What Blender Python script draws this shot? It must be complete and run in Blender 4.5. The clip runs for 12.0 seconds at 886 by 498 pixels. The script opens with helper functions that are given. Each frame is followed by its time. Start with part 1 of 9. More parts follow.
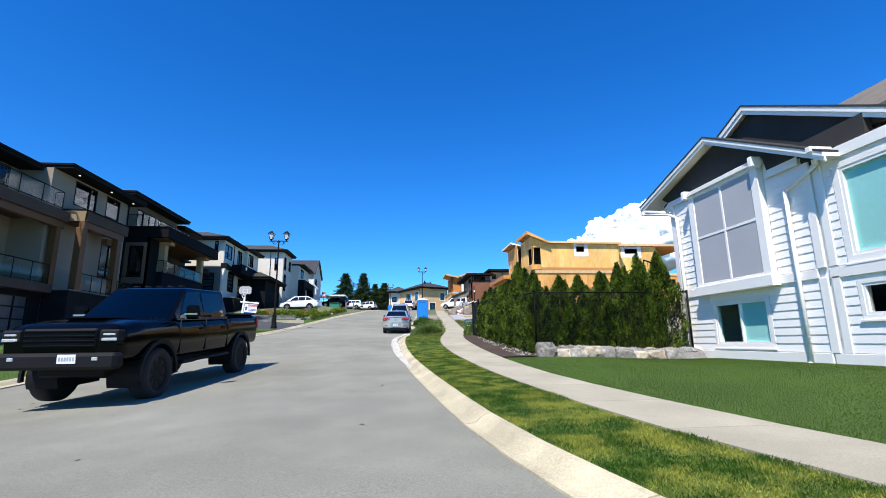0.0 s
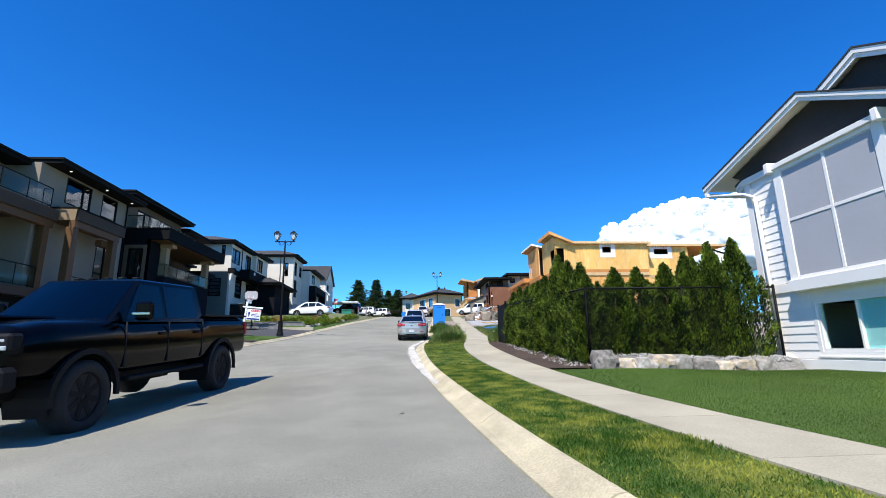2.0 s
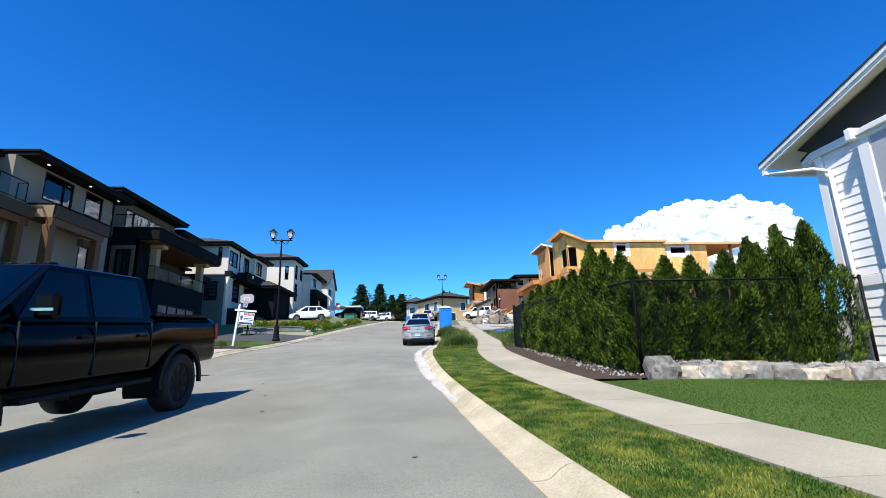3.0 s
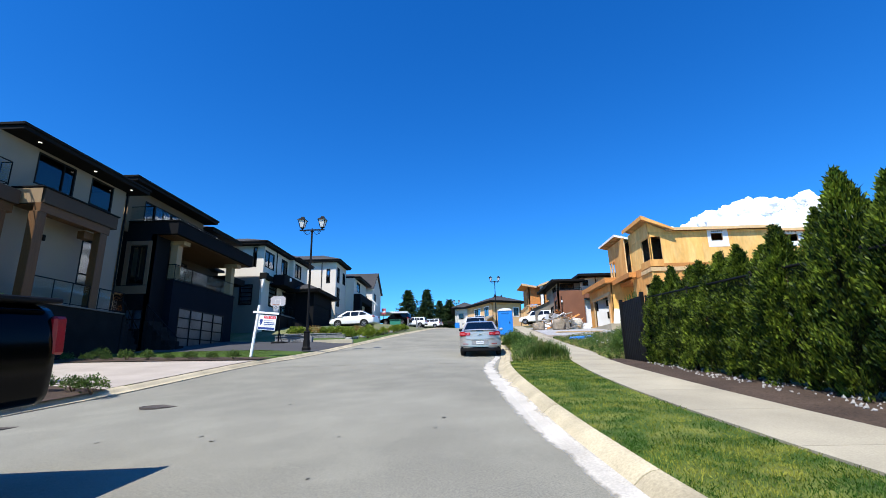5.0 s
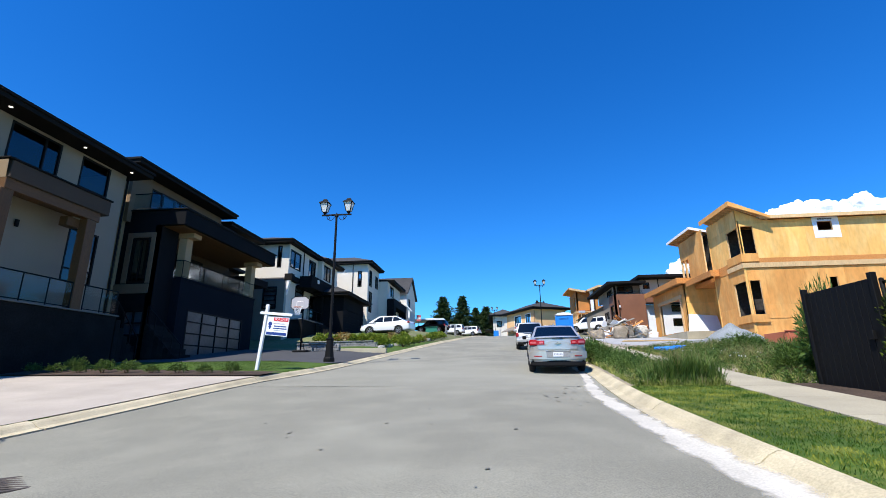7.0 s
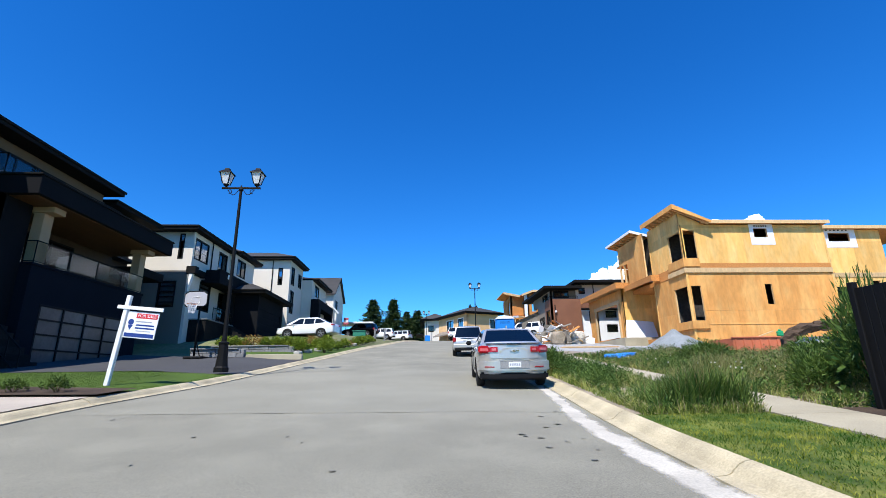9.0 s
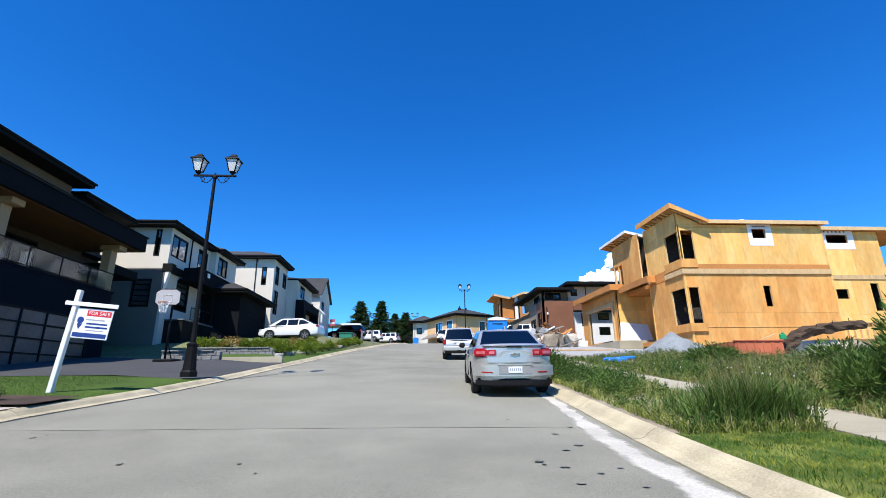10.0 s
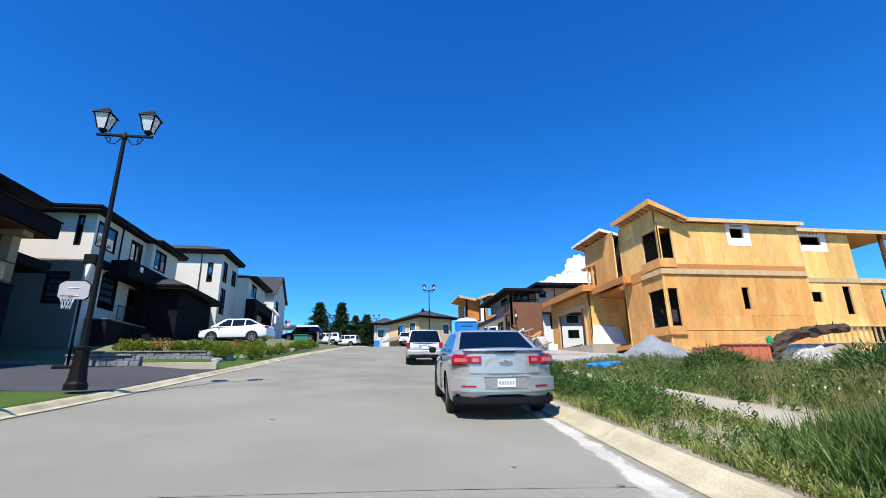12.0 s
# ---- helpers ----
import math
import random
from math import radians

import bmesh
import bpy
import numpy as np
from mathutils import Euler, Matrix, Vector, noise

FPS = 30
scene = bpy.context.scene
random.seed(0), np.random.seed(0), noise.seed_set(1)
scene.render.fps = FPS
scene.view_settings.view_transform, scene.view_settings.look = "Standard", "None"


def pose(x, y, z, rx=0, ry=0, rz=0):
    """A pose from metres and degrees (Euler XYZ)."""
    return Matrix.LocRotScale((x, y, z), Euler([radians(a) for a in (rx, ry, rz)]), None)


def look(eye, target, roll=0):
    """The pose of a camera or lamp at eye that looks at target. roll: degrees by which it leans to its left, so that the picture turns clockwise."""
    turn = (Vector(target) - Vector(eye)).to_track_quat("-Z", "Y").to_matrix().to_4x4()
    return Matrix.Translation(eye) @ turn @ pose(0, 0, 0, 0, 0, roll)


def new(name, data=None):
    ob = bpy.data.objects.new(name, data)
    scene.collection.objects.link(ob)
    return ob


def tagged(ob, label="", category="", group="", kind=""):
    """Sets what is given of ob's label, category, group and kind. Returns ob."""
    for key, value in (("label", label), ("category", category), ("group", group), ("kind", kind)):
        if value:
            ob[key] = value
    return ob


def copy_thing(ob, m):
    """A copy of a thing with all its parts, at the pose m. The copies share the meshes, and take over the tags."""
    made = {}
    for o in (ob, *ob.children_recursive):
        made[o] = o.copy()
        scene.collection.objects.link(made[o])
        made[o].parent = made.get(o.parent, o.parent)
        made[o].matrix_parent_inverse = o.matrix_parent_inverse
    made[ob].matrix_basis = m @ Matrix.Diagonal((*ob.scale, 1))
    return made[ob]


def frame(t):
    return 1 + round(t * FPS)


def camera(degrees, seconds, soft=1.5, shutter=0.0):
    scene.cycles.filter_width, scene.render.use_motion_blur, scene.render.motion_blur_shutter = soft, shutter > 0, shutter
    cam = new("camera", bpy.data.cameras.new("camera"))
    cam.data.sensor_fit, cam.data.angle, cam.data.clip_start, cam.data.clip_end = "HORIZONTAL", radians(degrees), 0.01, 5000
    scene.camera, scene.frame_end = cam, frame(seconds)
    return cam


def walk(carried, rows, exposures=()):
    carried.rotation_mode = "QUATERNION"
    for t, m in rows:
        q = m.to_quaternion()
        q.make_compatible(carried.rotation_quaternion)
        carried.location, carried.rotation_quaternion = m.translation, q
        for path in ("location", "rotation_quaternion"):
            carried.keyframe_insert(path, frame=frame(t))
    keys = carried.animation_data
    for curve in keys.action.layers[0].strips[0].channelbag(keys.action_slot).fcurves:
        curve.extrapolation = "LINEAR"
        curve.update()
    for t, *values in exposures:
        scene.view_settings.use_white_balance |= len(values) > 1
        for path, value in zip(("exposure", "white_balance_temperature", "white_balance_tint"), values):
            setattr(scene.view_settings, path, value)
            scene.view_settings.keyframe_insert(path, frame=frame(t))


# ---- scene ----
cam = camera(87.89, 12.0, soft=0.9)
PATH = [
    (0, (0, -0, 1.14), (0.199, 1.95, 1.534), -0.73),
    (0.5, (-0.033, 0.695, 1.124), (0.152, 2.646, 1.525), -0.82),
    (1, (-0.081, 1.401, 1.14), (0.076, 3.353, 1.546), -0.84),
    (1.5, (-0.143, 2.106, 1.142), (0.003, 4.057, 1.555), -0.89),
    (2, (-0.174, 2.912, 1.157), (-0.029, 4.861, 1.583), -0.94),
    (2.5, (-0.217, 3.952, 1.17), (-0.071, 5.899, 1.605), -1.16),
    (4.5, (-0.673, 9.767, 1.401), (-0.677, 11.71, 1.878), -1.24),
    (5, (-0.897, 11.289, 1.473), (-0.962, 13.229, 1.953), -1.18),
    (5.5, (-1.209, 12.689, 1.559), (-1.333, 14.624, 2.048), -1.04),
    (6, (-1.54, 14.096, 1.638), (-1.727, 16.024, 2.138), -0.86),
    (6.5, (-1.809, 15.324, 1.727), (-2.025, 17.246, 2.236), -0.69),
    (7, (-2.069, 16.415, 1.784), (-2.273, 18.336, 2.301), -0.57),
    (9, (-2.341, 19.848, 2.034), (-2.254, 21.773, 2.567), -0.79),
    (9.5, (-2.342, 20.484, 2.072), (-2.23, 22.406, 2.611), -0.73),
    (10, (-2.37, 21.137, 2.113), (-2.235, 23.057, 2.656), -0.7),
    (10.5, (-2.396, 21.823, 2.166), (-2.23, 23.741, 2.711), -0.62),
    (11, (-2.364, 22.448, 2.209), (-2.143, 24.359, 2.755), -0.78),
    (11.5, (-2.303, 23.124, 2.257), (-2.031, 25.027, 2.809), -0.8),
    (12, (-2.289, 23.81, 2.329), (-1.996, 25.71, 2.882), -0.95),
]
walk(cam, [(t, look(eye, target, roll)) for t, eye, target, roll in PATH])

# ---- light ----
SUN = Vector((-2.42, -4.25, 6.9)).normalized()
world = bpy.data.worlds.new("sky")
scene.world = world
world.use_nodes = True
wn, wl = world.node_tree.nodes, world.node_tree.links
wn.clear()
sky = wn.new("ShaderNodeTexSky")
sky.sky_type, sky.sun_disc = "NISHITA", False
sky.sun_elevation, sky.sun_rotation = math.asin(SUN.z), math.atan2(SUN.x, SUN.y)
sky.air_density, sky.dust_density, sky.ozone_density, sky.altitude = 1.0, 0.2, 3.0, 200
sat = wn.new("ShaderNodeHueSaturation")
sat.inputs["Saturation"].default_value = 1.35
back = wn.new("ShaderNodeBackground")
back.inputs["Strength"].default_value = 0.115
wout = wn.new("ShaderNodeOutputWorld")
wl.new(sky.outputs[0], sat.inputs["Color"])
tint = wn.new("ShaderNodeMix")
tint.data_type, tint.blend_type = "RGBA", "MULTIPLY"
tint.inputs["Factor"].default_value, tint.inputs["B"].default_value = 1.0, (0.42, 0.94, 1.36, 1)
wl.new(sat.outputs[0], tint.inputs["A"])
wl.new(tint.outputs["Result"], back.inputs[0])
wl.new(back.outputs[0], wout.inputs[0])
lamp = bpy.data.lights.new("sun", "SUN")
lamp.energy, lamp.angle, lamp.color = 5.0, radians(0.53), (1.0, 0.955, 0.88)
sun = new("sun", lamp)
sun.matrix_world = look(SUN * 200, (0, 0, 0))
scene.view_settings.exposure = 0.45

# ---- materials ----
MATS = {}


def surface(name, color, rough=0.7, metal=0.0, fine=30.0, vary=0.12, broad=0.7, stain=0.1, bump=0.15, grain=None, spec=0.35, each=0.0, coat=0.0,
            stretch=(1, 1, 1), second=None, patch=0.55):
    """A painted, mineral or wooden surface: two scales of variation, relief, and a tone of its own for each piece."""
    m = bpy.data.materials.new(name)
    m.use_nodes = True
    n, l = m.node_tree.nodes, m.node_tree.links
    b = n["Principled BSDF"]
    b.inputs["Roughness"].default_value, b.inputs["Metallic"].default_value = rough, metal
    b.inputs["Specular IOR Level"].default_value = spec
    b.inputs["Coat Weight"].default_value = coat
    b.inputs["Coat Roughness"].default_value = 0.04
    tc, mp = n.new("ShaderNodeTexCoord"), n.new("ShaderNodeMapping")
    mp.inputs["Scale"].default_value = stretch
    l.new(tc.outputs["Object"], mp.inputs[0])
    nf, nb = n.new("ShaderNodeTexNoise"), n.new("ShaderNodeTexNoise")
    nf.inputs["Scale"].default_value, nb.inputs["Scale"].default_value = fine, broad
    nf.inputs["Detail"].default_value, nb.inputs["Detail"].default_value = 4, 5
    l.new(mp.outputs[0], nf.inputs["Vector"])
    l.new(mp.outputs[0], nb.inputs["Vector"])
    rf, rb = n.new("ShaderNodeMapRange"), n.new("ShaderNodeMapRange")
    for r, a in ((rf, vary), (rb, stain)):
        r.inputs["From Min"].default_value, r.inputs["From Max"].default_value = 0.3, 0.7
        r.inputs["To Min"].default_value, r.inputs["To Max"].default_value = 1 - a, 1 + a
    l.new(nf.outputs["Fac"], rf.inputs[0])
    l.new(nb.outputs["Fac"], rb.inputs[0])
    mul = n.new("ShaderNodeMath")
    mul.operation = "MULTIPLY"
    l.new(rf.outputs[0], mul.inputs[0])
    l.new(rb.outputs[0], mul.inputs[1])
    last = mul
    if each:
        info, re = n.new("ShaderNodeObjectInfo"), n.new("ShaderNodeMapRange")
        re.inputs["To Min"].default_value, re.inputs["To Max"].default_value = 1 - each, 1 + each
        l.new(info.outputs["Random"], re.inputs[0])
        m2 = n.new("ShaderNodeMath")
        m2.operation = "MULTIPLY"
        l.new(mul.outputs[0], m2.inputs[0])
        l.new(re.outputs[0], m2.inputs[1])
        last = m2
    mix = n.new("ShaderNodeVectorMath")
    mix.operation = "SCALE"
    mix.inputs[0].default_value = color
    if second:
        two = n.new("ShaderNodeMix")
        two.data_type = "RGBA"
        two.inputs["A"].default_value, two.inputs["B"].default_value = (*color, 1), (*second, 1)
        n3, r3 = n.new("ShaderNodeTexNoise"), n.new("ShaderNodeMapRange")
        n3.inputs["Scale"].default_value, n3.inputs["Detail"].default_value = broad * 3.1, 6
        r3.inputs["From Min"].default_value, r3.inputs["From Max"].default_value = patch - 0.1, patch + 0.12
        l.new(mp.outputs[0], n3.inputs["Vector"])
        l.new(n3.outputs["Fac"], r3.inputs[0])
        l.new(r3.outputs[0], two.inputs["Factor"])
        l.new(two.outputs["Result"], mix.inputs[0])
    l.new(last.outputs[0], mix.inputs["Scale"])
    l.new(mix.outputs[0], b.inputs["Base Color"])
    if bump:
        bp = n.new("ShaderNodeBump")
        bp.inputs["Strength"].default_value, bp.inputs["Distance"].default_value = bump, 0.01
        ng = n.new("ShaderNodeTexNoise")
        ng.inputs["Scale"].default_value, ng.inputs["Detail"].default_value = grain or fine * 2, 4
        l.new(mp.outputs[0], ng.inputs["Vector"])
        l.new(ng.outputs["Fac"], bp.inputs["Height"])
        l.new(bp.outputs[0], b.inputs["Normal"])
    MATS[name] = m
    return m


def glazing(name, tint, gloss=1.5, haze=0.0):
    """Window glass: see-through, with a reflection that grows towards grazing."""
    m = bpy.data.materials.new(name)
    m.use_nodes = True
    n, l = m.node_tree.nodes, m.node_tree.links
    n.clear()
    out, mix = n.new("ShaderNodeOutputMaterial"), n.new("ShaderNodeMixShader")
    tr, gl, lw = n.new("ShaderNodeBsdfTransparent"), n.new("ShaderNodeBsdfGlossy"), n.new("ShaderNodeLayerWeight")
    pw, fr = n.new("ShaderNodeMath"), n.new("ShaderNodeMath")
    pw.operation, fr.operation = "POWER", "MULTIPLY_ADD"
    base = ((gloss - 1) / (gloss + 1)) ** 2
    pw.inputs[1].default_value = 5.0
    fr.inputs[1].default_value, fr.inputs[2].default_value = 1 - base, base
    l.new(lw.outputs["Facing"], pw.inputs[0])
    l.new(pw.outputs[0], fr.inputs[0])
    tr.inputs[0].default_value = (*tint, 1)
    gl.inputs["Roughness"].default_value = 0.015 + haze
    nz, bp = n.new("ShaderNodeTexNoise"), n.new("ShaderNodeBump")
    nz.inputs["Scale"].default_value = 1.3
    bp.inputs["Strength"].default_value, bp.inputs["Distance"].default_value = 0.04, 0.05
    l.new(nz.outputs["Fac"], bp.inputs["Height"])
    l.new(bp.outputs[0], gl.inputs["Normal"])
    l.new(fr.outputs[0], mix.inputs[0])
    l.new(tr.outputs[0], mix.inputs[1])
    l.new(gl.outputs[0], mix.inputs[2])
    l.new(mix.outputs[0], out.inputs[0])
    MATS[name] = m
    return m


def leafage(name, color, tip, rough=0.55, drift=(-0.25, 0.5), scale=1.1):
    """Leaves: a tone for each island, some light through them."""
    m = bpy.data.materials.new(name)
    m.use_nodes = True
    n, l = m.node_tree.nodes, m.node_tree.links
    b = n["Principled BSDF"]
    b.inputs["Roughness"].default_value = rough
    b.inputs["Specular IOR Level"].default_value = 0.25
    geo, ramp = n.new("ShaderNodeNewGeometry"), n.new("ShaderNodeMix")
    ramp.data_type = "RGBA"
    ramp.inputs["A"].default_value, ramp.inputs["B"].default_value = (*color, 1), (*tip, 1)
    tc, nz, ad = n.new("ShaderNodeTexCoord"), n.new("ShaderNodeTexNoise"), n.new("ShaderNodeMath")
    nz.inputs["Scale"].default_value = scale
    l.new(tc.outputs["Object"], nz.inputs["Vector"])
    ad.operation = "MULTIPLY_ADD"
    ad.inputs[1].default_value = 0.75
    l.new(geo.outputs["Random Per Island"], ad.inputs[0])
    r = n.new("ShaderNodeMapRange")
    r.inputs["From Min"].default_value, r.inputs["From Max"].default_value = 0.3, 0.75
    r.inputs["To Min"].default_value, r.inputs["To Max"].default_value = drift
    l.new(nz.outputs["Fac"], r.inputs[0])
    l.new(r.outputs[0], ad.inputs[2])
    l.new(ad.outputs[0], ramp.inputs["Factor"])
    l.new(ramp.outputs["Result"], b.inputs["Base Color"])
    tl, mx = n.new("ShaderNodeBsdfTranslucent"), n.new("ShaderNodeMixShader")
    l.new(ramp.outputs["Result"], tl.inputs[0])
    mx.inputs[0].default_value = 0.3
    l.new(b.outputs[0], mx.inputs[1])
    l.new(tl.outputs[0], mx.inputs[2])
    l.new(mx.outputs[0], n["Material Output"].inputs[0])
    MATS[name] = m
    return m


ASPHALT = surface("asphalt", (0.225, 0.217, 0.174), 0.9, fine=75, vary=0.26, broad=0.35, stain=0.13, bump=0.5, grain=220, second=(0.255, 0.246, 0.196), spec=0.2)
NEW_ASPHALT = surface("dark_asphalt", (0.06, 0.06, 0.062), 0.9, fine=150, vary=0.25, broad=0.5, stain=0.12, bump=0.5, grain=200)
STAIN = surface("oil_stain", (0.195, 0.187, 0.155), 0.85, fine=40, vary=0.25, broad=3, stain=0.2, bump=0.3)
CONCRETE = surface("concrete", (0.375, 0.335, 0.242), 0.9, fine=60, vary=0.12, broad=0.9, stain=0.14, bump=0.3, each=0.07, grain=150)
KERB = surface("kerb_concrete", (0.46, 0.395, 0.26), 0.9, fine=45, vary=0.16, broad=1.5, stain=0.22, bump=0.35, each=0.08, grain=130)
SPILL = surface("pale_concrete_spill", (0.62, 0.58, 0.5), 0.92, fine=40, vary=0.14, broad=1.6, stain=0.2, bump=0.3, second=(0.34, 0.315, 0.265), patch=0.56)
DRIVE = surface("driveway_concrete", (0.4, 0.35, 0.29), 0.88, fine=50, vary=0.1, broad=0.8, stain=0.12, bump=0.25, each=0.04)
SOIL = surface("soil", (0.06, 0.04, 0.027), 0.95, fine=25, vary=0.4, broad=1.5, stain=0.3, bump=1.0, grain=40)
DIRT = surface("dry_dirt", (0.3, 0.25, 0.19), 0.95, fine=14, vary=0.25, broad=0.35, stain=0.2, bump=0.8, grain=30, second=(0.2, 0.17, 0.12))
LAWN = surface("lawn_turf", (0.055, 0.1, 0.01), 0.9, fine=60, vary=0.25, broad=0.5, stain=0.22, bump=0.8, grain=120)
TURF = surface("turf", (0.05, 0.095, 0.009), 0.9, fine=60, vary=0.35, broad=0.8, stain=0.25, bump=0.8, grain=120, second=(0.17, 0.19, 0.035))
FAR_LAND = surface("far_land", (0.11, 0.13, 0.05), 0.95, fine=5, vary=0.3, broad=0.05, stain=0.3, bump=0.5, second=(0.2, 0.17, 0.1))
STUCCO = surface("white_stucco", (0.66, 0.61, 0.525), 0.85, fine=90, vary=0.05, broad=0.5, stain=0.04, bump=0.3, grain=180)
STUCCO_PALE = surface("pale_grey_stucco", (0.27, 0.225, 0.172), 0.85, fine=90, vary=0.06, broad=0.5, stain=0.05, bump=0.3, grain=180)
STUCCO_GREY = surface("grey_stucco", (0.185, 0.168, 0.142), 0.85, fine=90, vary=0.07, broad=0.5, stain=0.06, bump=0.3, grain=180)
STUCCO_TAN = surface("tan_stucco", (0.39, 0.265, 0.15), 0.85, fine=80, vary=0.07, broad=0.5, stain=0.07, bump=0.3, grain=160)
STUCCO_BROWN = surface("brown_stucco", (0.066, 0.044, 0.029), 0.85, fine=80, vary=0.1, broad=0.5, stain=0.08, bump=0.3, grain=160)
# brown of the opening surround, also the tan stucco with shade painted in
STUCCO_UMBER_AND_SHADE = surface("umber_and_shade_stucco", (0.165, 0.112, 0.07), 0.85, fine=80, vary=0.08, broad=0.5, stain=0.07, bump=0.3, grain=160)
DARK_PANEL = surface("charcoal_panel", (0.009, 0.0095, 0.011), 0.8, fine=50, vary=0.12, broad=0.7, stain=0.1, bump=0.15, spec=0.06)
NAVY_PANEL = surface("navy_panel", (0.008, 0.010, 0.015), 0.8, fine=50, vary=0.12, broad=0.7, stain=0.1, bump=0.15, spec=0.06)
STONE_DARK = surface("dark_stone", (0.015, 0.0145, 0.014), 0.85, fine=18, vary=0.3, broad=1.5, stain=0.2, bump=0.8, grain=40, each=0.3, spec=0.08)
STONE_LIGHT = surface("ledge_stone", (0.36, 0.34, 0.31), 0.85, fine=18, vary=0.2, broad=1.5, stain=0.2, bump=0.8, grain=40, each=0.3)
TIMBER = surface("stained_timber", (0.115, 0.052, 0.016), 0.6, fine=9, vary=0.2, broad=0.8, stain=0.12, bump=0.2, stretch=(6, 6, 0.7))
TIMBER_H = surface("stained_timber_beam", (0.115, 0.052, 0.016), 0.6, fine=9, vary=0.2, broad=0.8, stain=0.12, bump=0.2, stretch=(6, 0.7, 6))
BLACK_METAL = surface("black_metal", (0.006, 0.006, 0.0065), 0.6, fine=60, vary=0.15, broad=2, stain=0.1, bump=0.05, spec=0.15)
FASCIA = surface("dark_fascia", (0.011, 0.0105, 0.01), 0.7, fine=60, vary=0.12, broad=1, stain=0.1, bump=0.08, spec=0.08)
SOFFIT = surface("dark_soffit", (0.014, 0.012, 0.011), 0.7, fine=60, vary=0.12, broad=1, stain=0.1, bump=0.08, spec=0.05)
ROOF = surface("asphalt_shingle", (0.045, 0.043, 0.042), 0.9, fine=40, vary=0.3, broad=1, stain=0.15, bump=0.6, each=0.25)
ROOF_BROWN = surface("brown_shingle", (0.2, 0.17, 0.135), 0.9, fine=40, vary=0.25, broad=1, stain=0.15, bump=0.6, each=0.25)
WHITE_TRIM = surface("white_trim", (0.86, 0.82, 0.77), 0.5, fine=50, vary=0.03, broad=0.8, stain=0.03, bump=0.04)
SIDING = surface("white_siding", (0.88, 0.84, 0.79), 0.6, fine=30, vary=0.03, broad=0.9, stain=0.04, bump=0.12, stretch=(1, 0.2, 3), each=0.025)
GREY_PANEL = surface("grey_panel", (0.43, 0.42, 0.435), 0.6, fine=40, vary=0.03, broad=0.8, stain=0.03, bump=0.04)
SHAKE = surface("charcoal_shake", (0.05, 0.046, 0.043), 0.8, fine=30, vary=0.15, broad=1, stain=0.1, bump=0.3, spec=0.15)
PLY_ORANGE = surface("orange_plywood", (0.66, 0.305, 0.08), 0.75, fine=6, vary=0.1, broad=0.5, stain=0.12, bump=0.12, each=0.1, stretch=(1, 1, 0.35), second=(0.7, 0.37, 0.115))
PLY = surface("plywood", (0.78, 0.435, 0.125), 0.75, fine=6, vary=0.1, broad=0.5, stain=0.12, bump=0.12, each=0.13, stretch=(1, 1, 0.35), second=(0.81, 0.515, 0.185))
OSB = surface("strand_board", (0.52, 0.22, 0.06), 0.8, fine=26, vary=0.22, broad=0.6, stain=0.1, bump=0.25, each=0.1)
LUMBER = surface("pale_lumber", (0.62, 0.42, 0.21), 0.75, fine=8, vary=0.14, broad=0.8, stain=0.1, bump=0.12, each=0.12, stretch=(3, 3, 0.6))
WRAP = surface("white_house_wrap", (0.76, 0.77, 0.79), 0.6, fine=20, vary=0.05, broad=1.2, stain=0.06, bump=0.3, grain=8)
MEMBRANE = surface("blue_roof_membrane", (0.02, 0.45, 0.62), 0.6, fine=10, vary=0.08, broad=0.6, stain=0.1, bump=0.1)
RUST_PANEL = surface("rust_brown_panel", (0.2, 0.085, 0.045), 0.7, fine=30, vary=0.1, broad=0.8, stain=0.1, bump=0.1)
RED_STEEL = surface("red_container_steel", (0.47, 0.135, 0.065), 0.6, fine=20, vary=0.15, broad=1.0, stain=0.2, bump=0.15)
GRAVEL = surface("crushed_gravel", (0.34, 0.34, 0.34), 0.95, fine=30, vary=0.35, broad=1.5, stain=0.12, bump=1.0, grain=50)
PEBBLE = surface("pale_pebble", (0.34, 0.325, 0.3), 0.8, fine=20, vary=0.15, broad=3, stain=0.1, bump=0.3)
ROCK = surface("tan_rock", (0.4, 0.32, 0.22), 0.9, fine=9, vary=0.3, broad=2.2, stain=0.25, bump=1.0, grain=14, each=0.3, second=(0.3, 0.28, 0.26))
ROCK_GREY = surface("grey_rock", (0.28, 0.26, 0.23), 0.9, fine=9, vary=0.3, broad=2.2, stain=0.25, bump=1.0, grain=14, each=0.3, second=(0.2, 0.17, 0.14))
BLOCK = surface("wall_block", (0.2, 0.2, 0.2), 0.9, fine=25, vary=0.2, broad=2, stain=0.15, bump=0.8, grain=30, each=0.15)
BARK = surface("bark", (0.07, 0.045, 0.028), 0.9, fine=20, vary=0.3, broad=2, stain=0.2, bump=0.8, stretch=(3, 3, 0.6))
BLUE_PLASTIC = surface("blue_plastic", (0.015, 0.2, 0.62), 0.4, fine=20, vary=0.06, broad=1, stain=0.08, bump=0.05)
WHITE_PLASTIC = surface("white_plastic", (0.75, 0.76, 0.78), 0.4, fine=20, vary=0.04, broad=1, stain=0.05, bump=0.04)
RUBBER = surface("rubber", (0.018, 0.018, 0.019), 0.8, fine=40, vary=0.2, broad=3, stain=0.15, bump=0.2)
CAST_IRON = surface("cast_iron", (0.09, 0.075, 0.065), 0.7, fine=60, vary=0.3, broad=4, stain=0.2, bump=0.4, metal=0.3)
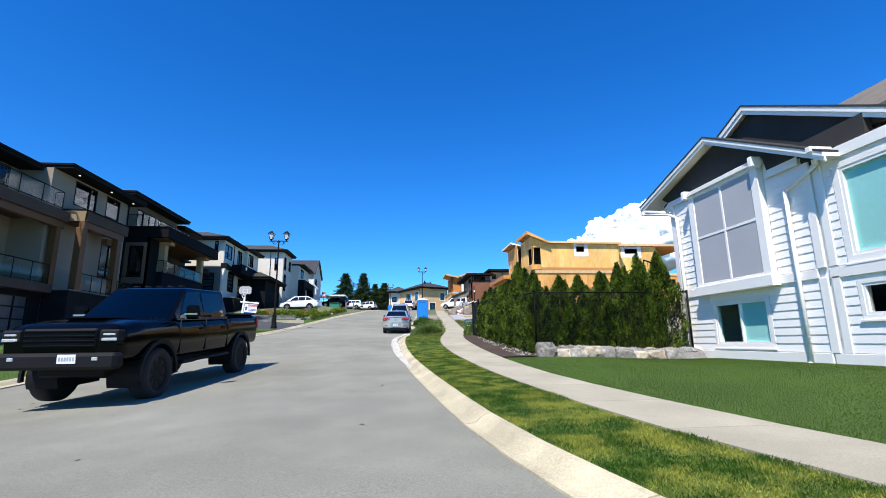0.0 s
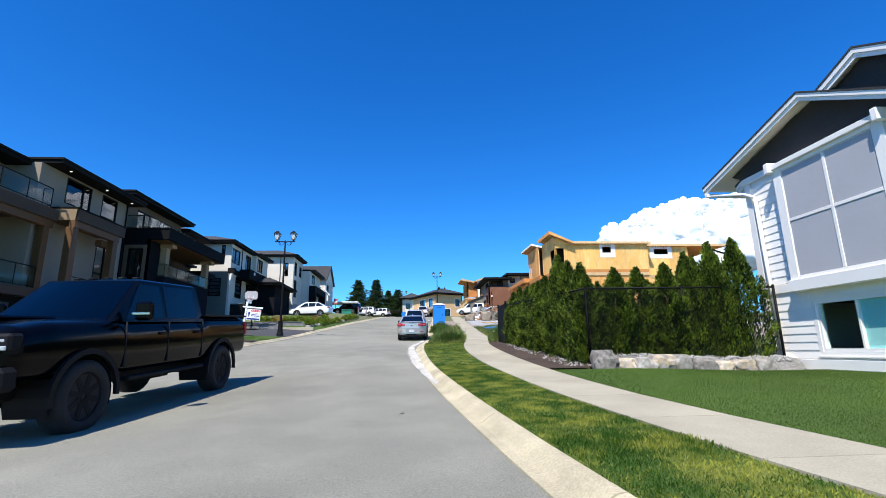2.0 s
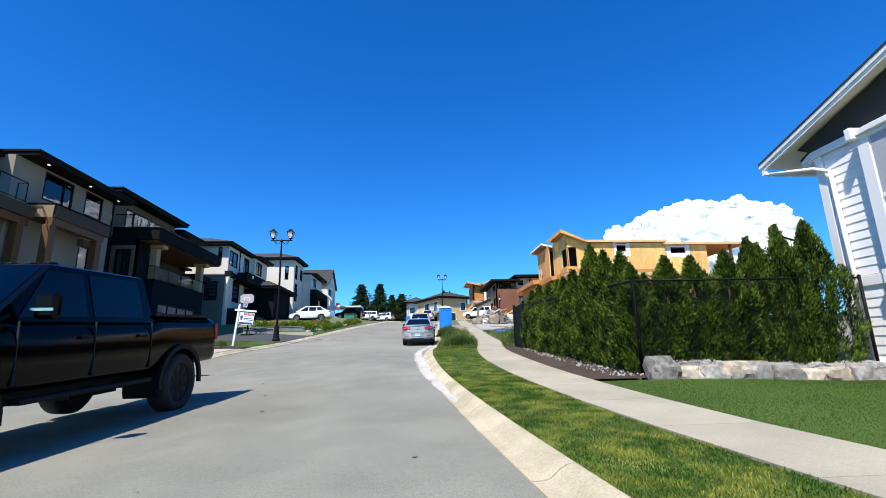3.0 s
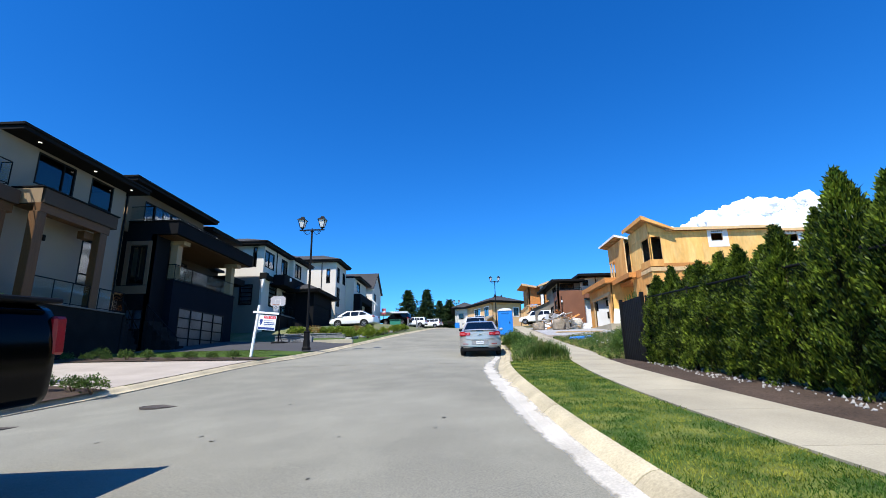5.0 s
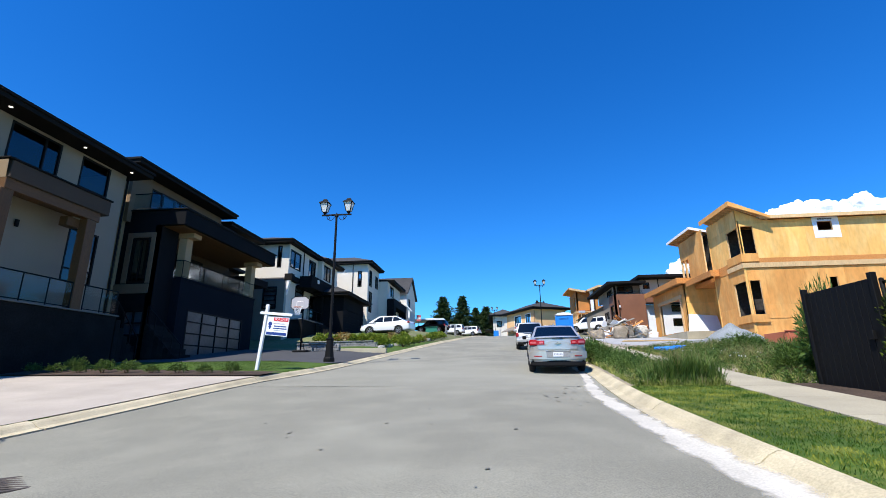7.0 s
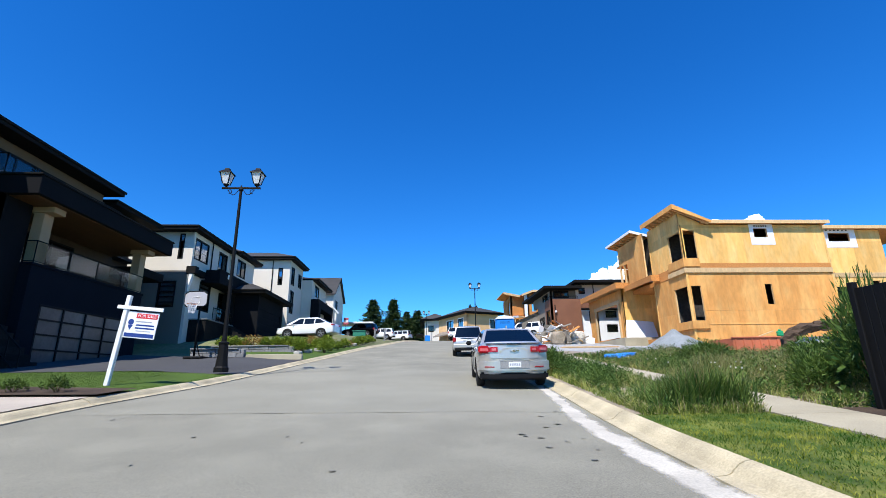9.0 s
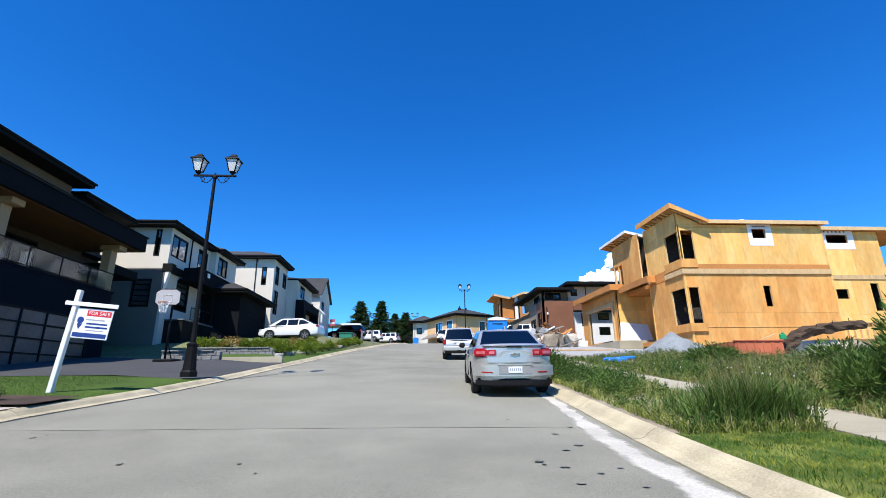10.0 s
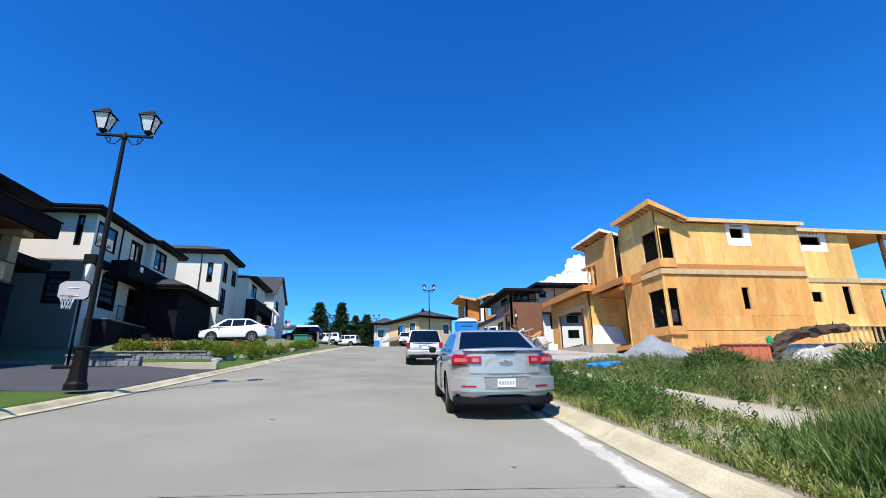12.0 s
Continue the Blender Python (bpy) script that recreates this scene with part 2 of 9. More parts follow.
# near-black for behind the openings: room shade put into the colour
ROOM_SHADE = surface("painted_room_shade", (0.05, 0.047, 0.045), 0.9, fine=6, vary=0.3, broad=0.6, stain=0.3, bump=0.0)
BLIND = surface("pale_blind", (0.55, 0.56, 0.57), 0.8, fine=10, vary=0.08, broad=1, stain=0.08, bump=0.05)
GLASS = glazing("window_glass", (0.35, 0.4, 0.45), 1.9)
GLASS_TEAL = glazing("teal_glass", (0.75, 0.95, 0.93), 1.45)
TEAL_BLIND = surface("teal_blind", (0.42, 0.66, 0.64), 0.8, fine=10, vary=0.04, broad=0.8, stain=0.06, bump=0.03)
RAIL_GLASS = glazing("railing_glass", (0.8, 0.86, 0.85), 1.5)
CEDAR = leafage("cedar_leaf", (0.008, 0.024, 0.003), (0.24, 0.33, 0.03), 0.55, (-0.5, 0.42), 3.2)
SHRUB = leafage("shrub_leaf", (0.07, 0.13, 0.012), (0.36, 0.42, 0.05))
RED_SHRUB = leafage("orange_shrub_leaf", (0.28, 0.12, 0.03), (0.35, 0.3, 0.08))
WEED = leafage("weed_blade", (0.085, 0.15, 0.018), (0.42, 0.43, 0.12))
DRY_WEED = leafage("dry_weed_blade", (0.3, 0.26, 0.13), (0.42, 0.37, 0.2))
BLADE = leafage("grass_blade", (0.035, 0.095, 0.006), (0.36, 0.36, 0.055), 0.55, (-0.85, 0.8), 2.4)
LAWN_BLADE = leafage("lawn_blade", (0.042, 0.085, 0.008), (0.085, 0.135, 0.014))
CONIFER = leafage("conifer_needles", (0.016, 0.038, 0.012), (0.075, 0.115, 0.03))
LIT = surface("lit_lamp", (0.8, 0.78, 0.74), 0.4, bump=0)
LIT.node_tree.nodes["Principled BSDF"].inputs["Emission Color"].default_value = (1.0, 0.92, 0.8, 1)
LIT.node_tree.nodes["Principled BSDF"].inputs["Emission Strength"].default_value = 1.2
FROSTED = surface("frosted_door_glass", (0.07, 0.073, 0.075), 0.3, fine=6, vary=0.15, broad=0.6, stain=0.35, bump=0.05, spec=0.4)
BANK_STONE = surface("bank_stone", (0.2, 0.19, 0.175), 0.95, fine=26, vary=0.45, broad=3, stain=0.2, bump=1.0, grain=34)


def dust_film(name, color):
    """A thin film of dust: thick along its middle line, broken up and thinning out to both sides (u runs across it)."""
    m = surface(name, color, 0.95, fine=45, vary=0.16, broad=1.4, stain=0.15, bump=0.25, spec=0.1)
    n, l = m.node_tree.nodes, m.node_tree.links
    uv, sep, ab = n.new("ShaderNodeUVMap"), n.new("ShaderNodeSeparateXYZ"), n.new("ShaderNodeMath")
    ab.operation = "ABSOLUTE"
    l.new(uv.outputs[0], sep.inputs[0])
    l.new(sep.outputs[0], ab.inputs[0])
    tc, n1, n2 = n.new("ShaderNodeTexCoord"), n.new("ShaderNodeTexNoise"), n.new("ShaderNodeTexNoise")
    n1.inputs["Scale"].default_value, n1.inputs["Detail"].default_value = 2.2, 8
    n2.inputs["Scale"].default_value, n2.inputs["Detail"].default_value = 14.0, 6
    l.new(tc.outputs["Object"], n1.inputs["Vector"])
    l.new(tc.outputs["Object"], n2.inputs["Vector"])
    a1, a2, r = n.new("ShaderNodeMath"), n.new("ShaderNodeMath"), n.new("ShaderNodeMapRange")
    a1.operation = a2.operation = "MULTIPLY_ADD"
    a1.inputs[1].default_value, a2.inputs[1].default_value = 1.45, 0.5
    l.new(n1.outputs["Fac"], a1.inputs[0])
    l.new(ab.outputs[0], a1.inputs[2])
    l.new(n2.outputs["Fac"], a2.inputs[0])
    l.new(a1.outputs[0], a2.inputs[2])
    r.inputs["From Min"].default_value, r.inputs["From Max"].default_value = 1.55, 2.0
    r.inputs["To Min"].default_value, r.inputs["To Max"].default_value = 0.78, 0.0
    l.new(a2.outputs[0], r.inputs[0])
    tr, mx = n.new("ShaderNodeBsdfTransparent"), n.new("ShaderNodeMixShader")
    l.new(r.outputs[0], mx.inputs[0])
    l.new(tr.outputs[0], mx.inputs[1])
    l.new(n["Principled BSDF"].outputs[0], mx.inputs[2])
    l.new(mx.outputs[0], n["Material Output"].inputs[0])
    return m


DUST = dust_film("concrete_dust", (0.6, 0.565, 0.49))

# ---- building tools ----
ORIGIN = {}


def thing(name, at, label, category, group="", kind=""):
    """An Empty at a thing's base."""
    ob = new(name)
    ob.empty_display_size = 0.3
    ob.location = at
    ORIGIN[ob] = Vector(at)
    return tagged(ob, label, category, group, kind)


def part(name, bm, material, parent=None, label=""):
    """One mesh object under a thing or a part; the bmesh is in world metres."""
    me = bpy.data.meshes.new(name)
    o = ORIGIN.get(parent, Vector())
    if parent is not None and o.length > 0:
        bm.transform(Matrix.Translation(-o))
    bm.normal_update()
    bm.to_mesh(me)
    bm.free()
    me.materials.append(material)
    ob = new(name, me)
    if parent is not None:
        ob.parent = parent
        ORIGIN[ob] = o
    if label:
        ob["label"] = label
    return ob


def setting(name, bm, material, label, category):
    ob = part(name, bm, material)
    ORIGIN[ob] = Vector()
    return tagged(ob, label, category, "", "structure")


def add_box(bm, x0, x1, y0, y1, z0, z1, bevel=0.0):
    x0, x1, y0, y1, z0, z1 = min(x0, x1), max(x0, x1), min(y0, y1), max(y0, y1), min(z0, z1), max(z0, z1)
    v = [bm.verts.new((x, y, z)) for z in (z0, z1) for y in (y0, y1) for x in (x0, x1)]
    f = [bm.faces.new([v[i] for i in q]) for q in ((0, 2, 3, 1), (4, 5, 7, 6), (0, 1, 5, 4), (2, 6, 7, 3), (0, 4, 6, 2), (1, 3, 7, 5))]
    if bevel:
        bmesh.ops.bevel(bm, geom=list({e for q in f for e in q.edges}), offset=bevel, segments=1, affect="EDGES", clamp_overlap=True)


def box(name, parent, material, x0, x1, y0, y1, z0, z1, bevel=0.008, label=""):
    bm = bmesh.new()
    add_box(bm, x0, x1, y0, y1, z0, z1, bevel)
    return part(name, bm, material, parent, label)


def add_prism(bm, outline, lift):
    """A closed outline of 3D points, thickened by the vector lift."""
    a = [bm.verts.new(p) for p in outline]
    b = [bm.verts.new(Vector(p) + Vector(lift)) for p in outline]
    bm.faces.new(a[::-1])
    bm.faces.new(b)
    for i in range(len(a)):
        j = (i + 1) % len(a)
        bm.faces.new((a[i], a[j], b[j], b[i]))
    bmesh.ops.recalc_face_normals(bm, faces=bm.faces[:])


def prism(name, parent, material, outline, lift, label=""):
    bm = bmesh.new()
    add_prism(bm, outline, lift)
    return part(name, bm, material, parent, label)


def add_tube(bm, a, b, r0, r1=None, sides=8, caps=True):
    a, b = Vector(a), Vector(b)
    r1 = r0 if r1 is None else r1
    q = (b - a).to_track_quat("Z", "Y").to_matrix()
    rings = []
    for c, r in ((a, r0), (b, r1)):
        rings.append([bm.verts.new(c + q @ Vector((r * math.cos(6.28318 * i / sides), r * math.sin(6.28318 * i / sides), 0))) for i in range(sides)])
    for i in range(sides):
        j = (i + 1) % sides
        bm.faces.new((rings[0][i], rings[0][j], rings[1][j], rings[1][i])).smooth = sides > 6
    if caps:
        bm.faces.new(rings[0][::-1])
        bm.faces.new(rings[1])


def add_path(bm, pts, r, sides=6):
    """One bent bar along a line of points."""
    pts = [Vector(p) for p in pts]
    rings = []
    for i, p in enumerate(pts):
        d = (pts[min(i + 1, len(pts) - 1)] - pts[max(i - 1, 0)]).normalized()
        u = d.cross(Vector((0, 1, 0))).normalized()
        v = d.cross(u)
        rings.append([bm.verts.new(p + r * (u * math.cos(6.28318 * k / sides) + v * math.sin(6.28318 * k / sides))) for k in range(sides)])
    for p, q in zip(rings, rings[1:]):
        for k in range(sides):
            bm.faces.new((p[k], p[(k + 1) % sides], q[(k + 1) % sides], q[k]))
    bm.faces.new(rings[0][::-1])
    bm.faces.new(rings[-1])


def add_lathe(bm, at, rows, sides=16):
    """Rings (radius, height) round a vertical axis."""
    at = Vector(at)
    rings = [[bm.verts.new(at + Vector((r * math.cos(6.28318 * i / sides), r * math.sin(6.28318 * i / sides), z))) for i in range(sides)] for r, z in rows]
    for p, q in zip(rings, rings[1:]):
        for i in range(sides):
            j = (i + 1) % sides
            bm.faces.new((p[i], p[j], q[j], q[i]))
    bm.faces.new(rings[0][::-1])
    bm.faces.new(rings[-1])


# A face of a house: "E" looks to +x at x = at, "W" to -x, "S" to -y at y = at.
def spot(face, at, a, z, out=0.0):
    """A point on a face, a metres along it, out metres proud."""
    if face == "E":
        return Vector((at + out, a, z))
    if face == "W":
        return Vector((at - out, a, z))
    return Vector((a, at - out, z))


def slab(name, parent, material, face, at, a0, a1, z0, z1, back, front, bevel=0.006, label=""):
    p, q = spot(face, at, a0, z0, -back), spot(face, at, a1, z1, front)
    return box(name, parent, material, p.x, q.x, p.y, q.y, z0, z1, bevel, label)


def wall(name, parent, material, face, at, a0, a1, z0, z1, holes=(), thick=0.2, label=""):
    """A wall with thickness, whose openings go through it."""
    aa = sorted({a0, a1, *[v for h in holes for v in h[:2] if a0 < v < a1]})
    zz = sorted({z0, z1, *[v for h in holes for v in h[2:4] if z0 < v < z1]})
    bm = bmesh.new()
    solid = {}
    for i in range(len(aa) - 1):
        for j in range(len(zz) - 1):
            ca, cz = (aa[i] + aa[i + 1]) / 2, (zz[j] + zz[j + 1]) / 2
            solid[i, j] = not any(h[0] < ca < h[1] and h[2] < cz < h[3] for h in holes)
    for (i, j), full in solid.items():
        if not full:
            continue
        a, b, c, d = aa[i], aa[i + 1], zz[j], zz[j + 1]
        for out in (0.0, -thick):
            bm.faces.new([bm.verts.new(spot(face, at, u, w, out)) for u, w in ((a, c), (b, c), (b, d), (a, d))])
        for (di, dj), (u0, w0, u1, w1) in {(-1, 0): (a, c, a, d), (1, 0): (b, c, b, d), (0, -1): (a, c, b, c), (0, 1): (a, d, b, d)}.items():
            if not solid.get((i + di, j + dj), False):
                bm.faces.new([bm.verts.new(spot(face, at, u, w, o)) for u, w, o in ((u0, w0, 0), (u1, w1, 0), (u1, w1, -thick), (u0, w0, -thick))])
    bmesh.ops.remove_doubles(bm, verts=bm.verts[:], dist=0.001)
    bmesh.ops.recalc_face_normals(bm, faces=bm.faces[:])
    return part(name, bm, material, parent, label)


def add_ring(bm, face, at, a0, a1, z0, z1, width, back, front):
    """A rectangular frame of one piece on a face of a house."""
    w = width
    loops = []
    for o in (front, back):
        for k in (0, w):
            loops.append([bm.verts.new(spot(face, at, u, v, o)) for u, v in ((a0 + k, z0 + k), (a1 - k, z0 + k), (a1 - k, z1 - k), (a0 + k, z1 - k))])
    for p, q in ((0, 1), (2, 3), (0, 2), (1, 3)):
        for i in range(4):
            j = (i + 1) % 4
            bm.faces.new((loops[p][i], loops[p][j], loops[q][j], loops[q][i]))
    bmesh.ops.recalc_face_normals(bm, faces=bm.faces[:])


def window(parent, face, at, a0, a1, z0, z1, cols=(), rows=(), frame_mat=None, glass=None, width=0.06, trim=0.0, trim_mat=None, sill=False, blind=0.0, name="window", label="", inset=0.06):
    """A window in its opening: frame, panes between mullions, a casing, a sill, a blind behind it."""
    frame_mat, glass = frame_mat or BLACK_METAL, glass or GLASS
    deep, proud = -inset - 0.03, 0.015 - (inset if inset > 0.08 else 0)
    bm = bmesh.new()
    add_ring(bm, face, at, a0, a1, z0, z1, width, deep, proud)
    win = part(name, bm, frame_mat, parent, label)
    ca = [a0 + width, *[a0 + (a1 - a0) * c for c in cols], a1 - width]
    cz = [z0 + width, *[z0 + (z1 - z0) * r for r in rows], z1 - width]
    h = width * 0.4
    for c in ca[1:-1]:
        slab("mullion", win, frame_mat, face, at, c - h, c + h, z0 + width, z1 - width, -deep, proud - 0.004, 0.003)
    for r in cz[1:-1]:
        for i in range(len(ca) - 1):
            slab("glazing_bar", win, frame_mat, face, at, ca[i] + (h if i else 0), ca[i + 1] - (h if i < len(ca) - 2 else 0), r - h, r + h, -deep, proud - 0.004, 0.003)
    for i in range(len(ca) - 1):
        for j in range(len(cz) - 1):
            b = bmesh.new()
            p, q = spot(face, at, ca[i] - 0.005, cz[j] - 0.005, -inset + 0.012), spot(face, at, ca[i + 1] + 0.005, cz[j + 1] + 0.005, -inset + 0.012)
            if face == "S":
                c = [(p.x, p.y, p.z), (q.x, p.y, p.z), (q.x, p.y, q.z), (p.x, p.y, q.z)]
            else:
                c = [(p.x, p.y, p.z), (p.x, q.y, p.z), (p.x, q.y, q.z), (p.x, p.y, q.z)]
            if face == "W":
                c = c[::-1]
            b.faces.new([b.verts.new(k) for k in c])
            pane = part("pane", b, glass, win)
            pane.visible_shadow = False
    if trim:
        bm = bmesh.new()
        add_ring(bm, face, at, a0 - trim, a1 + trim, z0 - trim, z1 + trim, trim, 0.002, 0.03)
        part("casing", bm, trim_mat or WHITE_TRIM, win)
    if sill:
        slab("sill", win, trim_mat or WHITE_TRIM, face, at, a0 - trim - 0.04, a1 + trim + 0.04, z0 - trim - 0.05, z0 - trim, -0.002, 0.07)
    if blind:
        slab("blind", win, BLIND, face, at, a0 + width, a1 - width, z1 - (z1 - z0) * blind, z1 - width, 0.16, -0.15, 0)
    return win


def railing(parent, pts, height, posts=1.2, glass=True, bars=0, name="railing"):
    """A black rail along level runs, on posts, with glass or bars between."""
    rail = None
    for (ax, ay, az), (bx, by, bz) in zip(pts, pts[1:]):
        a, b = Vector((ax, ay, az)), Vector((bx, by, bz))
        n = max(1, round((b - a).length / posts))
        bm = bmesh.new()
        up = Vector((0, 0, height))
        add_tube(bm, a + up, b + up, 0.03, sides=6)
        add_tube(bm, a + Vector((0, 0, 0.08)), b + Vector((0, 0, 0.08)), 0.02, sides=6)
        for i in range(n + 1):
            p = a.lerp(b, i / n)
            add_tube(bm, p, p + up, 0.025, sides=6)
        for i in range(bars):
            p = a.lerp(b, (i + 0.5) / bars)
            add_tube(bm, p + Vector((0, 0, 0.08)), p + up, 0.009, sides=4, caps=False)
        rail = part(name, bm, BLACK_METAL, parent)
        if glass:
            for i in range(n):
                p, q = a.lerp(b, (i + 0.04) / n), a.lerp(b, (i + 0.96) / n)
                g = bmesh.new()
                g.faces.new([g.verts.new(v) for v in (p + Vector((0, 0, 0.12)), q + Vector((0, 0, 0.12)), q + up * 0.95, p + up * 0.95)])
                part("pane", g, RAIL_GLASS, rail).visible_shadow = False
    return rail


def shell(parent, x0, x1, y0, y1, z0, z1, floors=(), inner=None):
    """The unseen back, far side and storey floors of a house, coloured near-black so that its rooms look dim."""
    m = inner or ROOM_SHADE
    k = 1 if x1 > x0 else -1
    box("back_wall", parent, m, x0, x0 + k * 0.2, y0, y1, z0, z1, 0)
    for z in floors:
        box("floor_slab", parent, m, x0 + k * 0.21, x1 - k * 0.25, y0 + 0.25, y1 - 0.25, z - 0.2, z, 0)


def hip_roof(parent, x0, x1, y0, y1, z, rise, fascia=0.32, name="roof", material=None, edge=None):
    """A low hip roof with its fascia and flat soffit, eaves at z."""
    box("soffit", parent, SOFFIT, x0 + 0.02, x1 - 0.02, y0 + 0.02, y1 - 0.02, z, z + 0.05, 0)
    t = 0.06
    for a in ((x0, x0 + t, y0, y1), (x1 - t, x1, y0, y1), (x0 + t, x1 - t, y0, y0 + t), (x0 + t, x1 - t, y1 - t, y1)):
        box("fascia", parent, edge or FASCIA, *a, z + 0.004, z + fascia, 0.006)
    for a in ((x0 - 0.08, x0 - 0.004, y0 - 0.08, y1 + 0.08), (x1 + 0.004, x1 + 0.08, y0 - 0.08, y1 + 0.08), (x0 - 0.004, x1 + 0.004, y0 - 0.08, y0 - 0.004), (x0 - 0.004, x1 + 0.004, y1 + 0.004, y1 + 0.08)):
        box("gutter", parent, edge or FASCIA, *a, z + fascia - 0.13, z + fascia + 0.005, 0.015)
    zt = z + fascia + 0.006
    w = min(x1 - x0, y1 - y0) / 2
    cx, cy = (x0 + x1) / 2, (y0 + y1) / 2
    a, b = ((cx, y0 + w), (cx, y1 - w)) if y1 - y0 > x1 - x0 else ((x0 + w, cy), (x1 - w, cy))
    bm = bmesh.new()
    c = [bm.verts.new(p) for p in ((x0, y0, zt), (x1, y0, zt), (x1, y1, zt), (x0, y1, zt))]
    p, q = bm.verts.new((*a, zt + rise)), bm.verts.new((*b, zt + rise))
    if y1 - y0 > x1 - x0:
        fs = [(c[0], c[1], p), (c[1], c[2], q, p), (c[2], c[3], q), (c[3], c[0], p, q)]
    else:
        fs = [(c[0], c[1], q, p), (c[1], c[2], q), (c[2], c[3], p, q), (c[3], c[0], p)]
    for f in fs:
        bm.faces.new(f)
    bm.faces.new((c[3], c[2], c[1], c[0]))
    bmesh.ops.recalc_face_normals(bm, faces=bm.faces[:])
    part(name, bm, material or ROOF, parent)


def garage_door(parent, face, at, a0, a1, z0, z1, cols, rows, glass=True):
    if glass:
        return window(parent, face, at, a0, a1, z0, z1, [i / cols for i in range(1, cols)], [i / rows for i in range(1, rows)], BLACK_METAL, FROSTED, 0.09, name="garage_door", label="black garage door with a grid of frosted panes")
    door = slab("garage_door", parent, FASCIA, face, at, a0, a1, z0, z1, 0.12, -0.08, 0.01, "dark panelled garage door")
    for i in range(rows):
        h = (z1 - z0) / rows
        slab("panel", door, DARK_PANEL, face, at, a0 + 0.02, a1 - 0.02, z0 + i * h + 0.015, z0 + (i + 1) * h - 0.015, 0.079, -0.05, 0.012)
    return door

# ---- ground, road, pavement ----
PY = (-80, -10, 0, 4, 9.8, 12.7, 16.4, 19.85, 23.8, 28, 33.5, 38, 42, 48, 57, 80, 98, 118, 160, 300, 700)
PZ = (-1.2, -0.1, 0, 0.06, 0.26, 0.42, 0.64, 0.9, 1.18, 1.44, 1.82, 2.2, 2.6, 3.18, 4.15, 6.4, 7.7, 8.6, 8.8, 7, 0)
_fy = np.arange(-90, 700, 0.5)
_fz = np.convolve(np.pad(np.interp(_fy, PY, PZ), 4, mode="edge"), np.ones(9) / 9, mode="valid")


def ease(a, b, x):
    t = min(1.0, max(0.0, (x - a) / (b - a)))
    return t * t * (3 - 2 * t)


def prof(x, y):
    """Height of the road, which falls to the left where it bends."""
    z = float(np.interp(y, _fy, _fz))
    return z - min(6.5, max(0.0, -1.5 - x)) * 0.05 * (1 - ease(22, 31, y)) * (1 - ease(9, 18, -x))


def bend(y, ys, xs):
    """A line through the given points with its corners rounded off."""
    return float(np.mean(np.interp((y - 2.4, y - 1.6, y - 0.8, y, y + 0.8, y + 1.6, y + 2.4), ys, xs)))


def left_kerb(y):
    return bend(y, (-60, -20, 0, 13, 21, 25, 29, 33, 38, 45, 52, 66, 72, 80, 118, 300), (-5.4, -9.4, -9.95, -10.2, -10.3, -10.05, -9.4, -8.95, -8.8, -8.38, -7.85, -6.4, -5.75, -5.0, -1.5, 14))


def right_kerb(y):
    return bend(y, (-60, -20, 0, 3.2, 4.6, 8.6, 12, 16.2, 19.7, 24, 26.4, 28.5, 32.7, 48, 60, 80, 118, 300), (15.8, 6.3, 2.4, 1.56, 1.27, 1.0, 0.72, 0.44, 0.37, 0.41, 0.6, 0.86, 1.3, 2.0, 2.9, 3.9, 7.5, 22))


def walk_left(y):
    return bend(y, (-60, -20, 0, 3, 4.2, 7.5, 11, 14, 17.5, 21.7, 25.7, 33, 60, 118), (17.5, 8.2, 4.1, 3.12, 2.78, 2.5, 2.15, 2.0, 1.87, 1.97, 2.48, 3.5, 5.2, 9.4))


def walk_right(y):
    return bend(y, (-60, -20, 0, 3.9, 5.4, 7.7, 10.3, 11.8, 17.5, 19.8, 23.7, 27.5, 33, 60, 118), (19, 9.6, 5.3, 4.23, 4.04, 3.65, 3.42, 3.27, 3.2, 3.24, 3.4, 3.95, 4.9, 6.6, 10.9))


def land(x, y):
    """Height of the ground beside the road."""
    z = prof(x, y) + 0.11
    if x > 0:
        z += (0.5 - z) * ease(5, 9, x) * (1 - ease(14.5, 17, y)) * ease(-8, 4, y)
    else:
        z += 0.15 * ease(30, 36, y) * ease(9.4, 11.5, -x) + 0.75 * ease(50, 58, y) * ease(9, 12, -x) * (1 - ease(76, 90, y))
    return z


def strip(a, b, y0, y1, lift, step=1.0, across=6, crown=0.0):
    """A strip of ground between two lines x = a(y) and x = b(y)."""
    bm = bmesh.new()
    n = max(1, round((y1 - y0) / step))
    rows = []
    for i in range(n + 1):
        y = y0 + (y1 - y0) * i / n
        xa, xb = a(y), b(y)
        rows.append([bm.verts.new((xa + (xb - xa) * k / across, y, (land(xa + (xb - xa) * k / across, y) if crown == 0 else prof(xa + (xb - xa) * k / across, y)) + lift + crown * (1 - (2 * k / across - 1) ** 2))) for k in range(across + 1)])
    for p, q in zip(rows, rows[1:]):
        for k in range(across):
            bm.faces.new((p[k], p[k + 1], q[k + 1], q[k])).smooth = True
    return bm


bm = bmesh.new()
ys = [-80, -60, -40, -25, *np.arange(-15, 125, 2.5), 135, 150, 170, 200, 250, 320, 420, 560, 700]
rows = []
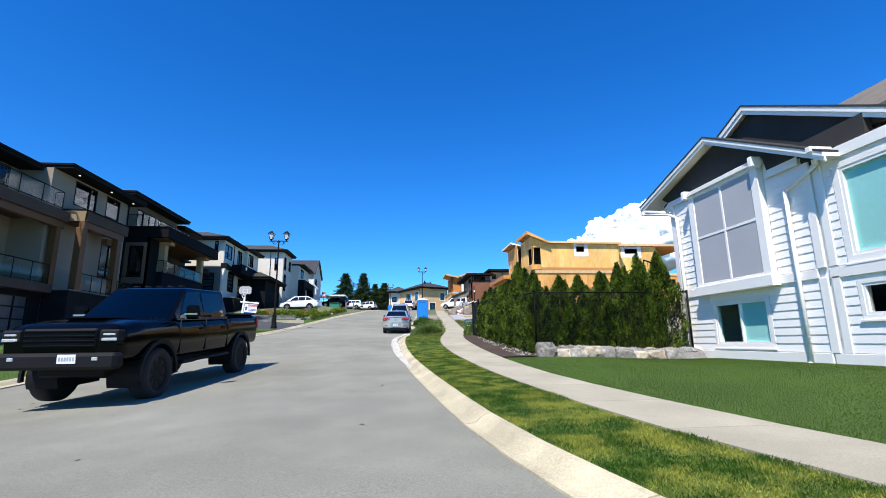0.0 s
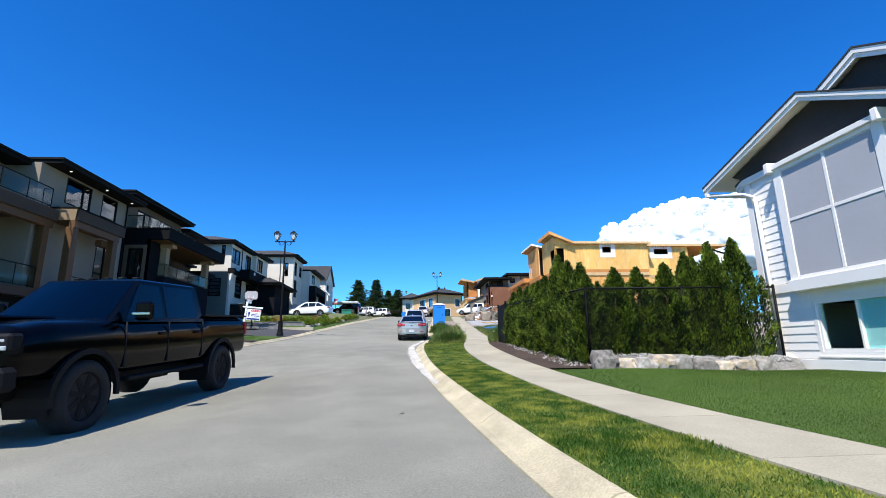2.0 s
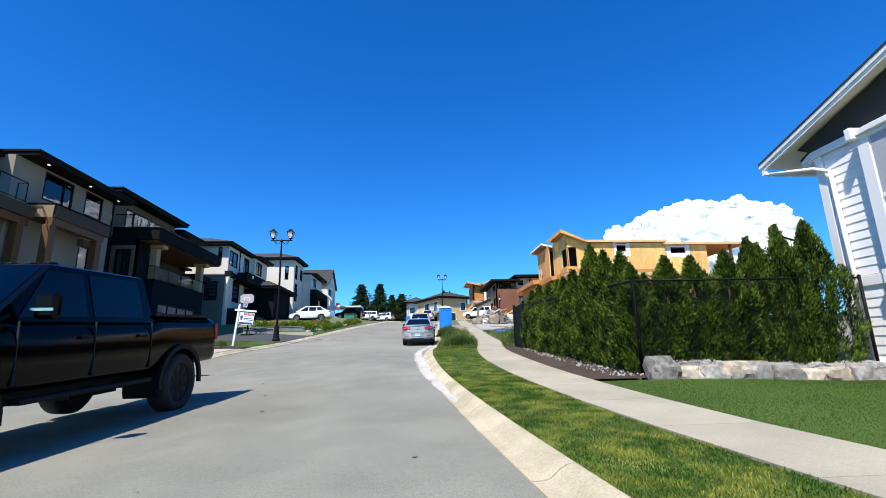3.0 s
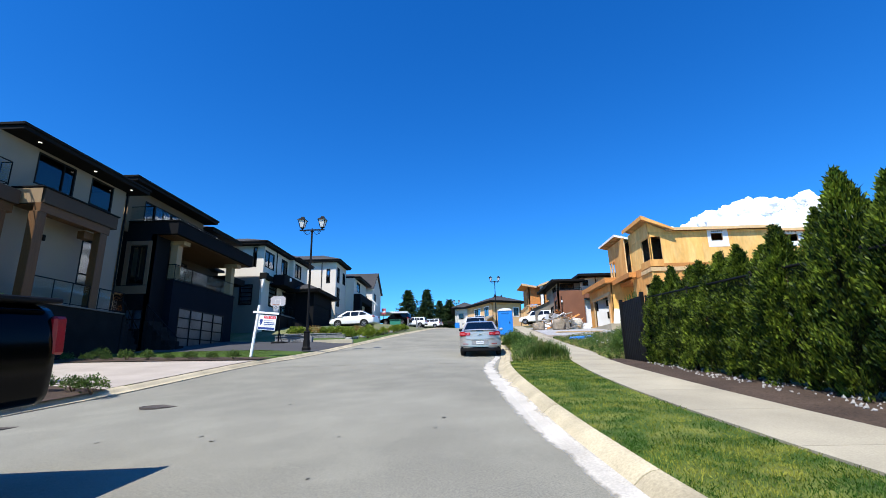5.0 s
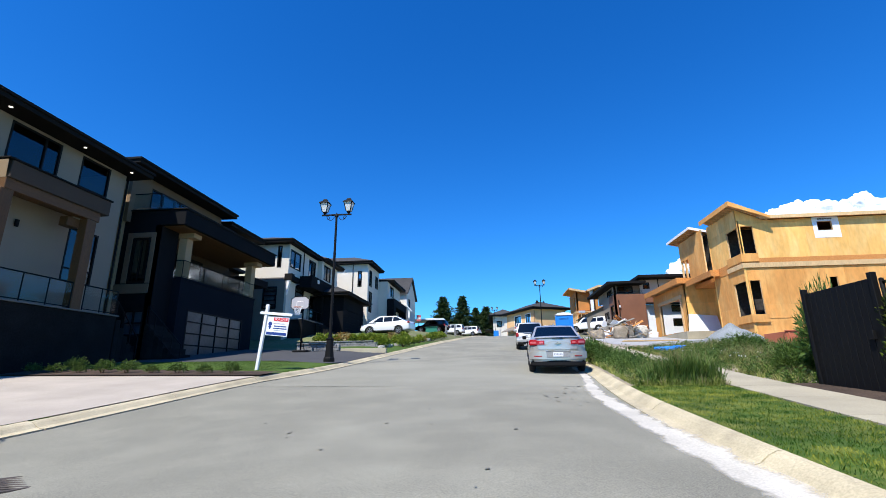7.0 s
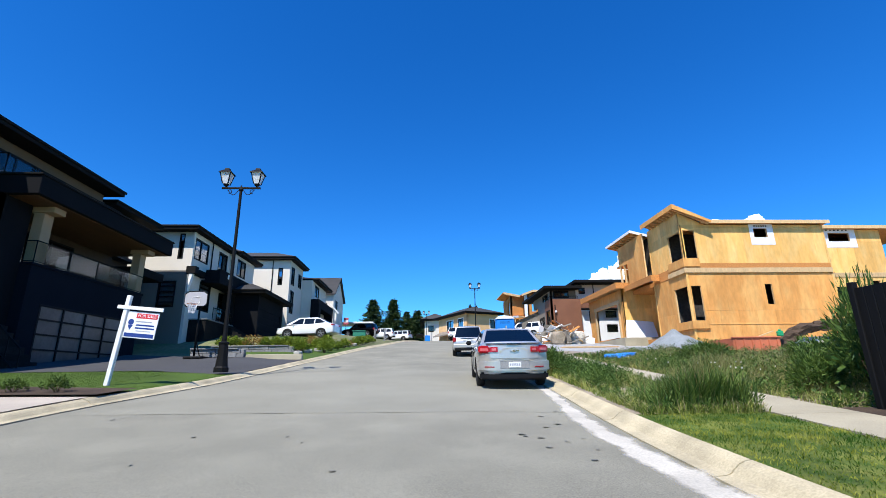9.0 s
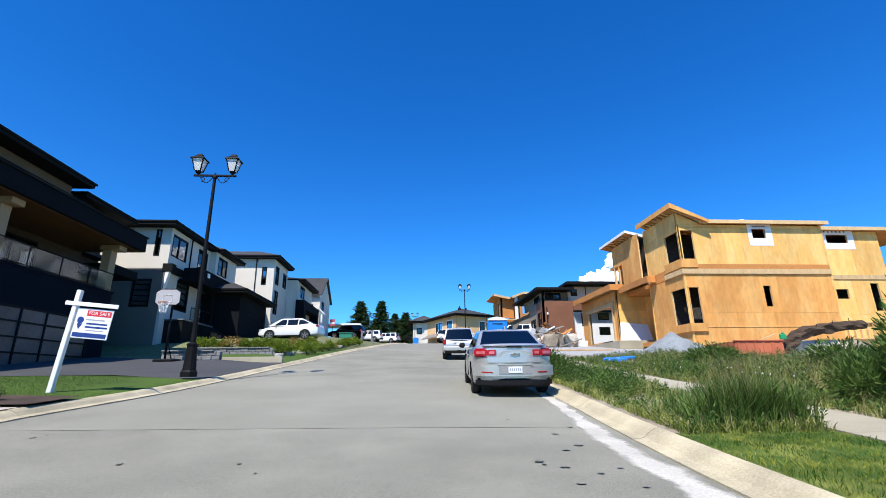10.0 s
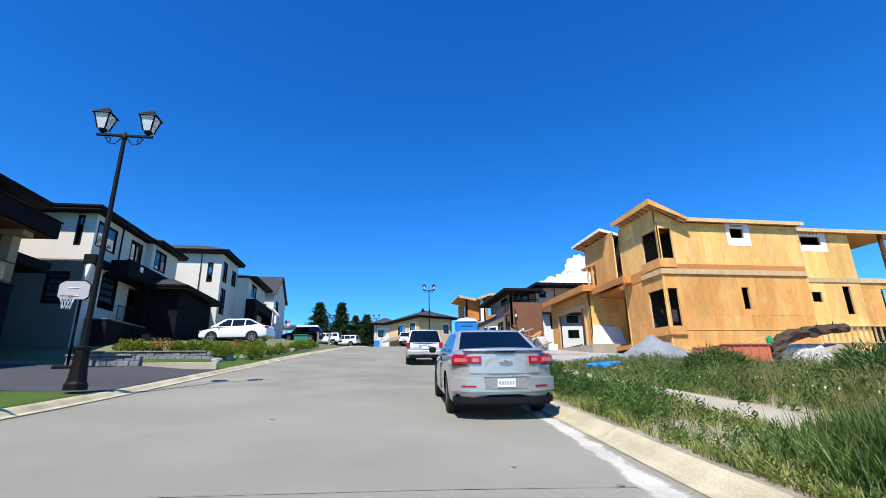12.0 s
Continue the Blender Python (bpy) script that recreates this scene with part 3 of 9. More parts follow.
for y in ys:
    L, R = left_kerb(y), right_kerb(y)
    xs = [-600, -300, -150, -80, -45, -30, -18, -12.5, L - 1.2, L - 0.2, L + 0.1, (L + R) / 2, R - 0.1, R + 0.2, R + 1.5, R + 5, R + 12, R + 25, R + 45, R + 90, 200, 350, 650]
    xs = [min(x, L - 1.2 - 0.3 * (8 - i)) if i < 8 else x for i, x in enumerate(xs)]
    rows.append([bm.verts.new((x, y, prof(x, y) - 0.2 if L < x < R else land(x, y) - (0.16 if R < x < 9 and -20 < y < 60 or -21 < x < L and -20 < y < 48 else 0.02))) for x in xs])
for p, q in zip(rows, rows[1:]):
    for k in range(len(p) - 1):
        bm.faces.new((p[k], p[k + 1], q[k + 1], q[k])).smooth = True
setting("ground", bm, FAR_LAND, "dry grassy ground that runs to the horizon", "ground")
setting("road", strip(lambda y: left_kerb(y) + 0.26, lambda y: right_kerb(y) - 0.28, -60, 300, -0.02, 1.0, 8, 0.03), ASPHALT, "pale grey worn asphalt street climbing the hill", "road")


def fall(a, b, y0, y1, lift, name, material, label, category, step=0.8, across=6):
    return setting(name, strip(a, b, y0, y1, lift, step, across), material, label, category)


fall(right_kerb, walk_left, -40, 26.7, 0.0, "verge", TURF, "mown grass verge between kerb and pavement", "grass")
fall(walk_right, lambda y: 4.7, 14.6, 27.0, 0.004, "planting_bed", SOIL, "dark mulch bed along the fence", "planting bed")
fall(walk_right, lambda y: 10.45, -12, 14.3, 0.0, "lawn_right", LAWN, "dense green lawn before the grey and white house", "lawn", 0.6, 18)
fall(lambda y: -20.9, left_kerb, -30, 24.4, 0.004, "lawn_left", LAWN, "green lawn beside the street", "lawn")
fall(lambda y: -19.5, left_kerb, 31.2, 36.4, 0.004, "lawn_middle", LAWN, "green lawn between two driveways", "lawn")
fall(lambda y: -14.0, left_kerb, 44.2, 60, 0.006, "lawn_far", LAWN, "green lawn below the block walls", "lawn")
fall(right_kerb, walk_left, 26.7, 60, 0.0, "rough_verge", DIRT, "dry dirt verge overgrown with weeds", "verge")
fall(walk_right, lambda y: 12.0, 27.0, 60, 0.0, "weedy_lot", DIRT, "dry dirt lot under weeds", "ground")
fall(lambda y: -21.0, left_kerb, 36.4, 44.2, 0.0, "drive_edge", NEW_ASPHALT, "dark asphalt at the edge of the driveway", "driveway")
fall(lambda y: -21.0, left_kerb, 24.4, 31.2, 0.0, "drive_base", DIRT, "bare ground beside the driveway", "ground")

# ---- houses along the left side ----
def house_one():
    h = thing("modern_house", (-25, 30, 1.5), "three-storey white stucco house with timber posts and dark eaves", "house")
    X = -21.05
    up = [(31.05, 33.3, 10.2, 11.82), (34.35, 36.0, 10.3, 11.85), (34.4, 36.0, 5.85, 8.35)]
    wall("wall", h, STUCCO_PALE, "E", X, 29.0, 37.0, 1.2, 11.95, up)
    wall("wall", h, STUCCO_PALE, "S", 29.0, -23.0, X - 0.2, 1.2, 11.95)
    XA = -23.0
    ua = [(24.2, 28.4, 9.75, 11.7), (24.0, 28.2, 4.75, 7.4)]
    wall("wall", h, STUCCO_PALE, "E", XA, 16.0, 29.0, 4.5, 11.75, ua)
    wall("wall", h, STUCCO_PALE, "S", 16.0, -34.0, XA - 0.2, 1.0, 11.75)
    box("side_wall", h, STUCCO_PALE, -34, X - 0.2, 36.8, 37.0, 1.2, 11.95, 0)
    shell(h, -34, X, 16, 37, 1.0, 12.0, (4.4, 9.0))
    # unseen sheet, coloured dark to give the rooms their shade
    box("partition_wall", h, ROOM_SHADE, -25.6, -25.4, 16.3, 36.7, 1.2, 12, 0)
    window(h, "E", X, *up[0], cols=(0.68,), width=0.08)
    window(h, "E", X, *up[1], width=0.08)
    window(h, "E", X, *up[2], cols=(0.6,), rows=(0.25,), width=0.08)
    window(h, "E", XA, *ua[0], cols=(0.33, 0.66), width=0.08, label="wide dark-framed sliding window")
    window(h, "E", XA, *ua[1], cols=(0.33, 0.66), width=0.08, label="wide dark-framed sliding window")
    hip_roof(h, -35, -20.0, 29.1, 37.6, 11.95, 1.1)
    hip_roof(h, -35, -21.6, 15.0, 29.0, 11.75, 1.1)
    for y in (30.4, 33.8, 36.6):
        bm = bmesh.new()
        add_lathe(bm, (-20.45, y, 11.932), [(0.07, 0.0), (0.07, 0.016)], 12)
        part("downlight", bm, LIT, h, "small round lit soffit light")
    # the brown bands at the upper deck, the farther one standing out and canted at its end
    # sunlight on the end face is put in as tan instead of brown
    bm = bmesh.new()
    add_prism(bm, [(-21.0, 30.05, 9.5), (-19.5, 30.05, 9.5), (-19.65, 30.2, 8.87), (-21.0, 30.2, 8.87)], (0, 0.01, 0))
    part("band_end", bm, STUCCO_TAN, h, "canted end of the deck band, painted tan as if sunlit")
    box("deck_band", h, STUCCO_BROWN, -21.0, -19.5, 30.22, 34.75, 8.87, 9.55, 0.02, "brown stucco band")
    box("band_cap", h, FASCIA, -21.0, -19.44, 30.02, 34.8, 9.553, 9.62, 0.01)
    box("deck_band", h, STUCCO_BROWN, -22.98, -20.4, 15.5, 29.98, 8.7, 9.35, 0.02, "brown stucco band")
    box("upper_deck", h, STUCCO_GREY, -22.98, -20.5, 15.5, 28.98, 9.36, 9.4, 0)
    railing(h, [(-20.5, 16, 9.4), (-20.5, 29.4, 9.4), (-21.0, 29.4, 9.4)], 1.08, 1.6)
    box("beam", h, TIMBER_H, -19.95, -19.6, 30.2, 34.4, 8.45, 8.865, 0.015, "brown timber beam")
    box("beam", h, TIMBER_H, -20.9, -20.55, 15.6, 29.9, 8.28, 8.695, 0.015, "brown timber beam")
    box("deck_ceiling", h, TIMBER_H, -21.0, -20.0, 30.3, 34.3, 8.78, 8.86, 0)
    for y0, y1, x in ((30.1, 30.58, -19.6), (33.8, 34.28, -19.6), (29.2, 29.6, -20.5), (22.8, 23.2, -20.5)):
        box("post", h, TIMBER, x - 0.42, x, y0, y1, 4.49, 8.445 if x > -20 else 8.275, 0.02, "square brown timber post")
    box("bracket", h, TIMBER, -20.35, -19.95, 33.2, 33.8, 8.0, 8.4, 0.02)
    # the stone base with the entrance deck on it
    box("stone_base", h, STONE_DARK, -21.03, -19.55, 29.55, 36.2, 1.2, 4.42, 0.02, "dark stone-clad base wall")
    box("deck_slab", h, STUCCO_GREY, -21.03, -19.48, 29.5, 36.3, 4.424, 4.485, 0.01)
    railing(h, [(-19.66, 30.6, 4.49), (-19.66, 33.78, 4.49)], 1.1, 1.1)
    railing(h, [(-19.66, 34.4, 4.49), (-19.66, 36.2, 4.49)], 1.1, 1.0)
    box("deck_slab", h, STUCCO_BROWN, -22.98, -20.45, 15.5, 29.48, 4.25, 4.75, 0.01)
    railing(h, [(-20.55, 16, 4.75), (-20.55, 29.2, 4.75)], 1.15, 1.3)
    wall("garage_wall", h, STONE_DARK, "E", -21.0, 16.0, 29.5, 0.8, 4.24, [(24.6, 28.6, 1.3, 4.0), (18.4, 22.4, 1.1, 4.0)], label="dark stone-clad wall")
    garage_door(h, "E", -21.0, 24.6, 28.6, 1.3, 4.0, 4, 4)
    garage_door(h, "E", -21.0, 18.4, 22.4, 1.1, 4.0, 4, 4)
    for i in range(6):
        box("step", h, STONE_DARK, -20.9, -19.6, 36.302 + i * 0.28, 36.58 + i * 0.28, 1.4, 4.3 - i * 0.36, 0.01, "dark stone entrance step")
    railing(h, [(-19.7, 36.35, 4.2), (-19.7, 37.9, 2.6)], 0.95, 0.8, glass=False)
    # downpipe at the corner
    bm = bmesh.new()
    add_tube(bm, (-20.98, 37.05, 1.5), (-20.98, 37.05, 12.2), 0.05)
    part("downpipe", bm, FASCIA, h)
    bm = bmesh.new()
    add_box(bm, -21.03, -20.93, 32.0, 32.14, 7.6, 7.9, 0.02)
    part("wall_lamp", bm, BLACK_METAL, h)
    return h


def house_two():
    h = thing("dark_modern_house", (-25, 43, 2.9), "three-storey dark charcoal house with tan columns and glass balcony", "house")
    X = -19.5
    g = [(41.1, 47.05, 2.75, 5.4)]
    wall("garage_wall", h, NAVY_PANEL, "E", X, 40.2, 48.4, 2.3, 7.0, g, label="navy panelled garage wall")
    wall("garage_wall", h, NAVY_PANEL, "S", 40.2, -21.5, X - 0.2, 2.3, 7.0, label="navy panelled garage wall")
    garage_door(h, "E", X, *g[0], 4, 4)
    box("deck_slab", h, NAVY_PANEL, -24, X + 0.05, 40.15, 48.45, 7.004, 7.12, 0.01)
    railing(h, [(-21.5, 40.3, 7.12), (X - 0.05, 40.3, 7.12), (X - 0.05, 48.3, 7.12)], 1.0, 2.0)
    XW = -22.4
    dk = [(41.6, 46.2, 7.2, 9.4)]
    wall("wall", h, STUCCO_BROWN, "E", XW, 38.0, 49.5, 2.3, 12.0, dk)
    window(h, "E", XW, *dk[0], cols=(0.33, 0.66), width=0.08)
    so = [(-21.4, -20.4, 6.55, 9.0), (-21.35, -20.15, 3.75, 5.05)]
    wall("wall", h, DARK_PANEL, "S", 38.6, -23.4, -20.0, 2.3, 9.74, so)
    wall("wall", h, DARK_PANEL, "E", -20.0, 38.6, 40.18, 2.3, 9.74)
    window(h, "S", 38.6, *so[0], cols=(0.5,), width=0.08)
    # the pale sheet behind these panes stands in for their bright reflection
    window(h, "S", 38.6, *so[1], cols=(0.5,), rows=(0.5,), width=0.07, blind=0.95, label="dark-framed window with a pale sheet for its reflection")
    for x0, x1, z0, z1 in ((-21.75, -21.45, 6.5, 9.3), (-20.35, -20.1, 6.5, 9.3), (-21.44, -20.36, 9.02, 9.3), (-23.3, -20.1, 5.95, 6.46)):
        box("opening_surround", h, STUCCO_UMBER_AND_SHADE, x0, x1, 38.54, 38.598, z0, z1, 0.01, "brown stucco surround of the dark opening")
    box("entry_wall", h, DARK_PANEL, -23.4, -20.2, 37.6, 38.4, 2.2, 3.2, 0.02)
    # tan columns under the deck roof
    for y0, x in ((40.35, -19.55), (47.75, -19.55), (38.75, -21.2)):
        box("column", h, STUCCO_TAN, x - 0.5, x, y0, y0 + 0.55, 7.125, 9.45, 0.02, "tan stucco column")
        box("column_cap", h, STUCCO_TAN, x - 0.62, x + 0.45, y0 - 0.08, y0 + 0.63, 9.455, 9.745, 0.02)
    box("deck_roof", h, DARK_PANEL, -23.8, -18.62, 38.7, 49.4, 9.75, 10.6, 0.02, "charcoal flat roof slab over the balcony")
    box("roof_edge", h, FASCIA, -23.9, -18.56, 38.62, 49.46, 10.604, 10.68, 0.01)
    box("deck_ceiling", h, TIMBER_H, -23.7, -18.8, 38.9, 49.3, 9.72, 9.747, 0)
    # upper storey
    XU = -21.9
    uw = [(39.9, 44.0, 10.95, 12.5)]
    # street wall has its shade in the umber; the sunlit south wall is tan
    wall("upper_wall", h, STUCCO_UMBER_AND_SHADE, "E", XU, 38.4, 47.0, 10.0, 13.3, uw)
    window(h, "E", XU, *uw[0], cols=(0.25, 0.5, 0.75), width=0.08)
    wall("upper_wall", h, STUCCO_TAN, "S", 38.4, -34, XU - 0.2, 2.0, 13.3)
    railing(h, [(-23.8, 38.75, 10.7), (-20.3, 38.75, 10.7), (-20.3, 46.5, 10.7)], 0.95, 1.6)
    hip_roof(h, -35, -20.85, 37.5, 47.3, 13.0, 1.2)
    wall("upper_wall", h, STUCCO_BROWN, "E", -23.0, 47.0, 52.0, 2.0, 12.6)
    wall("upper_wall", h, STUCCO_BROWN, "S", 47.0, -23.2, -21.9, 10.0, 12.6)
    hip_roof(h, -35, -21.3, 47.4, 52.6, 12.55, 1.0)
    shell(h, -34, -22, 38.4, 52, 2.0, 12.6, (7.0, 10.0))
    box("side_wall", h, STUCCO_BROWN, -34, -23.0, 51.8, 52.0, 2.0, 12.6, 0)
    # side porch roof on the far side
    box("side_canopy", h, DARK_PANEL, -23.0, -20.6, 49.6, 52.4, 8.6, 9.15, 0.02)
    # entrance stairs with pale cheek wall
    for i in range(7):
        box("step", h, STONE_DARK, -19.998 + i * 0.3, -19.7 + i * 0.3, 38.6, 40.0, 2.0, 4.3 - i * 0.3, 0.01, "dark stone entrance step")
    railing(h, [(-19.9, 38.55, 4.3), (-17.8, 38.55, 2.3)], 0.95, 0.8, glass=False)
    return h


def white_house():
    h = thing("white_and_grey_house", (-24, 60, 4.5), "two-storey white and grey stucco house with dark trim and garage", "house")
    X, S = -19.9, 54.5
    B = 10.0
    up = [(54.75, 57.05, 10.98, 12.65), (58.95, 60.7, 10.55, 12.7), (61.75, 63.75, 11.15, 12.75)]
    lo = [(56.2, 58.15, 7.25, 9.5), (59.7, 61.0, 6.4, 9.2)]
    wall("upper_wall", h, STUCCO, "E", X, S, 61.2, B, 13.2, up[:2])
    wall("upper_wall", h, STUCCO, "E", X + 0.5, 61.2, 65.9, B, 13.2, up[2:])
    wall("upper_wall", h, STUCCO, "S", 61.2, X, X + 0.3, B, 13.2)
    wall("lower_wall", h, STUCCO, "E", X, S, 65.9, 3.6, B - 0.26, lo)
    sw = [(-21.0, -20.6, 10.9, 12.9)]
    sl = [(-22.1, -20.8, 7.2, 9.2)]
    wall("upper_wall", h, STUCCO, "S", S, -30, X - 0.2, B, 13.2, sw)
    wall("lower_wall", h, STUCCO_GREY, "S", S, -30, X - 0.2, 3.4, B - 0.01, sl)
    box("belt_band", h, FASCIA, X - 0.2, X + 0.35, S - 0.08, 56.3, 9.75, 10.2, 0.01)
    box("belt_bracket", h, FASCIA, X - 0.2, X + 0.5, S - 0.25, S + 0.3, 9.7, 10.28, 0.02)
    prism("bracket_base", h, WHITE_TRIM, [(X + 0.02, S - 0.2, 9.69), (X + 0.3, S - 0.2, 9.69), (X + 0.02, S - 0.2, 8.4)], (0, 0.3, 0))
    window(h, "E", X, *up[0], cols=(0.45,), width=0.1, blind=0.5)
    window(h, "E", X, *up[1], cols=(0.5,), width=0.12, label="dark-framed balcony door", name="balcony_door")
    window(h, "E", X + 0.5, *up[2], cols=(0.5,), width=0.1, blind=0.4)
    window(h, "E", X, *lo[0], rows=(0.2, 0.4, 0.6, 0.8), width=0.13, blind=0.8)
    window(h, "E", X, *lo[1], width=0.14, label="dark entrance door with glass", name="door")
    for k in range(4):
        box("door_rail", h, FASCIA, X + 0.0, X + 0.03, 59.86, 60.84, 6.95 + 0.5 * k, 7.03 + 0.5 * k, 0.005)
    window(h, "S", S, *sw[0], width=0.09)
    window(h, "S", S, *sl[0], rows=(0.2, 0.4, 0.6, 0.8), width=0.1, blind=0.9)
    hip_roof(h, -31, X + 0.55, S - 0.8, 61.3, 13.03, 1.3)
    hip_roof(h, -31, X + 1.05, 61.35, 66.6, 13.03, 1.2)
    # balcony over the entrance, with a solid parapet
    box("balcony_floor", h, DARK_PANEL, X + 0.004, X + 1.35, 56.35, 63.0, 9.4, 9.62, 0.01)
    box("balcony_parapet", h, DARK_PANEL, X + 1.36, X + 1.5, 56.2, 63.0, 9.36, 10.42, 0.015, "charcoal panelled balcony parapet")
    box("balcony_parapet", h, DARK_PANEL, X + 0.36, X + 1.35, 56.2, 56.34, 9.36, 10.42, 0.015, "charcoal panelled balcony parapet")
    box("parapet_cap", h, FASCIA, X + 1.32, X + 1.54, 56.16, 63.0, 10.425, 10.48, 0.01)
    box("wall_lamp", h, WHITE_TRIM, X + 1.505, X + 1.6, 57.6, 57.95, 9.95, 10.3, 0.02)
    # porch on a dark stone base with steps to the driveway
    box("stone_plinth", h, STONE_DARK, X + 0.004, X + 1.3, 55.2, 60.15, 3.6, 6.35, 0.02, "dark stone porch base")
    box("porch_slab", h, BLOCK, X + 0.004, X + 1.36, 55.14, 60.15, 6.354, 6.44, 0.012)
    box("porch_post", h, FASCIA, X + 1.05, X + 1.3, 59.85, 60.1, 6.445, 9.39, 0.01)
    railing(h, [(X + 1.28, 56.2, 6.44), (X + 1.28, 59.6, 6.44)], 0.95, 1.1)
    for k in range(6):
        box("porch_step", h, STONE_DARK, X + 1.37 + 0.3 * k, X + 1.67 + 0.3 * k, 58.2, 60.1, 3.8, 6.25 - 0.18 * k, 0.012)
    # garage wing
    GX, GS = -16.6, 60.2
    gw = [(60.75, 66.5, 4.9, 7.9)]
    wall("garage_wall", h, DARK_PANEL, "E", GX, GS, 67.2, 3.8, 9.1, gw)
    wall("garage_wall", h, DARK_PANEL, "S", GS, X + 0.2, GX - 0.2, 3.8, 9.1)
    garage_door(h, "E", GX, *gw[0], 1, 5, False)
    hip_roof(h, X + 0.52, GX + 0.75, 59.3, 67.9, 9.12, 0.8)
    shell(h, -30, X, S, 65.9, 3.5, 13.1, (9.7,))
    box("side_wall", h, STUCCO, -30, X, 65.7, 65.9, 3.5, 13.2, 0)
    bm = bmesh.new()
    add_tube(bm, (X + 0.06, 57.6, 10.5), (X + 0.06, 57.6, 13.1), 0.05)
    part("downpipe", bm, FASCIA, h)
    return h


def white_house_far():
    h = thing("white_stucco_house", (-19, 74, 6.2), "two-storey white stucco house with dark garage and stone base", "house")
    X, S = -16.75, 69.2
    up = [(69.8, 71.0, 11.9, 13.9), (72.6, 74.0, 12.1, 13.7)]
    lo = [(69.8, 71.2, 8.8, 11.3)]
    wall("wall", h, STUCCO, "E", X, S, 74.5, 5.2, 14.6, up + lo)
    sw = [(-18.0, -17.5, 11.7, 13.6)]
    wall("wall", h, STUCCO, "S", S, -28, X - 0.2, 5.0, 14.6, sw)
    window(h, "S", S, *sw[0], width=0.1)
    for w in up + lo:
        window(h, "E", X, *w, cols=(0.5,), width=0.1)
    hip_roof(h, -28.6, X + 0.6, S - 0.6, 74.8, 14.45, 1.2)
    wall("wall", h, STUCCO, "E", X + 1.2, 74.5, 82.5, 5.2, 13.3, [(76.0, 78.2, 11.6, 13.0), (75.5, 81.5, 6.3, 8.6)])
    wall("wall", h, STUCCO, "S", 74.5, X, X + 1.0, 5.2, 13.3)
    window(h, "E", X + 1.2, 76.0, 78.2, 11.6, 13.0, cols=(0.5,), width=0.1)
    garage_door(h, "E", X + 1.2, 75.5, 81.5, 6.3, 8.6, 1, 4, False)
    hip_roof(h, -28, X + 1.9, 74.9, 83.2, 13.25, 1.2)
    box("garage_frame", h, DARK_PANEL, X + 1.21, X + 2.2, 74.2, 75.3, 5.4, 11.0, 0.02)
    box("garage_frame", h, DARK_PANEL, X + 1.21, X + 2.2, 81.7, 82.7, 5.4, 11.0, 0.02)
    box("garage_frame", h, DARK_PANEL, X + 1.21, X + 2.2, 75.31, 81.69, 10.0, 11.0, 0.02)
    box("stone_base", h, STONE_LIGHT, X + 0.01, X + 0.14, S - 0.1, 74.1, 5.2, 7.9, 0.02, "pale ledge stone base")
    shell(h, -28, X, S, 82, 5, 13, (9.6,))
    box("side_wall", h, STUCCO, -28, X, 82.3, 82.5, 5, 13.2, 0)
    bm = bmesh.new()
    add_tube(bm, (-18.6, S - 0.06, 5.4), (-18.6, S - 0.06, 14.4), 0.05)
    part("downpipe", bm, FASCIA, h)
    return h


def gabled_house():
    h = thing("white_gabled_house", (-18, 90, 7.4), "white house with grey shingle gable roof beyond the garages", "house")
    S, X = 86.2, -15.2
    wall("wall", h, STUCCO, "S", S, -23, X - 0.2, 6.2, 13.7, [(-16.9, -16.1, 10.9, 12.4), (-16.0, -15.7, 9.2, 9.9)])
    wall("wall", h, STUCCO, "E", X, S, 94, 6.2, 13.7, [(87.5, 89.2, 11.6, 13.0)])
    window(h, "S", S, -16.9, -16.1, 10.9, 12.4, width=0.1)
    window(h, "S", S, -16.0, -15.7, 9.2, 9.9, width=0.06)
    window(h, "E", X, 87.5, 89.2, 11.6, 13.0, cols=(0.5,), width=0.1)
    for y0, y1 in ((85.7, 90.1), (94.5, 90.1)):
        prism("roof_slope", h, ROOF, [(-23.5, y0, 13.5), (-23.5, y1, 16.7), (-23.5, y1, 16.9), (-23.5, y0, 13.7)], (8.6, 0, 0), "dark grey shingle roof slope")
    prism("gable_wall", h, STUCCO, [(X, S, 13.7), (X, 94, 13.7), (X, 90.1, 16.5)], (-0.2, 0, 0))
    prism("porch_roof", h, WHITE_TRIM, [(X - 0.3, S - 0.9, 12.0), (X - 0.3, S - 0.9, 12.2), (X + 0.9, S - 0.9, 10.9), (X + 0.9, S - 0.9, 10.7)], (0, 0.88, 0), "white sloping porch roof")
    box("porch_column", h, WHITE_TRIM, X + 0.35, X + 0.6, S - 0.6, S - 0.35, 6.4, 11.0, 0.02)
    shell(h, -23, X, S, 94, 6, 13.5, (10.0,))
    return h


house_one()
house_two()
white_house()
white_house_far()
gabled_house()

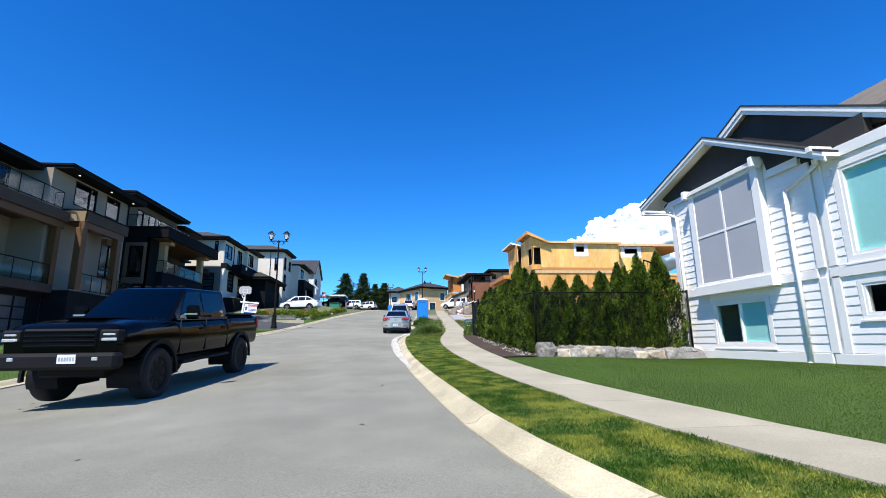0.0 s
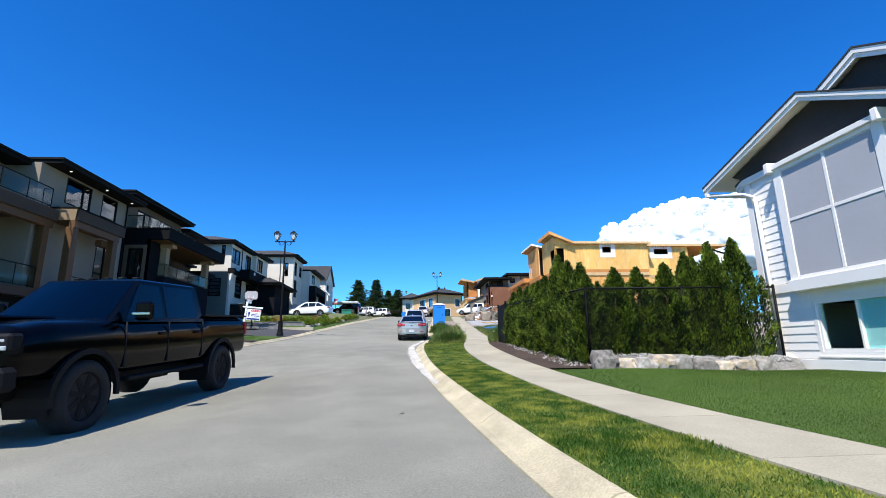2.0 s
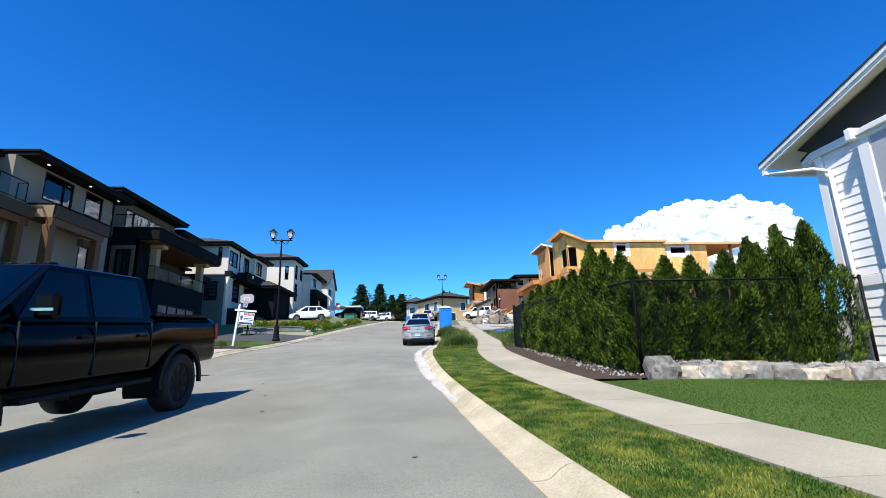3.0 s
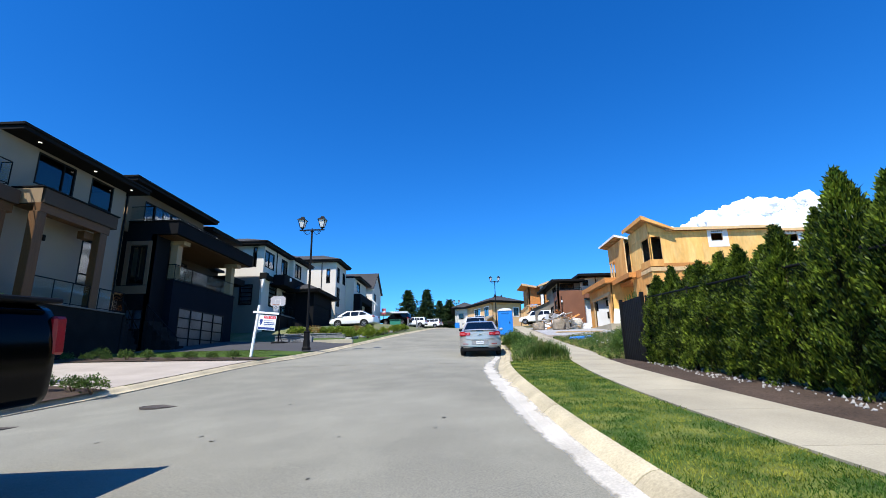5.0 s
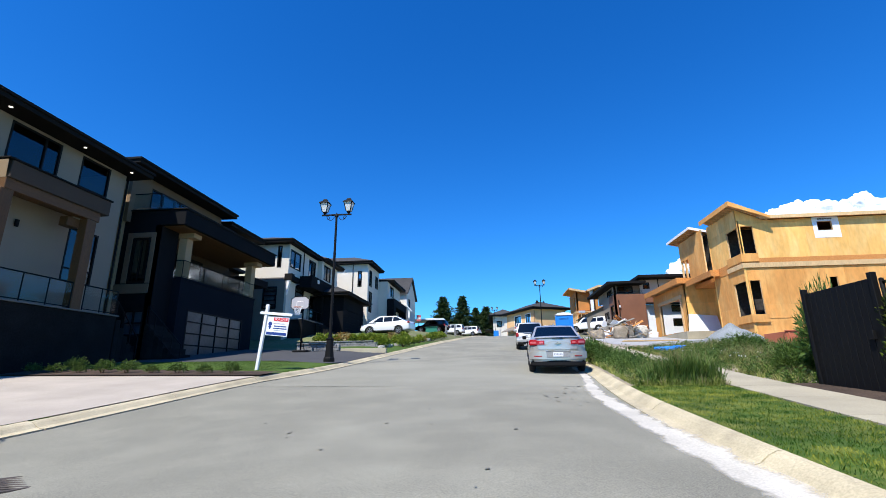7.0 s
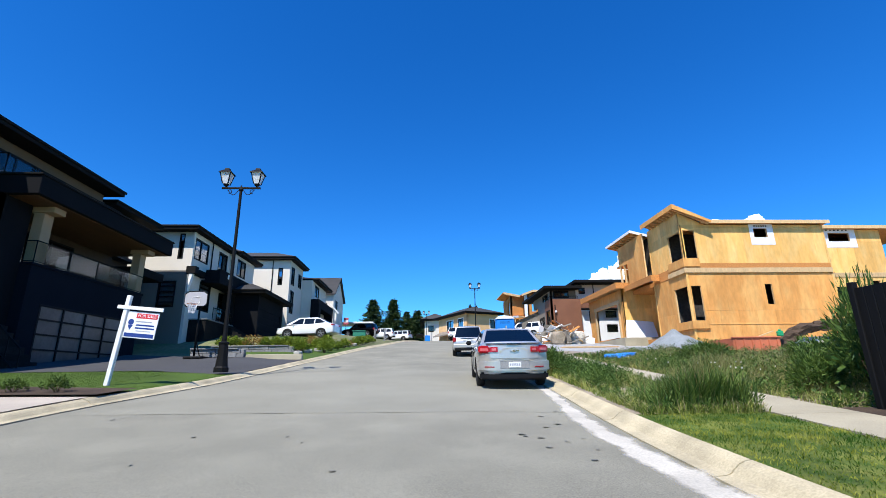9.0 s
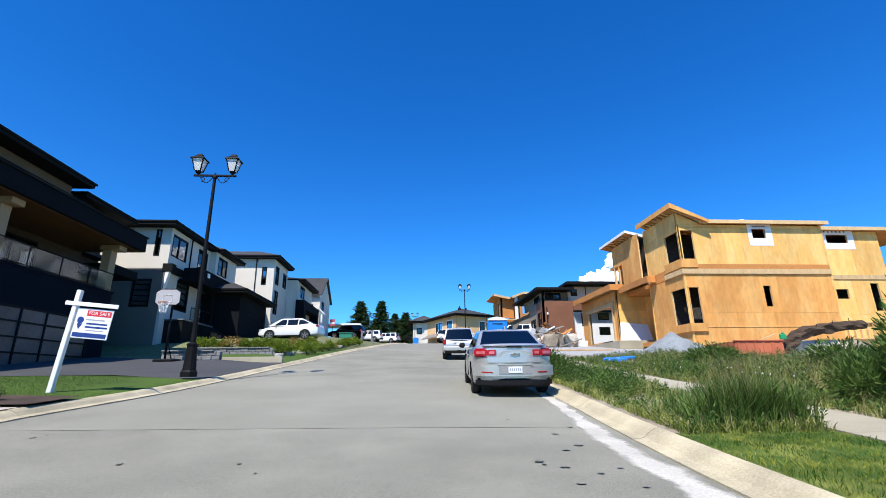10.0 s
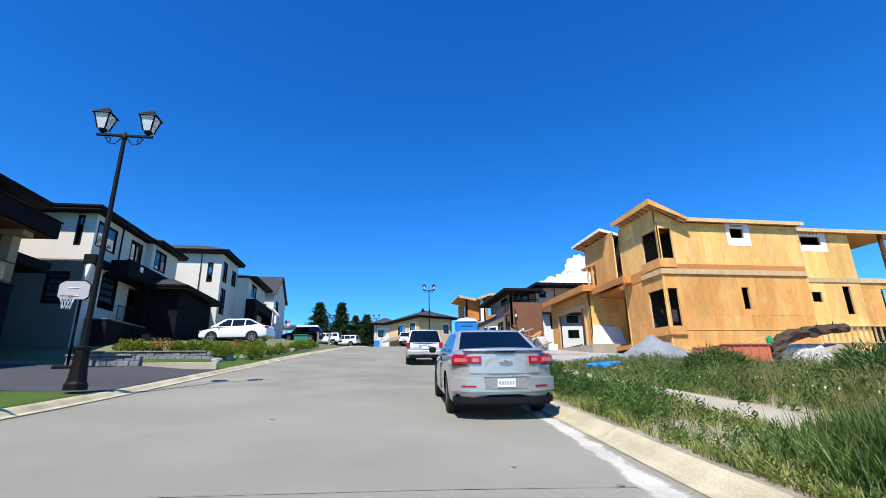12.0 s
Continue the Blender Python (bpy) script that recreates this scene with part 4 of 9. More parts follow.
# ---- houses along the right side ----
def lap_siding(parent, a0, a1, z0, z1, at, holes=(), step=0.215):
    """Bevelled boards on a wall that looks to -x, each one a piece, cut round the openings."""
    n = int((z1 - z0) / step)
    for i in range(n):
        zb, zt = z0 + i * step, z0 + (i + 1) * step
        cuts = sorted((h[0], h[1]) for h in holes if h[2] < zt - 0.04 and h[3] > zb + 0.04)
        a = a0
        for c0, c1 in [*cuts, (a1, a1)]:
            if c0 - a > 0.06:
                bm = bmesh.new()
                add_prism(bm, [(at - 0.004, a, zt + 0.01), (at - 0.012, a, zt + 0.01), (at - 0.03, a, zb + 0.004), (at - 0.004, a, zb + 0.004)], (0, c0 - a - 0.004, 0))
                part("siding_board", bm, SIDING, parent)
            a = max(a, c1)


def gable(parent, at, pts, depth, eave=0.35, thick=0.2, roof=None):
    """A gable that looks to -x: its roof slabs run back by depth. pts: right end, peak, left end as (y, z)."""
    (ya, za), (yp, zp), (yb, zb) = pts
    x0 = at - eave
    for (y0, z0), (y1, z1) in (((ya, za), (yp, zp)), ((yp, zp), (yb, zb))):
        prism("roof_slope", parent, roof or ROOF, [(x0 - 0.05, y0, z0 + thick), (x0 - 0.05, y1, z1 + thick), (x0 - 0.05, y1, z1 + thick + 0.05), (x0 - 0.05, y0, z0 + thick + 0.05)], (depth, 0, 0), "dark asphalt shingle roof slope")
        prism("barge_board", parent, WHITE_TRIM, [(x0, y0, z0 - 0.02), (x0, y1, z1 - 0.02), (x0, y1, z1 + thick - 0.004), (x0, y0, z0 + thick - 0.004)], (0.05, 0, 0), "white barge board")
        prism("barge_board", parent, WHITE_TRIM, [(x0 - 0.035, y0, z0 + thick * 0.45), (x0 - 0.035, y1, z1 + thick * 0.45), (x0 - 0.035, y1, z1 + thick - 0.004), (x0 - 0.035, y0, z0 + thick - 0.004)], (0.033, 0, 0))
        prism("soffit", parent, WHITE_TRIM, [(x0 + 0.052, y0, z0 + thick * 0.5), (x0 + 0.052, y1, z1 + thick * 0.5), (x0 + 0.052, y1, z1 + thick - 0.006), (x0 + 0.052, y0, z0 + thick - 0.006)], (depth - 0.1, 0, 0))


def grey_house():
    h = thing("white_sided_house", (14, 10, 0.45), "white lap-sided house with charcoal gables and white trim", "house")
    X = 10.4
    lw = (12.02, 14.22, 0.95, 2.22)
    main = wall("wall", h, SIDING, "W", X, 11.25, 15.9, 0.3, 6.2, [lw])
    wall("wall", h, SIDING, "W", X, 10.3, 11.25, 0.3, 5.7)
    bx = wall("wall", h, SIDING, "W", X + 0.02, 7.2, 10.3, 0.3, 5.4, [(7.45, 9.35, 2.95, 5.05), (7.9, 9.3, 1.6, 2.3)])
    wall("gable_wall", h, SHAKE, "W", X + 0.03, 8.6, 11.2, 5.4, 6.1)
    wall("wall", h, SIDING, "W", X + 0.02, -4.0, 7.2, 0.3, 3.4)
    box("far_wall", h, SIDING, X + 0.2, 20, 15.7, 15.9, 0.3, 6.2, 0)
    # lower window
    window(h, "W", X, *lw, cols=(0.5,), frame_mat=WHITE_TRIM, glass=GLASS_TEAL, width=0.07, trim=0.11, sill=True, label="white sliding window with dark and green panes")
    slab("blind", h, TEAL_BLIND, "W", X, 12.1, 13.1, 1.0, 2.15, 0.085, -0.07, 0)
    window(h, "W", X + 0.02, 7.45, 9.35, 2.95, 5.05, cols=(), frame_mat=WHITE_TRIM, glass=GLASS_TEAL, width=0.08, trim=0.16, sill=True, label="large white-framed window with teal reflections")
    slab("blind", h, TEAL_BLIND, "W", X + 0.02, 7.53, 9.27, 3.03, 4.97, 0.085, -0.07, 0, "pale teal drawn blind")
    window(h, "W", X + 0.02, 7.9, 9.3, 1.6, 2.3, frame_mat=WHITE_TRIM, glass=GLASS, width=0.06, trim=0.1, sill=True)
    # the standing-out bay with four grey panels
    bay = box("bay", h, WHITE_TRIM, X - 0.2, X - 0.005, 11.5, 14.55, 2.72, 5.98, 0.01, "white bay with four grey panels")
    for y0, y1 in ((11.76, 12.95), (13.05, 14.3)):
        for z0, z1 in ((2.93, 4.4), (4.5, 5.85)):
            box("panel", bay, GREY_PANEL, X - 0.212, X - 0.201, y0, y1, z0, z1, 0.003)
    for y0, y1, z0, z1 in ((11.46, 11.73, 2.83, 5.98), (14.33, 14.6, 2.83, 5.98), (11.74, 14.32, 5.87, 5.98), (11.74, 14.32, 2.83, 2.91)):
        box("panel_trim", bay, WHITE_TRIM, X - 0.235, X - 0.201, y0, y1, z0, z1, 0.005)
    box("panel_trim", bay, WHITE_TRIM, X - 0.23, X - 0.201, 12.96, 13.04, 2.92, 5.86, 0.004)
    for a in ((11.76, 12.95), (13.05, 14.3)):
        box("panel_trim", bay, WHITE_TRIM, X - 0.228, X - 0.201, *a, 4.41, 4.49, 0.004)
    box("bay_skirt", bay, WHITE_TRIM, X - 0.3, X - 0.006, 11.4, 14.66, 2.52, 2.825, 0.008)
    box("bay_head", bay, WHITE_TRIM, X - 0.32, X - 0.006, 11.4, 14.66, 5.985, 6.12, 0.008)
    for y in (11.45, 14.6):
        box("corbel", bay, WHITE_TRIM, X - 0.42, X - 0.1, y - 0.08, y + 0.08, 5.9, 6.2, 0.02)
    # belt board, corner boards, skirt
    for a in ((10.28, 11.39), (14.67, 15.9)):
        box("belt_board", h, WHITE_TRIM, X - 0.06, X - 0.002, *a, 2.55, 2.78, 0.006)
    box("belt_board", h, WHITE_TRIM, X - 0.04, X + 0.018, 6.0, 9.98, 2.5, 2.75, 0.006)
    for y0, y1, x in ((15.72, 15.95, X), (10.05, 10.27, X), (9.75, 9.95, X + 0.02)):
        box("corner_board", h, WHITE_TRIM, x - 0.06, x - 0.002, y0, y1, 0.75, 2.545, 0.006)
        box("corner_board", h, WHITE_TRIM, x - 0.06, x - 0.002, y0, y1, 2.79, 6.2 if y0 > 15 else 5.5, 0.006)
    box("skirt_board", h, WHITE_TRIM, X - 0.07, X - 0.002, 10.25, 15.0, 0.42, 0.74, 0.006)
    prism("skirt_board", h, WHITE_TRIM, [(X - 0.07, 15.004, 0.42), (X - 0.07, 15.98, 0.75), (X - 0.07, 15.98, 1.0), (X - 0.07, 15.004, 0.74)], (0.068, 0, 0))
    box("skirt_board", h, WHITE_TRIM, X - 0.05, X + 0.018, -4, 10.2, 0.4, 0.74, 0.006)
    box("footing", h, CONCRETE, X - 0.02, X + 0.2, 10.3, 15.9, 0.2, 0.415, 0)
    # boards
    lap_siding(main, 10.29, 15.71, 0.76, 2.53, X, [(11.9, 14.34, 0.78, 2.36)])
    lap_siding(main, 10.29, 11.48, 2.8, 5.5, X)
    lap_siding(main, 14.57, 15.71, 2.8, 6.05, X)
    lap_siding(bx, 6.0, 9.74, 0.76, 2.48, X + 0.02, [(7.78, 9.42, 1.4, 2.42)])
    lap_siding(bx, 7.2, 9.74, 2.78, 5.3, X + 0.02, [(7.2, 9.53, 2.75, 5.3)])
    # gables: charcoal infill under the rakes
    front = [(9.2, 5.2), (13.12, 7.36), (17.3, 6.2)]
    prism("gable_infill", h, SHAKE, [(X - 0.05, 10.3, 5.76), (X - 0.05, 13.12, 7.4), (X - 0.05, 16.4, 6.48), (X - 0.05, 15.95, 6.2), (X - 0.05, 11.4, 6.2), (X - 0.05, 11.3, 5.72), (X - 0.05, 10.3, 5.72)], (0.04, 0, 0), "charcoal gable infill")
    box("frieze_board", h, WHITE_TRIM, X - 0.09, X - 0.052, 14.67, 16.0, 6.02, 6.22, 0.006)
    box("frieze_board", h, WHITE_TRIM, X - 0.09, X - 0.052, 10.28, 11.39, 5.52, 5.74, 0.006)
    gable(h, X, front, 6.0, eave=0.45)
    back = [(6.2, 4.71), (11.94, 7.82), (16.4, 5.9)]
    prism("gable_infill", h, SHAKE, [(X + 0.25, 8.2, 5.85), (X + 0.25, 11.95, 7.85), (X + 0.25, 15.0, 6.5), (X + 0.25, 10.6, 6.0), (X + 0.25, 8.2, 5.8)], (0.2, 0, 0), "charcoal gable infill")
    gable(h, X + 0.4, back, 8.0, eave=0.35, thick=0.24)
    box("head_board", h, WHITE_TRIM, X - 0.05, X + 0.018, 7.9, 9.7, 5.3, 5.56, 0.006)
    # gutter, downpipes
    bm = bmesh.new()
    add_box(bm, X - 0.5, X + 5, 17.1, 17.22, 6.05, 6.18, 0.01)
    part("gutter", bm, WHITE_TRIM, h)
    bm = bmesh.new()
    add_box(bm, X - 0.55, X + 0.5, 9.42, 9.56, 5.5, 5.64, 0.01)
    part("gutter", bm, WHITE_TRIM, h)
    bm = bmesh.new()
    for a, b in zip([(X - 0.3, 9.55, 5.5), (X - 0.12, 9.75, 5.3), (X - 0.12, 10.75, 4.95), (X - 0.12, 10.78, 0.5), (X - 0.3, 10.8, 0.42)], [(X - 0.12, 9.75, 5.3), (X - 0.12, 10.75, 4.95), (X - 0.12, 10.78, 0.5), (X - 0.3, 10.8, 0.42)]):
        add_tube(bm, a, b, 0.05, sides=10)
    part("downpipe", bm, WHITE_TRIM, h)
    bm = bmesh.new()
    for a, b in zip([(X - 0.35, 17.1, 6.08), (X - 0.12, 15.95, 5.75), (X - 0.12, 15.5, 5.5), (X - 0.12, 15.45, 0.6)], [(X - 0.12, 15.95, 5.75), (X - 0.12, 15.5, 5.5), (X - 0.12, 15.45, 0.6), (X - 0.35, 15.4, 0.45)]):
        add_tube(bm, a, b, 0.05, sides=10)
    part("downpipe", bm, WHITE_TRIM, h)
    # higher roof behind
    prism("main_roof", h, ROOF_BROWN, [(11.5, -6, 6.5), (11.5, 12.0, 6.5), (14.2, 12.3, 8.4), (14.2, -6, 8.4)], (0, 0, 0.12), "brown shingle roof")
    prism("main_roof", h, ROOF_BROWN, [(14.21, -6, 8.4), (14.21, 12.3, 8.4), (19, 12.0, 6.0), (19, -6, 6.0)], (0, 0, 0.12), "brown shingle roof")
    shell(h, 19.8, X, -4, 15.9, 0.3, 6.2, (2.5,))
    # two unseen sheets that carry the rooms' shade in their dark colour
    box("dark_room", h, ROOM_SHADE, X + 2.5, X + 2.7, -3.5, 15.5, 0.3, 6.0, 0)
    box("partition_wall", h, ROOM_SHADE, X + 0.7, X + 2.5, 10.4, 10.6, 0.3, 6.0, 0)
    return h


def sheets(parent, face, at, a0, a1, z0, z1, holes, width=1.22, height=2.44, material=None, shift=0.0):
    """Sheathing: plywood sheets with open joints, cut round the openings."""
    zs = sorted({z0, *[z for z in np.arange(z0 + height, z1, height)], z1})
    row = 0
    for zb, zt in zip(zs, zs[1:]):
        row += 1
        cuts = sorted({a0, a1, *[a for a in np.arange(a0 + width * (0.5 if row % 2 else 1.0) + shift, a1, width)]})
        for c0, c1 in zip(cuts, cuts[1:]):
            if c1 - c0 < 0.05:
                continue
            hs = [h for h in holes if h[0] < c1 and h[1] > c0 and h[2] < zt and h[3] > zb]
            wall("plywood_sheet", parent, material or PLY, face, at, c0 + 0.004, c1 - 0.004, zb + 0.004, zt - 0.004, hs, 0.018)


def timber_house():
    h = thing("house_under_construction", (18, 52, 3.8), "plywood-sheathed house under construction with open window holes", "house")
    S = 48.4
    up, low = [(19.83, 20.76, 10.71, 11.34), (14.95, 15.75, 9.26, 11.2)], [(19.87, 20.35, 6.23, 7.55), (14.95, 15.6, 5.2, 7.45)]
    def facade(face, at, a0, a1, z0, z1, holes, **k):
        w = wall("framed_wall", h, LUMBER, face, at + (0.03 if face != "E" else -0.03), a0, a1, z0, z1, holes, 0.1)
        sheets(w, face, at, a0, a1, z0, z1, holes, **k)
        return w
    facade("S", S, 14.75, 24.6, 3.4, 8.3, low, material=PLY_ORANGE)
    facade("S", S, 14.75, 24.6, 8.95, 11.6, up)
    facade("S", S + 1.1, 24.6, 29.8, 3.4, 11.6, [(26.0, 27.55, 10.75, 11.35), (25.3, 26.7, 6.9, 7.55), (28.35, 28.95, 6.1, 7.95)])
    facade("W", 24.6, S, S + 1.1, 3.4, 11.7, [])
    # floor bands
    box("rim_band", h, LUMBER, 14.63, 24.65, S - 0.1, S + 0.1, 8.3, 8.62, 0.005, "pale lumber band between the storeys")
    box("rim_band", h, OSB, 14.63, 24.62, S - 0.06, S + 0.1, 8.63, 8.94, 0.005)
    box("rim_band", h, LUMBER, 24.62, 29.8, S + 1.04, S + 1.2, 8.2, 8.5, 0.005)
    box("rim_band", h, PLY_ORANGE, 15.75, 24.6, S - 0.03, S - 0.002, 4.95, 5.02, 0.003)
    # street side, with the corner windows
    W = 14.75
    lw, uw = [(S + 0.1, S + 1.7, 5.2, 7.45)], [(S + 0.1, S + 1.65, 9.26, 11.15)]
    facade("W", W, S, 52.7, 3.4, 8.3, lw, material=PLY_ORANGE)
    facade("W", W, S, 52.7, 8.95, 12.45, uw)
    for z in (8.3, 8.63):
        box("rim_band", h, LUMBER if z < 8.5 else OSB, W - 0.12, W - 0.002, S + 0.102, 50.4, z, z + 0.31, 0.005)
    box("rim_band", h, OSB, W - 0.02, W + 0.1, 50.41, 52.7, 8.3, 8.94, 0.005)
    box("side_wall", h, PLY, W + 0.12, 18, 52.6, 52.7, 3.4, 11.6, 0)
    for z0, z1 in ((5.0, 5.2), (9.0, 9.26)):
        box("window_sill", h, PLY_ORANGE, W - 0.14, 15.7, S - 0.14, S + 0.1, z0 - 0.3, z1, 0.005)
        box("window_sill", h, PLY_ORANGE, W - 0.14, W + 0.1, S + 0.101, S + 1.8, z0 - 0.3, z1, 0.005)
    # shed roof over the corner, high at the street and falling away from it
    ex, ez, jx, jz, y0, y1 = 14.15, 12.62, 16.65, 11.5, S - 0.55, 52.4
    prism("roof_deck", h, OSB, [(ex, y0, ez + 0.2), (jx, y0, jz + 0.2), (jx, y0, jz + 0.235), (ex, y0, ez + 0.235)], (0, y1 - y0, 0), "strand-board deck of the shed roof")
    prism("fascia", h, PLY_ORANGE, [(ex, y0 - 0.04, ez - 0.1), (jx, y0 - 0.04, jz + 0.06), (jx, y0 - 0.04, jz + 0.235), (ex, y0 - 0.04, ez + 0.235)], (0, 0.038, 0), "orange plywood fascia")
    box("fascia", h, PLY_ORANGE, ex - 0.04, ex - 0.002, y0 - 0.04, y1, ez - 0.1, ez + 0.235, 0.004, "orange plywood fascia")
    for i in range(9):
        y = y0 + 0.3 + i * 0.45
        prism("rafter", h, LUMBER, [(ex + 0.002, y, ez - 0.02), (jx, y, jz + 0.02), (jx, y, jz + 0.195), (ex + 0.002, y, ez + 0.195)], (0, 0.04, 0))
    prism("gable_wall", h, PLY, [(W, S - 0.004, 11.6), (16.5, S - 0.004, 11.6), (W, S - 0.004, 12.4)], (0, 0.1, 0))
    # main roof edges
    box("roof_deck", h, MEMBRANE, 16.2, 25.0, S - 0.3, 62, 11.8, 11.86, 0.0, "blue roofing membrane")
    box("fascia", h, LUMBER, 16.1, 25.0, S - 0.35, S - 0.305, 11.6, 11.84, 0.005)
    box("soffit_sheathing", h, OSB, 16.2, 24.98, S - 0.3, 62, 11.66, 11.795, 0)
    box("roof_deck", h, MEMBRANE, 25.01, 34.2, S + 0.75, 62, 11.78, 11.84, 0, "blue roofing membrane")
    box("fascia", h, LUMBER, 25.01, 34.2, S + 0.7, S + 0.745, 11.58, 11.82, 0.005)
    box("soffit_sheathing", h, OSB, 25.02, 34.15, S + 0.75, 62, 11.62, 11.775, 0)
    # open deck on the far right
    box("deck_post", h, TIMBER, 32.2, 32.42, S + 0.9, S + 1.12, 3.4, 11.6, 0.01, "dark brown deck post")
    box("deck_post", h, LUMBER, 30.2, 30.45, S + 3.4, S + 3.65, 3.4, 11.7, 0.01)
    box("deck_joists", h, LUMBER, 29.82, 34.2, S + 1.0, S + 6, 8.2, 8.5, 0.005)
    for i in range(20):
        x = 25.4 + i * 0.45
        box("wall_stud", h, LUMBER, x, x + 0.05, S + 0.95, S + 1.07, 4.3, 5.3, 0.003)
    for z in (4.25, 5.3):
        box("wall_plate", h, LUMBER, 25.3, 34.2, S + 0.94, S + 1.08, z, z + 0.05, 0.003)
    facade("S", S + 1.1, 29.8, 34.2, 5.36, 8.19, [(31.3, 31.9, 6.2, 7.8), (33.0, 33.6, 6.2, 7.8)], material=PLY_ORANGE)
    # dark sheets behind studs and holes, standing in for shade indoors
    box("dark_room", h, ROOM_SHADE, 25.4, 34.2, S + 1.5, S + 1.6, 3.4, 5.34, 0)
    box("dark_room", h, ROOM_SHADE, 29.9, 34.2, S + 3.2, S + 3.3, 5.36, 8.15, 0)
    # house wrap round two openings
    for a0, a1, z0, z1, at in ((19.55, 21.2, 10.2, 11.65, S), (25.55, 28.0, 10.3, 11.7, S + 1.1)):
        hole = up[0] if at == S else (26.0, 27.55, 10.75, 11.35)
        wall("house_wrap", h, WRAP, "S", at - 0.012, a0, a1, z0, z1, [hole], 0.006, "white house wrap round the opening")
        for i in range(6):
            x = a0 + 0.35 + i * (a1 - a0 - 0.7) / 6
            box("printed_bar", h, DARK_PANEL, x, x + 0.1, at - 0.02, at - 0.0185, z1 - 0.2, z1 - 0.1, 0)
    # upper wing farther up the street: a wall under a shed roof, its far end open on a post
    V = 14.25
    facade("W", V, 52.72, 56.3, 8.95, 12.3, [(55.55, 56.15, 8.96, 10.65)], material=PLY_ORANGE)
    facade("W", V, 56.3, 57.1, 10.7, 12.3, [], material=PLY_ORANGE)
    box("porch_post", h, LUMBER, V + 0.02, V + 0.16, 56.95, 57.1, 8.95, 10.69, 0.006)
    # added dark sheet, so that the door hole looks shaded
    box("dark_room", h, ROOM_SHADE, V + 0.9, V + 1.0, 53.0, 56.3, 8.96, 12.2, 0)
    ex, ez, jx, jz, y0, y1 = 13.7, 12.6, 16.2, 12.0, 53.3, 58.1
    prism("roof_deck", h, OSB, [(ex, y0, ez + 0.12), (jx, y0, jz + 0.12), (jx, y0, jz + 0.16), (ex, y0, ez + 0.16)], (0, y1 - y0, 0))
    prism("fascia", h, WHITE_TRIM, [(ex, y0 - 0.04, ez - 0.04), (jx, y0 - 0.04, jz - 0.04), (jx, y0 - 0.04, jz + 0.16), (ex, y0 - 0.04, ez + 0.16)], (0, 0.038, 0), "white-primed fascia")
    box("fascia", h, WHITE_TRIM, ex - 0.04, ex - 0.002, y0 - 0.04, y1, ez - 0.04, ez + 0.16, 0.004, "white-primed fascia")
    for i in range(10):
        y = y0 + 0.2 + i * 0.5
        prism("rafter", h, LUMBER, [(ex + 0.002, y, ez - 0.02), (jx, y, jz - 0.02), (jx, y, jz + 0.115), (ex + 0.002, y, ez + 0.115)], (0, 0.04, 0))
    # flat-roofed garage with its canopy along the wall
    D = 56.75
    box("garage_slab", h, CONCRETE, 13.2, 17.4, 55.2, 64.6, 3.6, 4.72, 0.01, "grey concrete garage slab")
    facade("S", D, 14.0, 17.0, 4.73, 8.75, [], material=PLY)
    facade("W", 14.0, D, 64.3, 4.73, 8.75, [(57.55, 62.5, 4.74, 7.65)], material=PLY_ORANGE)
    box("header_beam", h, LUMBER, 13.9, 13.998, 57.2, 63.0, 7.66, 7.95, 0.006, "pale lumber header over the garage opening")
    box("garage_post", h, LUMBER, 13.88, 14.12, 57.36, 57.55, 4.73, 7.65, 0.006)
    box("garage_post", h, LUMBER, 13.88, 14.12, 62.5, 62.7, 4.73, 7.65, 0.006)
    for i in range(5):
        box("wall_stud", h, LUMBER, 16.6, 16.7, 57.4 + 1.2 * i, 57.46 + 1.2 * i, 4.73, 8.6, 0.003)
    box("back_wall", h, OSB, 16.9, 17.0, D + 0.12, 64.3, 4.73, 8.7, 0)
    box("garage_roof", h, OSB, 13.36, 17.2, 56.16, 64.7, 9.06, 9.14, 0, "strand-board roof deck of the garage")
    for i in range(14):
        box("rafter", h, LUMBER, 13.36, 17.0, 56.5 + 0.6 * i, 56.54 + 0.6 * i, 8.83, 9.055, 0.003)
    box("fascia", h, OSB, 13.3, 13.35, 56.1, 64.7, 8.72, 9.2, 0.005, "orange strand-board fascia")
    box("fascia", h, OSB, 13.351, 17.2, 56.1, 56.15, 8.72, 9.2, 0.005, "orange strand-board fascia")
    box("canopy_deck", h, OSB, 14.05, W - 0.13, 51.6, 56.09, 8.72, 8.8, 0)
    box("fascia", h, OSB, 14.0, 14.045, 51.56, 56.09, 8.42, 8.85, 0.005, "orange strand-board fascia")
    box("fascia", h, OSB, 14.046, W - 0.13, 51.56, 51.598, 8.42, 8.85, 0.005, "orange strand-board fascia")
    prism("rigid_foam_sheet", h, WRAP, [(13.7, 56.0, 4.725), (16.3, 56.0, 4.725), (16.3, 56.62, 6.05), (14.15, 56.68, 6.25)], (0, 0.06, 0), "white foam sheet leaning on the wall")
    for x, y, z1 in ((W, S, 8.3), (W, 52.6, 12.3), (24.6, S, 11.6), (24.6, S + 1.1, 11.5)):
        box("corner_stud", h, PLY, x - 0.025, x + 0.1, y - 0.025, y + 0.1, 3.5, z1, 0.004)
    for z0, z1 in ((5.2, 7.45), (9.26, 11.2)):
        box("corner_post", h, LUMBER, 14.76, 14.94, S + 0.01, S + 0.1, z0, z1, 0.004, "pale lumber corner post")
